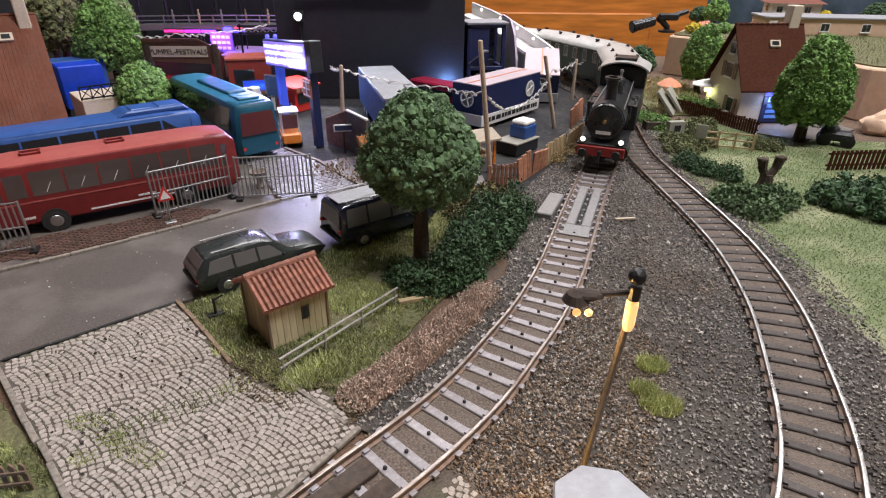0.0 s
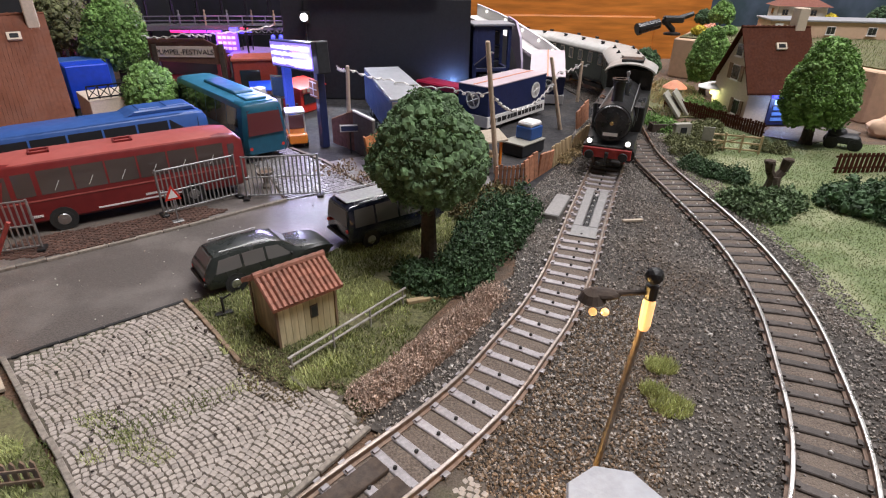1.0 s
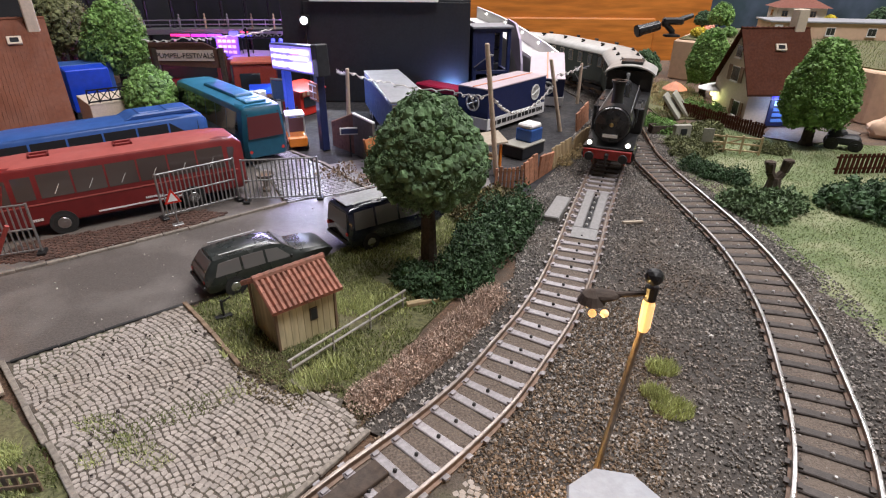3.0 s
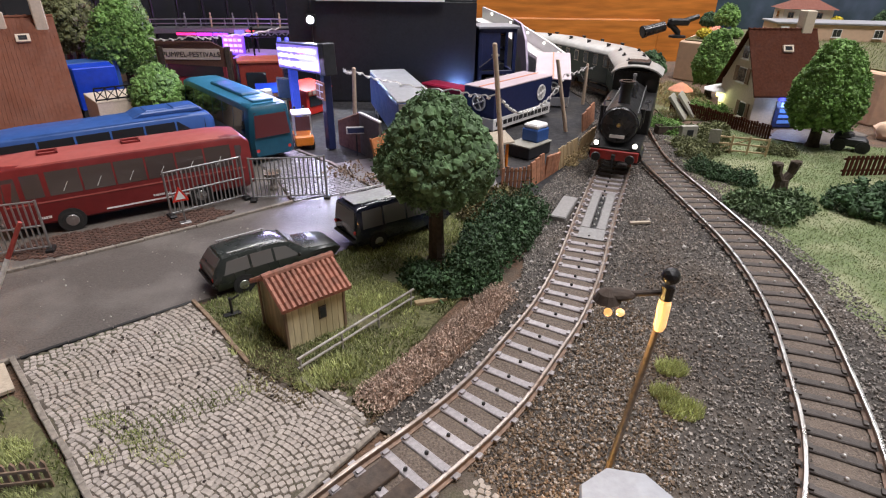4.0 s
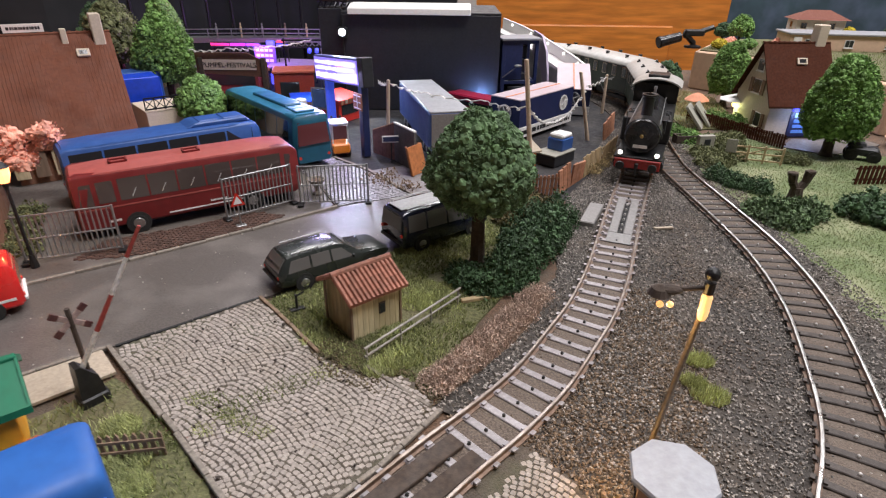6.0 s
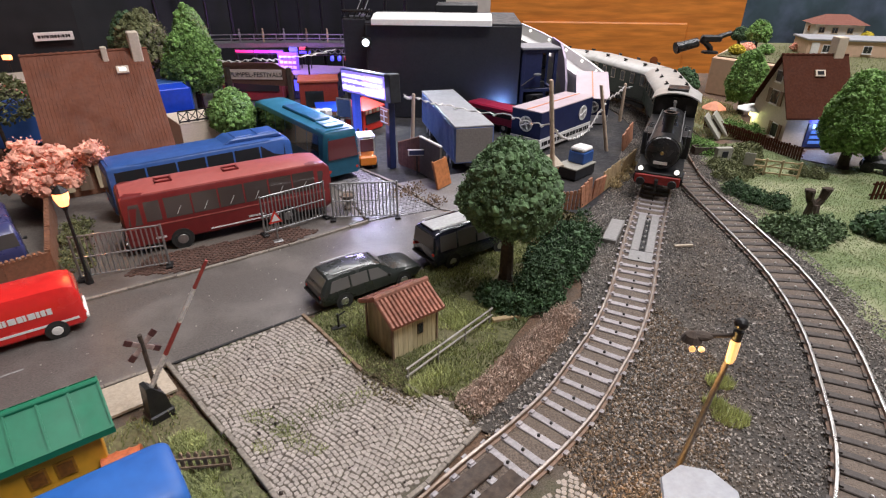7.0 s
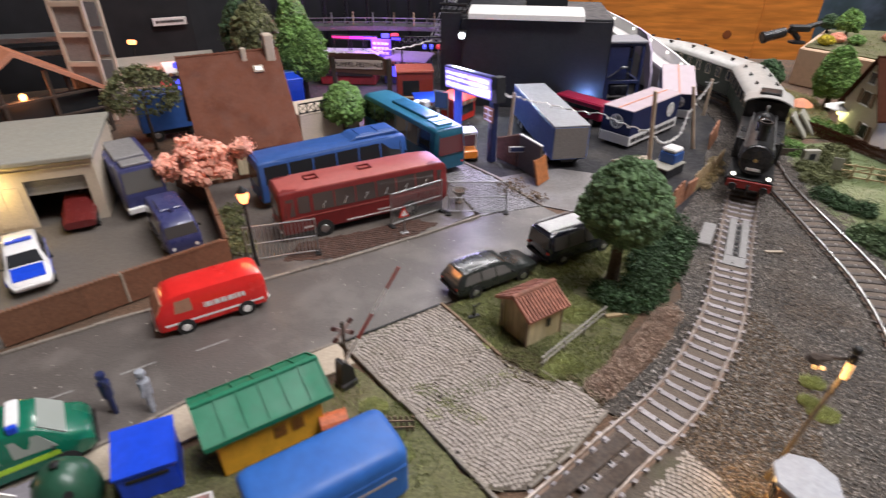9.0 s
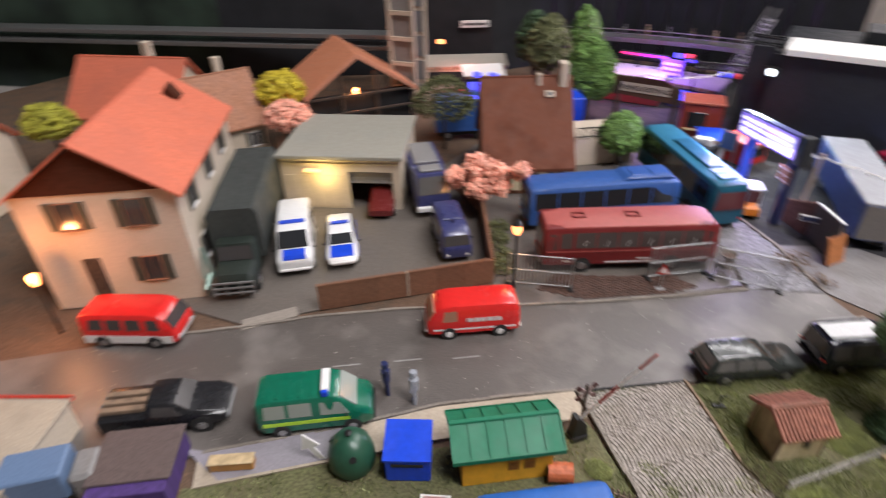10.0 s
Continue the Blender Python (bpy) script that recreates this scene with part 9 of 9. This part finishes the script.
for q in (200, 320):
    bm = B()
    a = math.radians(q)
    cyl(bm, (7.6 * math.cos(a), 7.6 * math.sin(a), 13), (8.6 * math.cos(a), 8.6 * math.sin(a), 13.6), 1.4, n=12)
    part("opening", bm, BLACK_MATT, g)
bm = B()
lathe(bm, [(.8, 18.4), (.8, 19.6), (1.6, 20.2), (.4, 20.6)], n=10)
part("lifting_eye", bm, BLACK_MATT, GB)
for k, (x, y, rot, coat, arms) in enumerate([(-211, 81, 150, NAVY, 1), (-197, 84, 120, mat("figure_grey", (.3, .32, .36), .6, vary=.2), 0)]):
    bm = B()
    cyl(bm, (-1.2, 0, 0), (-.8, 0, 9), .9, 1.1, n=8)
    cyl(bm, (1.2, 0, 0), (.8, 0, 9), .9, 1.1, n=8)
    cyl(bm, (0, 0, 8.6), (0, 0, 15.4), 2.0, 2.3, n=10)
    ball(bm, (0, 0, 18), 1.6, sub=2)
    cyl(bm, (2, 0, 15), (4.2, 0, 17.6 if arms else 10), .7, .6, n=6)
    cyl(bm, (-2, 0, 15), (-3.6, 1, 19 if arms else 10), .7, .6, n=6)
    cyl(bm, (0, 0, 18.6), (0, 0, 20), 1.9, 1.6, n=10)
    tagged(part("figurine", bm, coat, m=at(x, y, 0, rot), smooth=True), "small plain plastic figurine standing on the road", "figurine", group="figurines")
AR = thing("direction_arrow", -213, 36, 35, "white cardboard arrow leaning beside the bottle bank", "sign")
bm = B()
slab(bm, [(1.2, 0), (3.4, .6), (-.4, 9), (2.2, 10.2), (-4.2, 17), (-5.6, 7.2), (-2.8, 8.2)], "y", -.3, .3)
part("board", bm, WHITE, AR)
CR = thing("crate", -158, 44, 30, "open white crate with red content in the grass", "crate")
for a in ((-6, 6, -5, -4.2), (-6, 6, 4.2, 5), (-6, -5.2, -4.2, 4.2), (5.2, 6, -4.2, 4.2)):
    bm = B()
    box(bm, *a, 0, 4, .1)
    part("side", bm, WHITE, CR)
bm = B()
box(bm, -5, 5, -4, 4, .3, 2.2, .3)
part("filling", bm, RED, CR)

# ---- beside the road behind the vans: flat shop, dark stall, small lorry, pavement ----
SHP = thing("flat_shop", -322, -43, 33, "low cream shop with a red roof edge under the street lamp", "shop")
bm = B()
box(bm, -44, 23, -24, 24, 0, 16, .3)
part("wall", bm, CREAM, SHP)
bm = B()
box(bm, -45, 24, -25, 25, 16, 17.6, .3)
part("roof", bm, PAVE, SHP, "plain beige flat roof")
bm = B()
box(bm, -45.4, 24.4, 25.1, 26.2, 15.4, 18.4, .2)
part("roof_edge", bm, RED, SHP, "bright red roof edge")
DST = thing("market_stall", -268, -8, 41, "dark violet market stall with a brown flat top", "stall")
bm = B()
box(bm, -15, 15, -18, 12, 0, 12.4, .3)
part("curtain", bm, mat("violet_cloth", (.07, .035, .16), .8, vary=.3, scale=500, bump=.4, stretch=(1, 1, .1)), DST, "violet cloth sides")
bm = B()
box(bm, -16, 16, -13, 13, 12.4, 13.8, .3)
part("top", bm, mat("dark_brown_felt", (.11, .08, .075), .7, vary=.2), DST, "dark brown top")
for k in range(3):
    bm = B()
    box(bm, -10 + k * 7, -5 + k * 7, 13.4, 15.4, 6, 10, .3)
    part("crate", bm, WOOD_RED, DST, "reddish goods crate")
SLR = thing("small_lorry", -290, -32, 48, "small dull blue lorry with grey cab beside the stall", "lorry")
bm = B()
box(bm, -16, 8, -8, 8, 5, 19, .8)
part("box", bm, mat("pale_blue_box", (.13, .2, .33), .4, vary=.1), SLR, "dull blue box")
bm = B()
box(bm, 8.5, 18, -7.6, 7.6, 3, 15, 1.6)
part("cab", bm, GREYBOX, SLR, "grey cab")
bm = B()
box(bm, 17.8, 18.3, -6.4, 6.4, 8.6, 13, .2)
part("windscreen", bm, GLASS, SLR)
bm = B()
box(bm, -15, 17, -6, 6, 2.4, 5, .3)
part("chassis", bm, BLACK_MATT, SLR)
for wx in (-10, 12):
    for s in (-1, 1):
        wheel(SLR, wx, s * 7.4, 4)
sheet("side_pavement", [(-266, 8), (-256, 12), (-210, 60), (-199, 49), (-240, 6)], .75, mat("lilac_grey_paving", (.27, .25, .28), .6, vary=.12, scale=900, bump=.2, spots=(.2, .19, .2), spot_scale=40), "lilac-grey pavement beside the vans")
WBX = thing("bench_box", -240, 14, 38, "long orange-brown wooden box on the pavement", "box", z=.8)
bm = B()
box(bm, -9, 9, -2.4, 2.4, 0, 4.4, .4)
part("box", bm, mat("orange_brown_wood", (.45, .22, .06), .5, vary=.2, scale=400, stretch=(.2, 1, 1)), WBX)
bm = B()
box(bm, -9.3, 9.3, -2.7, 2.7, 4.45, 5.1, .2)
part("lid", bm, WOOD_LT, WBX)

# ---- paving: setts, kerb stones, bricks (many alike pieces) ----
def sett_outline(w, l, r):
    """An uneven rounded square: eight corners."""
    out = []
    for sx, sy in ((-1, -1), (1, -1), (1, 1), (-1, 1)):
        c = r.uniform(.45, .85)
        p, q = (sx * w / 2 * r.uniform(.86, 1.1), sy * l / 2 * c), (sx * w / 2 * c, sy * l / 2 * r.uniform(.86, 1.1))
        out += [p, q] if sx * sy > 0 else [q, p]
    return out


def sett_body(w, l, h, r):
    o = sett_outline(w, l, r)
    n = len(o)
    v = [(a * k, b * k, z) for k, z in ((1.04, 0), (1, h * .55), (.88, h)) for a, b in o]
    f = [(g * n + i, g * n + (i + 1) % n, (g + 1) * n + (i + 1) % n, (g + 1) * n + i) for g in (0, 1) for i in range(n)]
    f.append(tuple(2 * n + i for i in range(n)))
    return v, f


def sett_mesh(name, w, l, h, material, seed):
    v, f = sett_body(w, l, h, random.Random(seed))
    me = bpy.data.meshes.new(name)
    me.from_pydata([(a * U, b * U, c * U) for a, b, c in v], [], f)
    me.materials.append(material)
    return me


def arc_places(poly, o, rot, w, l, fan, sag, seed):
    """Places and turns of setts laid in segmental arcs: strips of the width fan, each row bowed by sag."""
    r = random.Random(seed)
    c, s = math.cos(math.radians(rot)), math.sin(math.radians(rot))
    out = []
    n, m = int(200 / l), int(200 / fan)
    per = max(3, round(fan * 1.12 / w))
    for strip in range(-m, m):
        lift = r.uniform(-.5, .5) * l
        for k in range(-n, n):
            for j in range(per):
                u = (j + .5 + .5 * (k % 2) - .25) / per - .5
                a = strip * fan + u * fan
                b = k * l + lift + sag * (1 - 4 * u * u)
                t = math.degrees(math.atan(-8 * sag * u / fan))
                a, b = a + r.uniform(-.2, .2), b + r.uniform(-.2, .2)
                x, y = o[0] + a * c - b * s, o[1] + a * s + b * c
                if inside((x, y), poly) and edge_gap((x, y), poly) > w * .35:
                    out.append((x, y, rot + t + r.uniform(-11, 11)))
    return out


SETT_MESHES = [sett_mesh("sett", 1.6, 1.52, .36, SETT, 50 + k) for k in range(8)]


def solid_setts(places, w, l, h, base, seed):
    r = random.Random(seed)
    v, f = [], []
    for x, y, t in places:
        c, s = math.cos(math.radians(t)), math.sin(math.radians(t))
        z = base + r.uniform(-.08, .08)
        k = len(v)
        a, b = sett_body(w * r.uniform(.92, 1.04), l * r.uniform(.92, 1.04), h, r)
        v += [(x + p * c - q * s, y + p * s + q * c, z + zz) for p, q, zz in a]
        f += [tuple(i + k for i in g) for g in b]
    return v, f


def ramp(x, y):
    """The cobbles bulge slightly and roll off towards the rails."""
    g = track_gap(x, y)
    return .9 * math.exp(-((g - 26) / 9) ** 2) - .5 * max(0, min(1, (19 - g) / 5))


PAVING = thing("cobbled_crossing", 0, 0, 0, "level crossing approach of pale cobbles laid in arcs", "paving", kind="structure")
places = arc_places(CROSS, (-80, 110), -40, 1.86, 1.76, 19, 1.5, 1) + arc_places(CROSS2, (0, 70), -40, 1.86, 1.76, 19, 1.5, 2)
places = [p for p in places if track_gap(p[0], p[1]) > 13.5]
places.sort(key=lambda p: math.hypot(p[0] + 40, p[1] - 85))
for i, (x, y, t) in enumerate(places[:300]):
    part("sett", SETT_MESHES[i % 8], None, PAVING, m=at(x, y, .05 + ramp(x, y) + RNG.uniform(-.06, .06), t, RNG.uniform(-2, 2), RNG.uniform(-2, 2)))
v, f = [], []
for p in places[300:]:
    a, b = solid_setts([p], 1.6, 1.52, .36, .05 + ramp(p[0], p[1]), int(abs(p[0] * 91 + p[1] * 37)))
    k = len(v)
    v += a
    f += [tuple(i + k for i in t) for t in b]
pieces("further_setts", SETT_I, (v, f), PAVING, "more pale cobbles of the same kind")
v, f = [], []
for gx in range(-136, 26, 2):
    for gy in range(38, 168, 2):
        if (inside((gx + 1, gy + 1), CROSS) or inside((gx + 1, gy + 1), CROSS2)) and track_gap(gx + 1, gy + 1) > 13.2:
            k = len(v)
            v += [(x, y, .05 + ramp(x, y) + .12) for x, y in ((gx, gy), (gx + 2, gy), (gx + 2, gy + 2), (gx, gy + 2))]
            f.append((k, k + 1, k + 2, k + 3))
pieces("joint_sand", SAND, (v, f), PAVING, "sandy joints between the cobbles", kind="")
SIDEP = thing("sett_paving", 0, 0, 0, "grey sett paving of the side street", "paving", kind="structure")
pl = arc_places(SIDE, (-80, 300), 30, 2.6, 2.2, 60, 2, 3)
pieces("setts", SETT_GREY, solid_setts(pl, 2.45, 2.05, .9, -.5, 4), SIDEP)
BRK = [(-186, 192), (-160, 199), (-119, 232), (-108, 246), (-122, 250), (-150, 232), (-184, 212)]
BRKP = thing("brick_paving", 0, 0, 0, "red-brown brick paving in front of the coaches", "paving", kind="structure")
pl = []
for k in range(-40, 40):
    for j in range(-40, 40):
        a, b = j * 3.3 + (k % 2) * 1.65, k * 1.6
        x, y = -150 + a * .78 - b * .62, 220 + a * .62 + b * .78
        if inside((x, y), BRK):
            pl.append((x, y, 38.5))
pieces("bricks", BRICK_YARD, solid_setts(pl, 3.15, 1.45, .7, -.35, 5), BRKP)


def kerb(name, line, w, h, piece, material, label, base=-.4):
    t = thing(name, 0, 0, 0, label, "kerb", kind="structure")
    for a, b in zip(line, line[1:]):
        L, rot = run(a, b)
        n = max(1, round(L / piece))
        for i in range(n):
            bm = B()
            box(bm, i * L / n + .1, (i + 1) * L / n - .1, -w / 2, w / 2, base, h, .2)
            part("kerb_stone", bm, material, t, m=at(a[0], a[1], RNG.uniform(-.1, .1), rot + RNG.uniform(-.5, .5)))


kerb("kerb_north", ROAD_UP[1:], 1.8, 1.2, 11, KERB, "grey-brown kerb stones along the upper road edge")
kerb("kerb_south", [(-257, 11), (-208, 63), (-186, 89), (-160, 112), (-136, 132)], 1.6, 1.1, 11, KERB, "worn kerb along the lower road edge")
kerb("kerb_crossing", [(-136, 132), (-95, 94), (-66, 66), (-58, 58)], 1.6, 1.5, 9, KERB, "kerb edging of the cobbled crossing")
kerb("kerb_cobbles", [(-95, 166), (-78, 148), (-64, 132)], 1.4, 1.1, 9, WOOD, "timber edging between cobbles and grass")
kerb("kerb_rails", [(-21.5, 107), (-37, 85), (-52, 69)], 1.5, .9, 8, KERB, "worn stone edge of the cobbles along the rails")
kerb("kerb_grass", [(-47, 125.5), (-36, 116.5), (-25, 107.5)], 1.4, 1.3, 8, KERB, "pale stone edging between the cobbles and the grass")
kerb("kerb_side_street", [(-44, 280), (-77, 321), (-104, 346)], 2.2, 1.0, 10, KERB, "pale kerb of the side street")
kerb("road_edge", [(-134, 132.5), (-95, 166)], 1.0, .7, 12, BLACK_MATT, "dark tar edge between road and cobbles")
sheet("pavement", [(-257, 9), (-208, 61), (-186, 87), (-160, 110), (-137, 130), (-126, 119), (-150, 97), (-178, 70), (-200, 46), (-246, -2)], .7, PAVE, "plain beige pavement along the lower road edge")
sheet("yard_entrance", [(-306, 72), (-289, 98), (-296, 103), (-313, 78)], .5, mat("grey_slab", (.27, .235, .2), .7, vary=.15, scale=900, bump=.3), "pale slabs at the yard entrance")
sheet("kerb_strip", [(-203, 166), (-162, 196), (-119, 230), (-86, 262), (-100, 275), (-125, 250), (-165, 216), (-206, 184)], -.25, ASPHALT, "dark pavement strip behind the kerb")
DASH = thing("road_marking", 0, 0, 0, "faint white dashed line on the asphalt", "road marking", kind="structure")
WORN = mat("worn_white_line", (.27, .26, .25), .6, vary=.35, scale=700, bump=.1)
for x, y in ((-262, 62), (-240, 84), (-216, 104), (-192, 122)):
    bm = B()
    box(bm, -7, 7, -.45, .45, .02, .12)
    part("dash", bm, WORN, DASH, m=at(x, y, 0, 41))
r = random.Random(12)
spots = [(r.uniform(-122, -34), r.uniform(72, 150)) for _ in range(90)]
pebbles("dark_crumbs", [p for p in spots if inside(p, CROSS)], mat("dark_crumb", (.04, .03, .025), .9, vary=.4), .4, 1.0, "dark crumbs lying on the cobbles", 13, lift=.9)
pebbles("road_grit", [p for p in spread(ROAD_UP + ROAD_LO, 330, 14)], mat("pale_grit", (.5, .47, .42), .8, vary=.2), .15, .62, "pale grit on the road", 15)
pebbles("white_pebbles", [(x, y) for x, y in ((-8, 118), (0, 132), (2, 139), (5, 141), (9, 150), (14, 156), (22, 176), (27, 190), (30, 200), (86, 150), (92, 170), (98, 215), (95, 232), (92, 244))], mat("pale_pebble", (.5, .47, .44), .7, vary=.2), .9, 1.5, "pale pebbles beside the rails", 16)
EDGE = [(-68, 134), (-56, 118), (-40, 112), (-26, 104), (-20, 112), (-36, 128), (-60, 142)]
pebbles("edge_earth", spread(EDGE, 1500, 18), mat("mossy_earth", (.13, .1, .055), .95, vary=.4, island=.5), .25, .6, "brown mossy earth over the edge of the cobbles", 19, lift=.45)
MOSS = [[(-100, 108), (-80, 96), (-72, 100), (-90, 112)], [(-84, 100), (-60, 116), (-66, 122), (-90, 104)], [(-108, 96), (-98, 84), (-92, 90), (-104, 102)]]
for k, pl in enumerate(MOSS):
    grass("moss_patch", pl, 430, 1.0, GRASS, "thin moss and grass between the cobbles", 80 + k, base=.3)
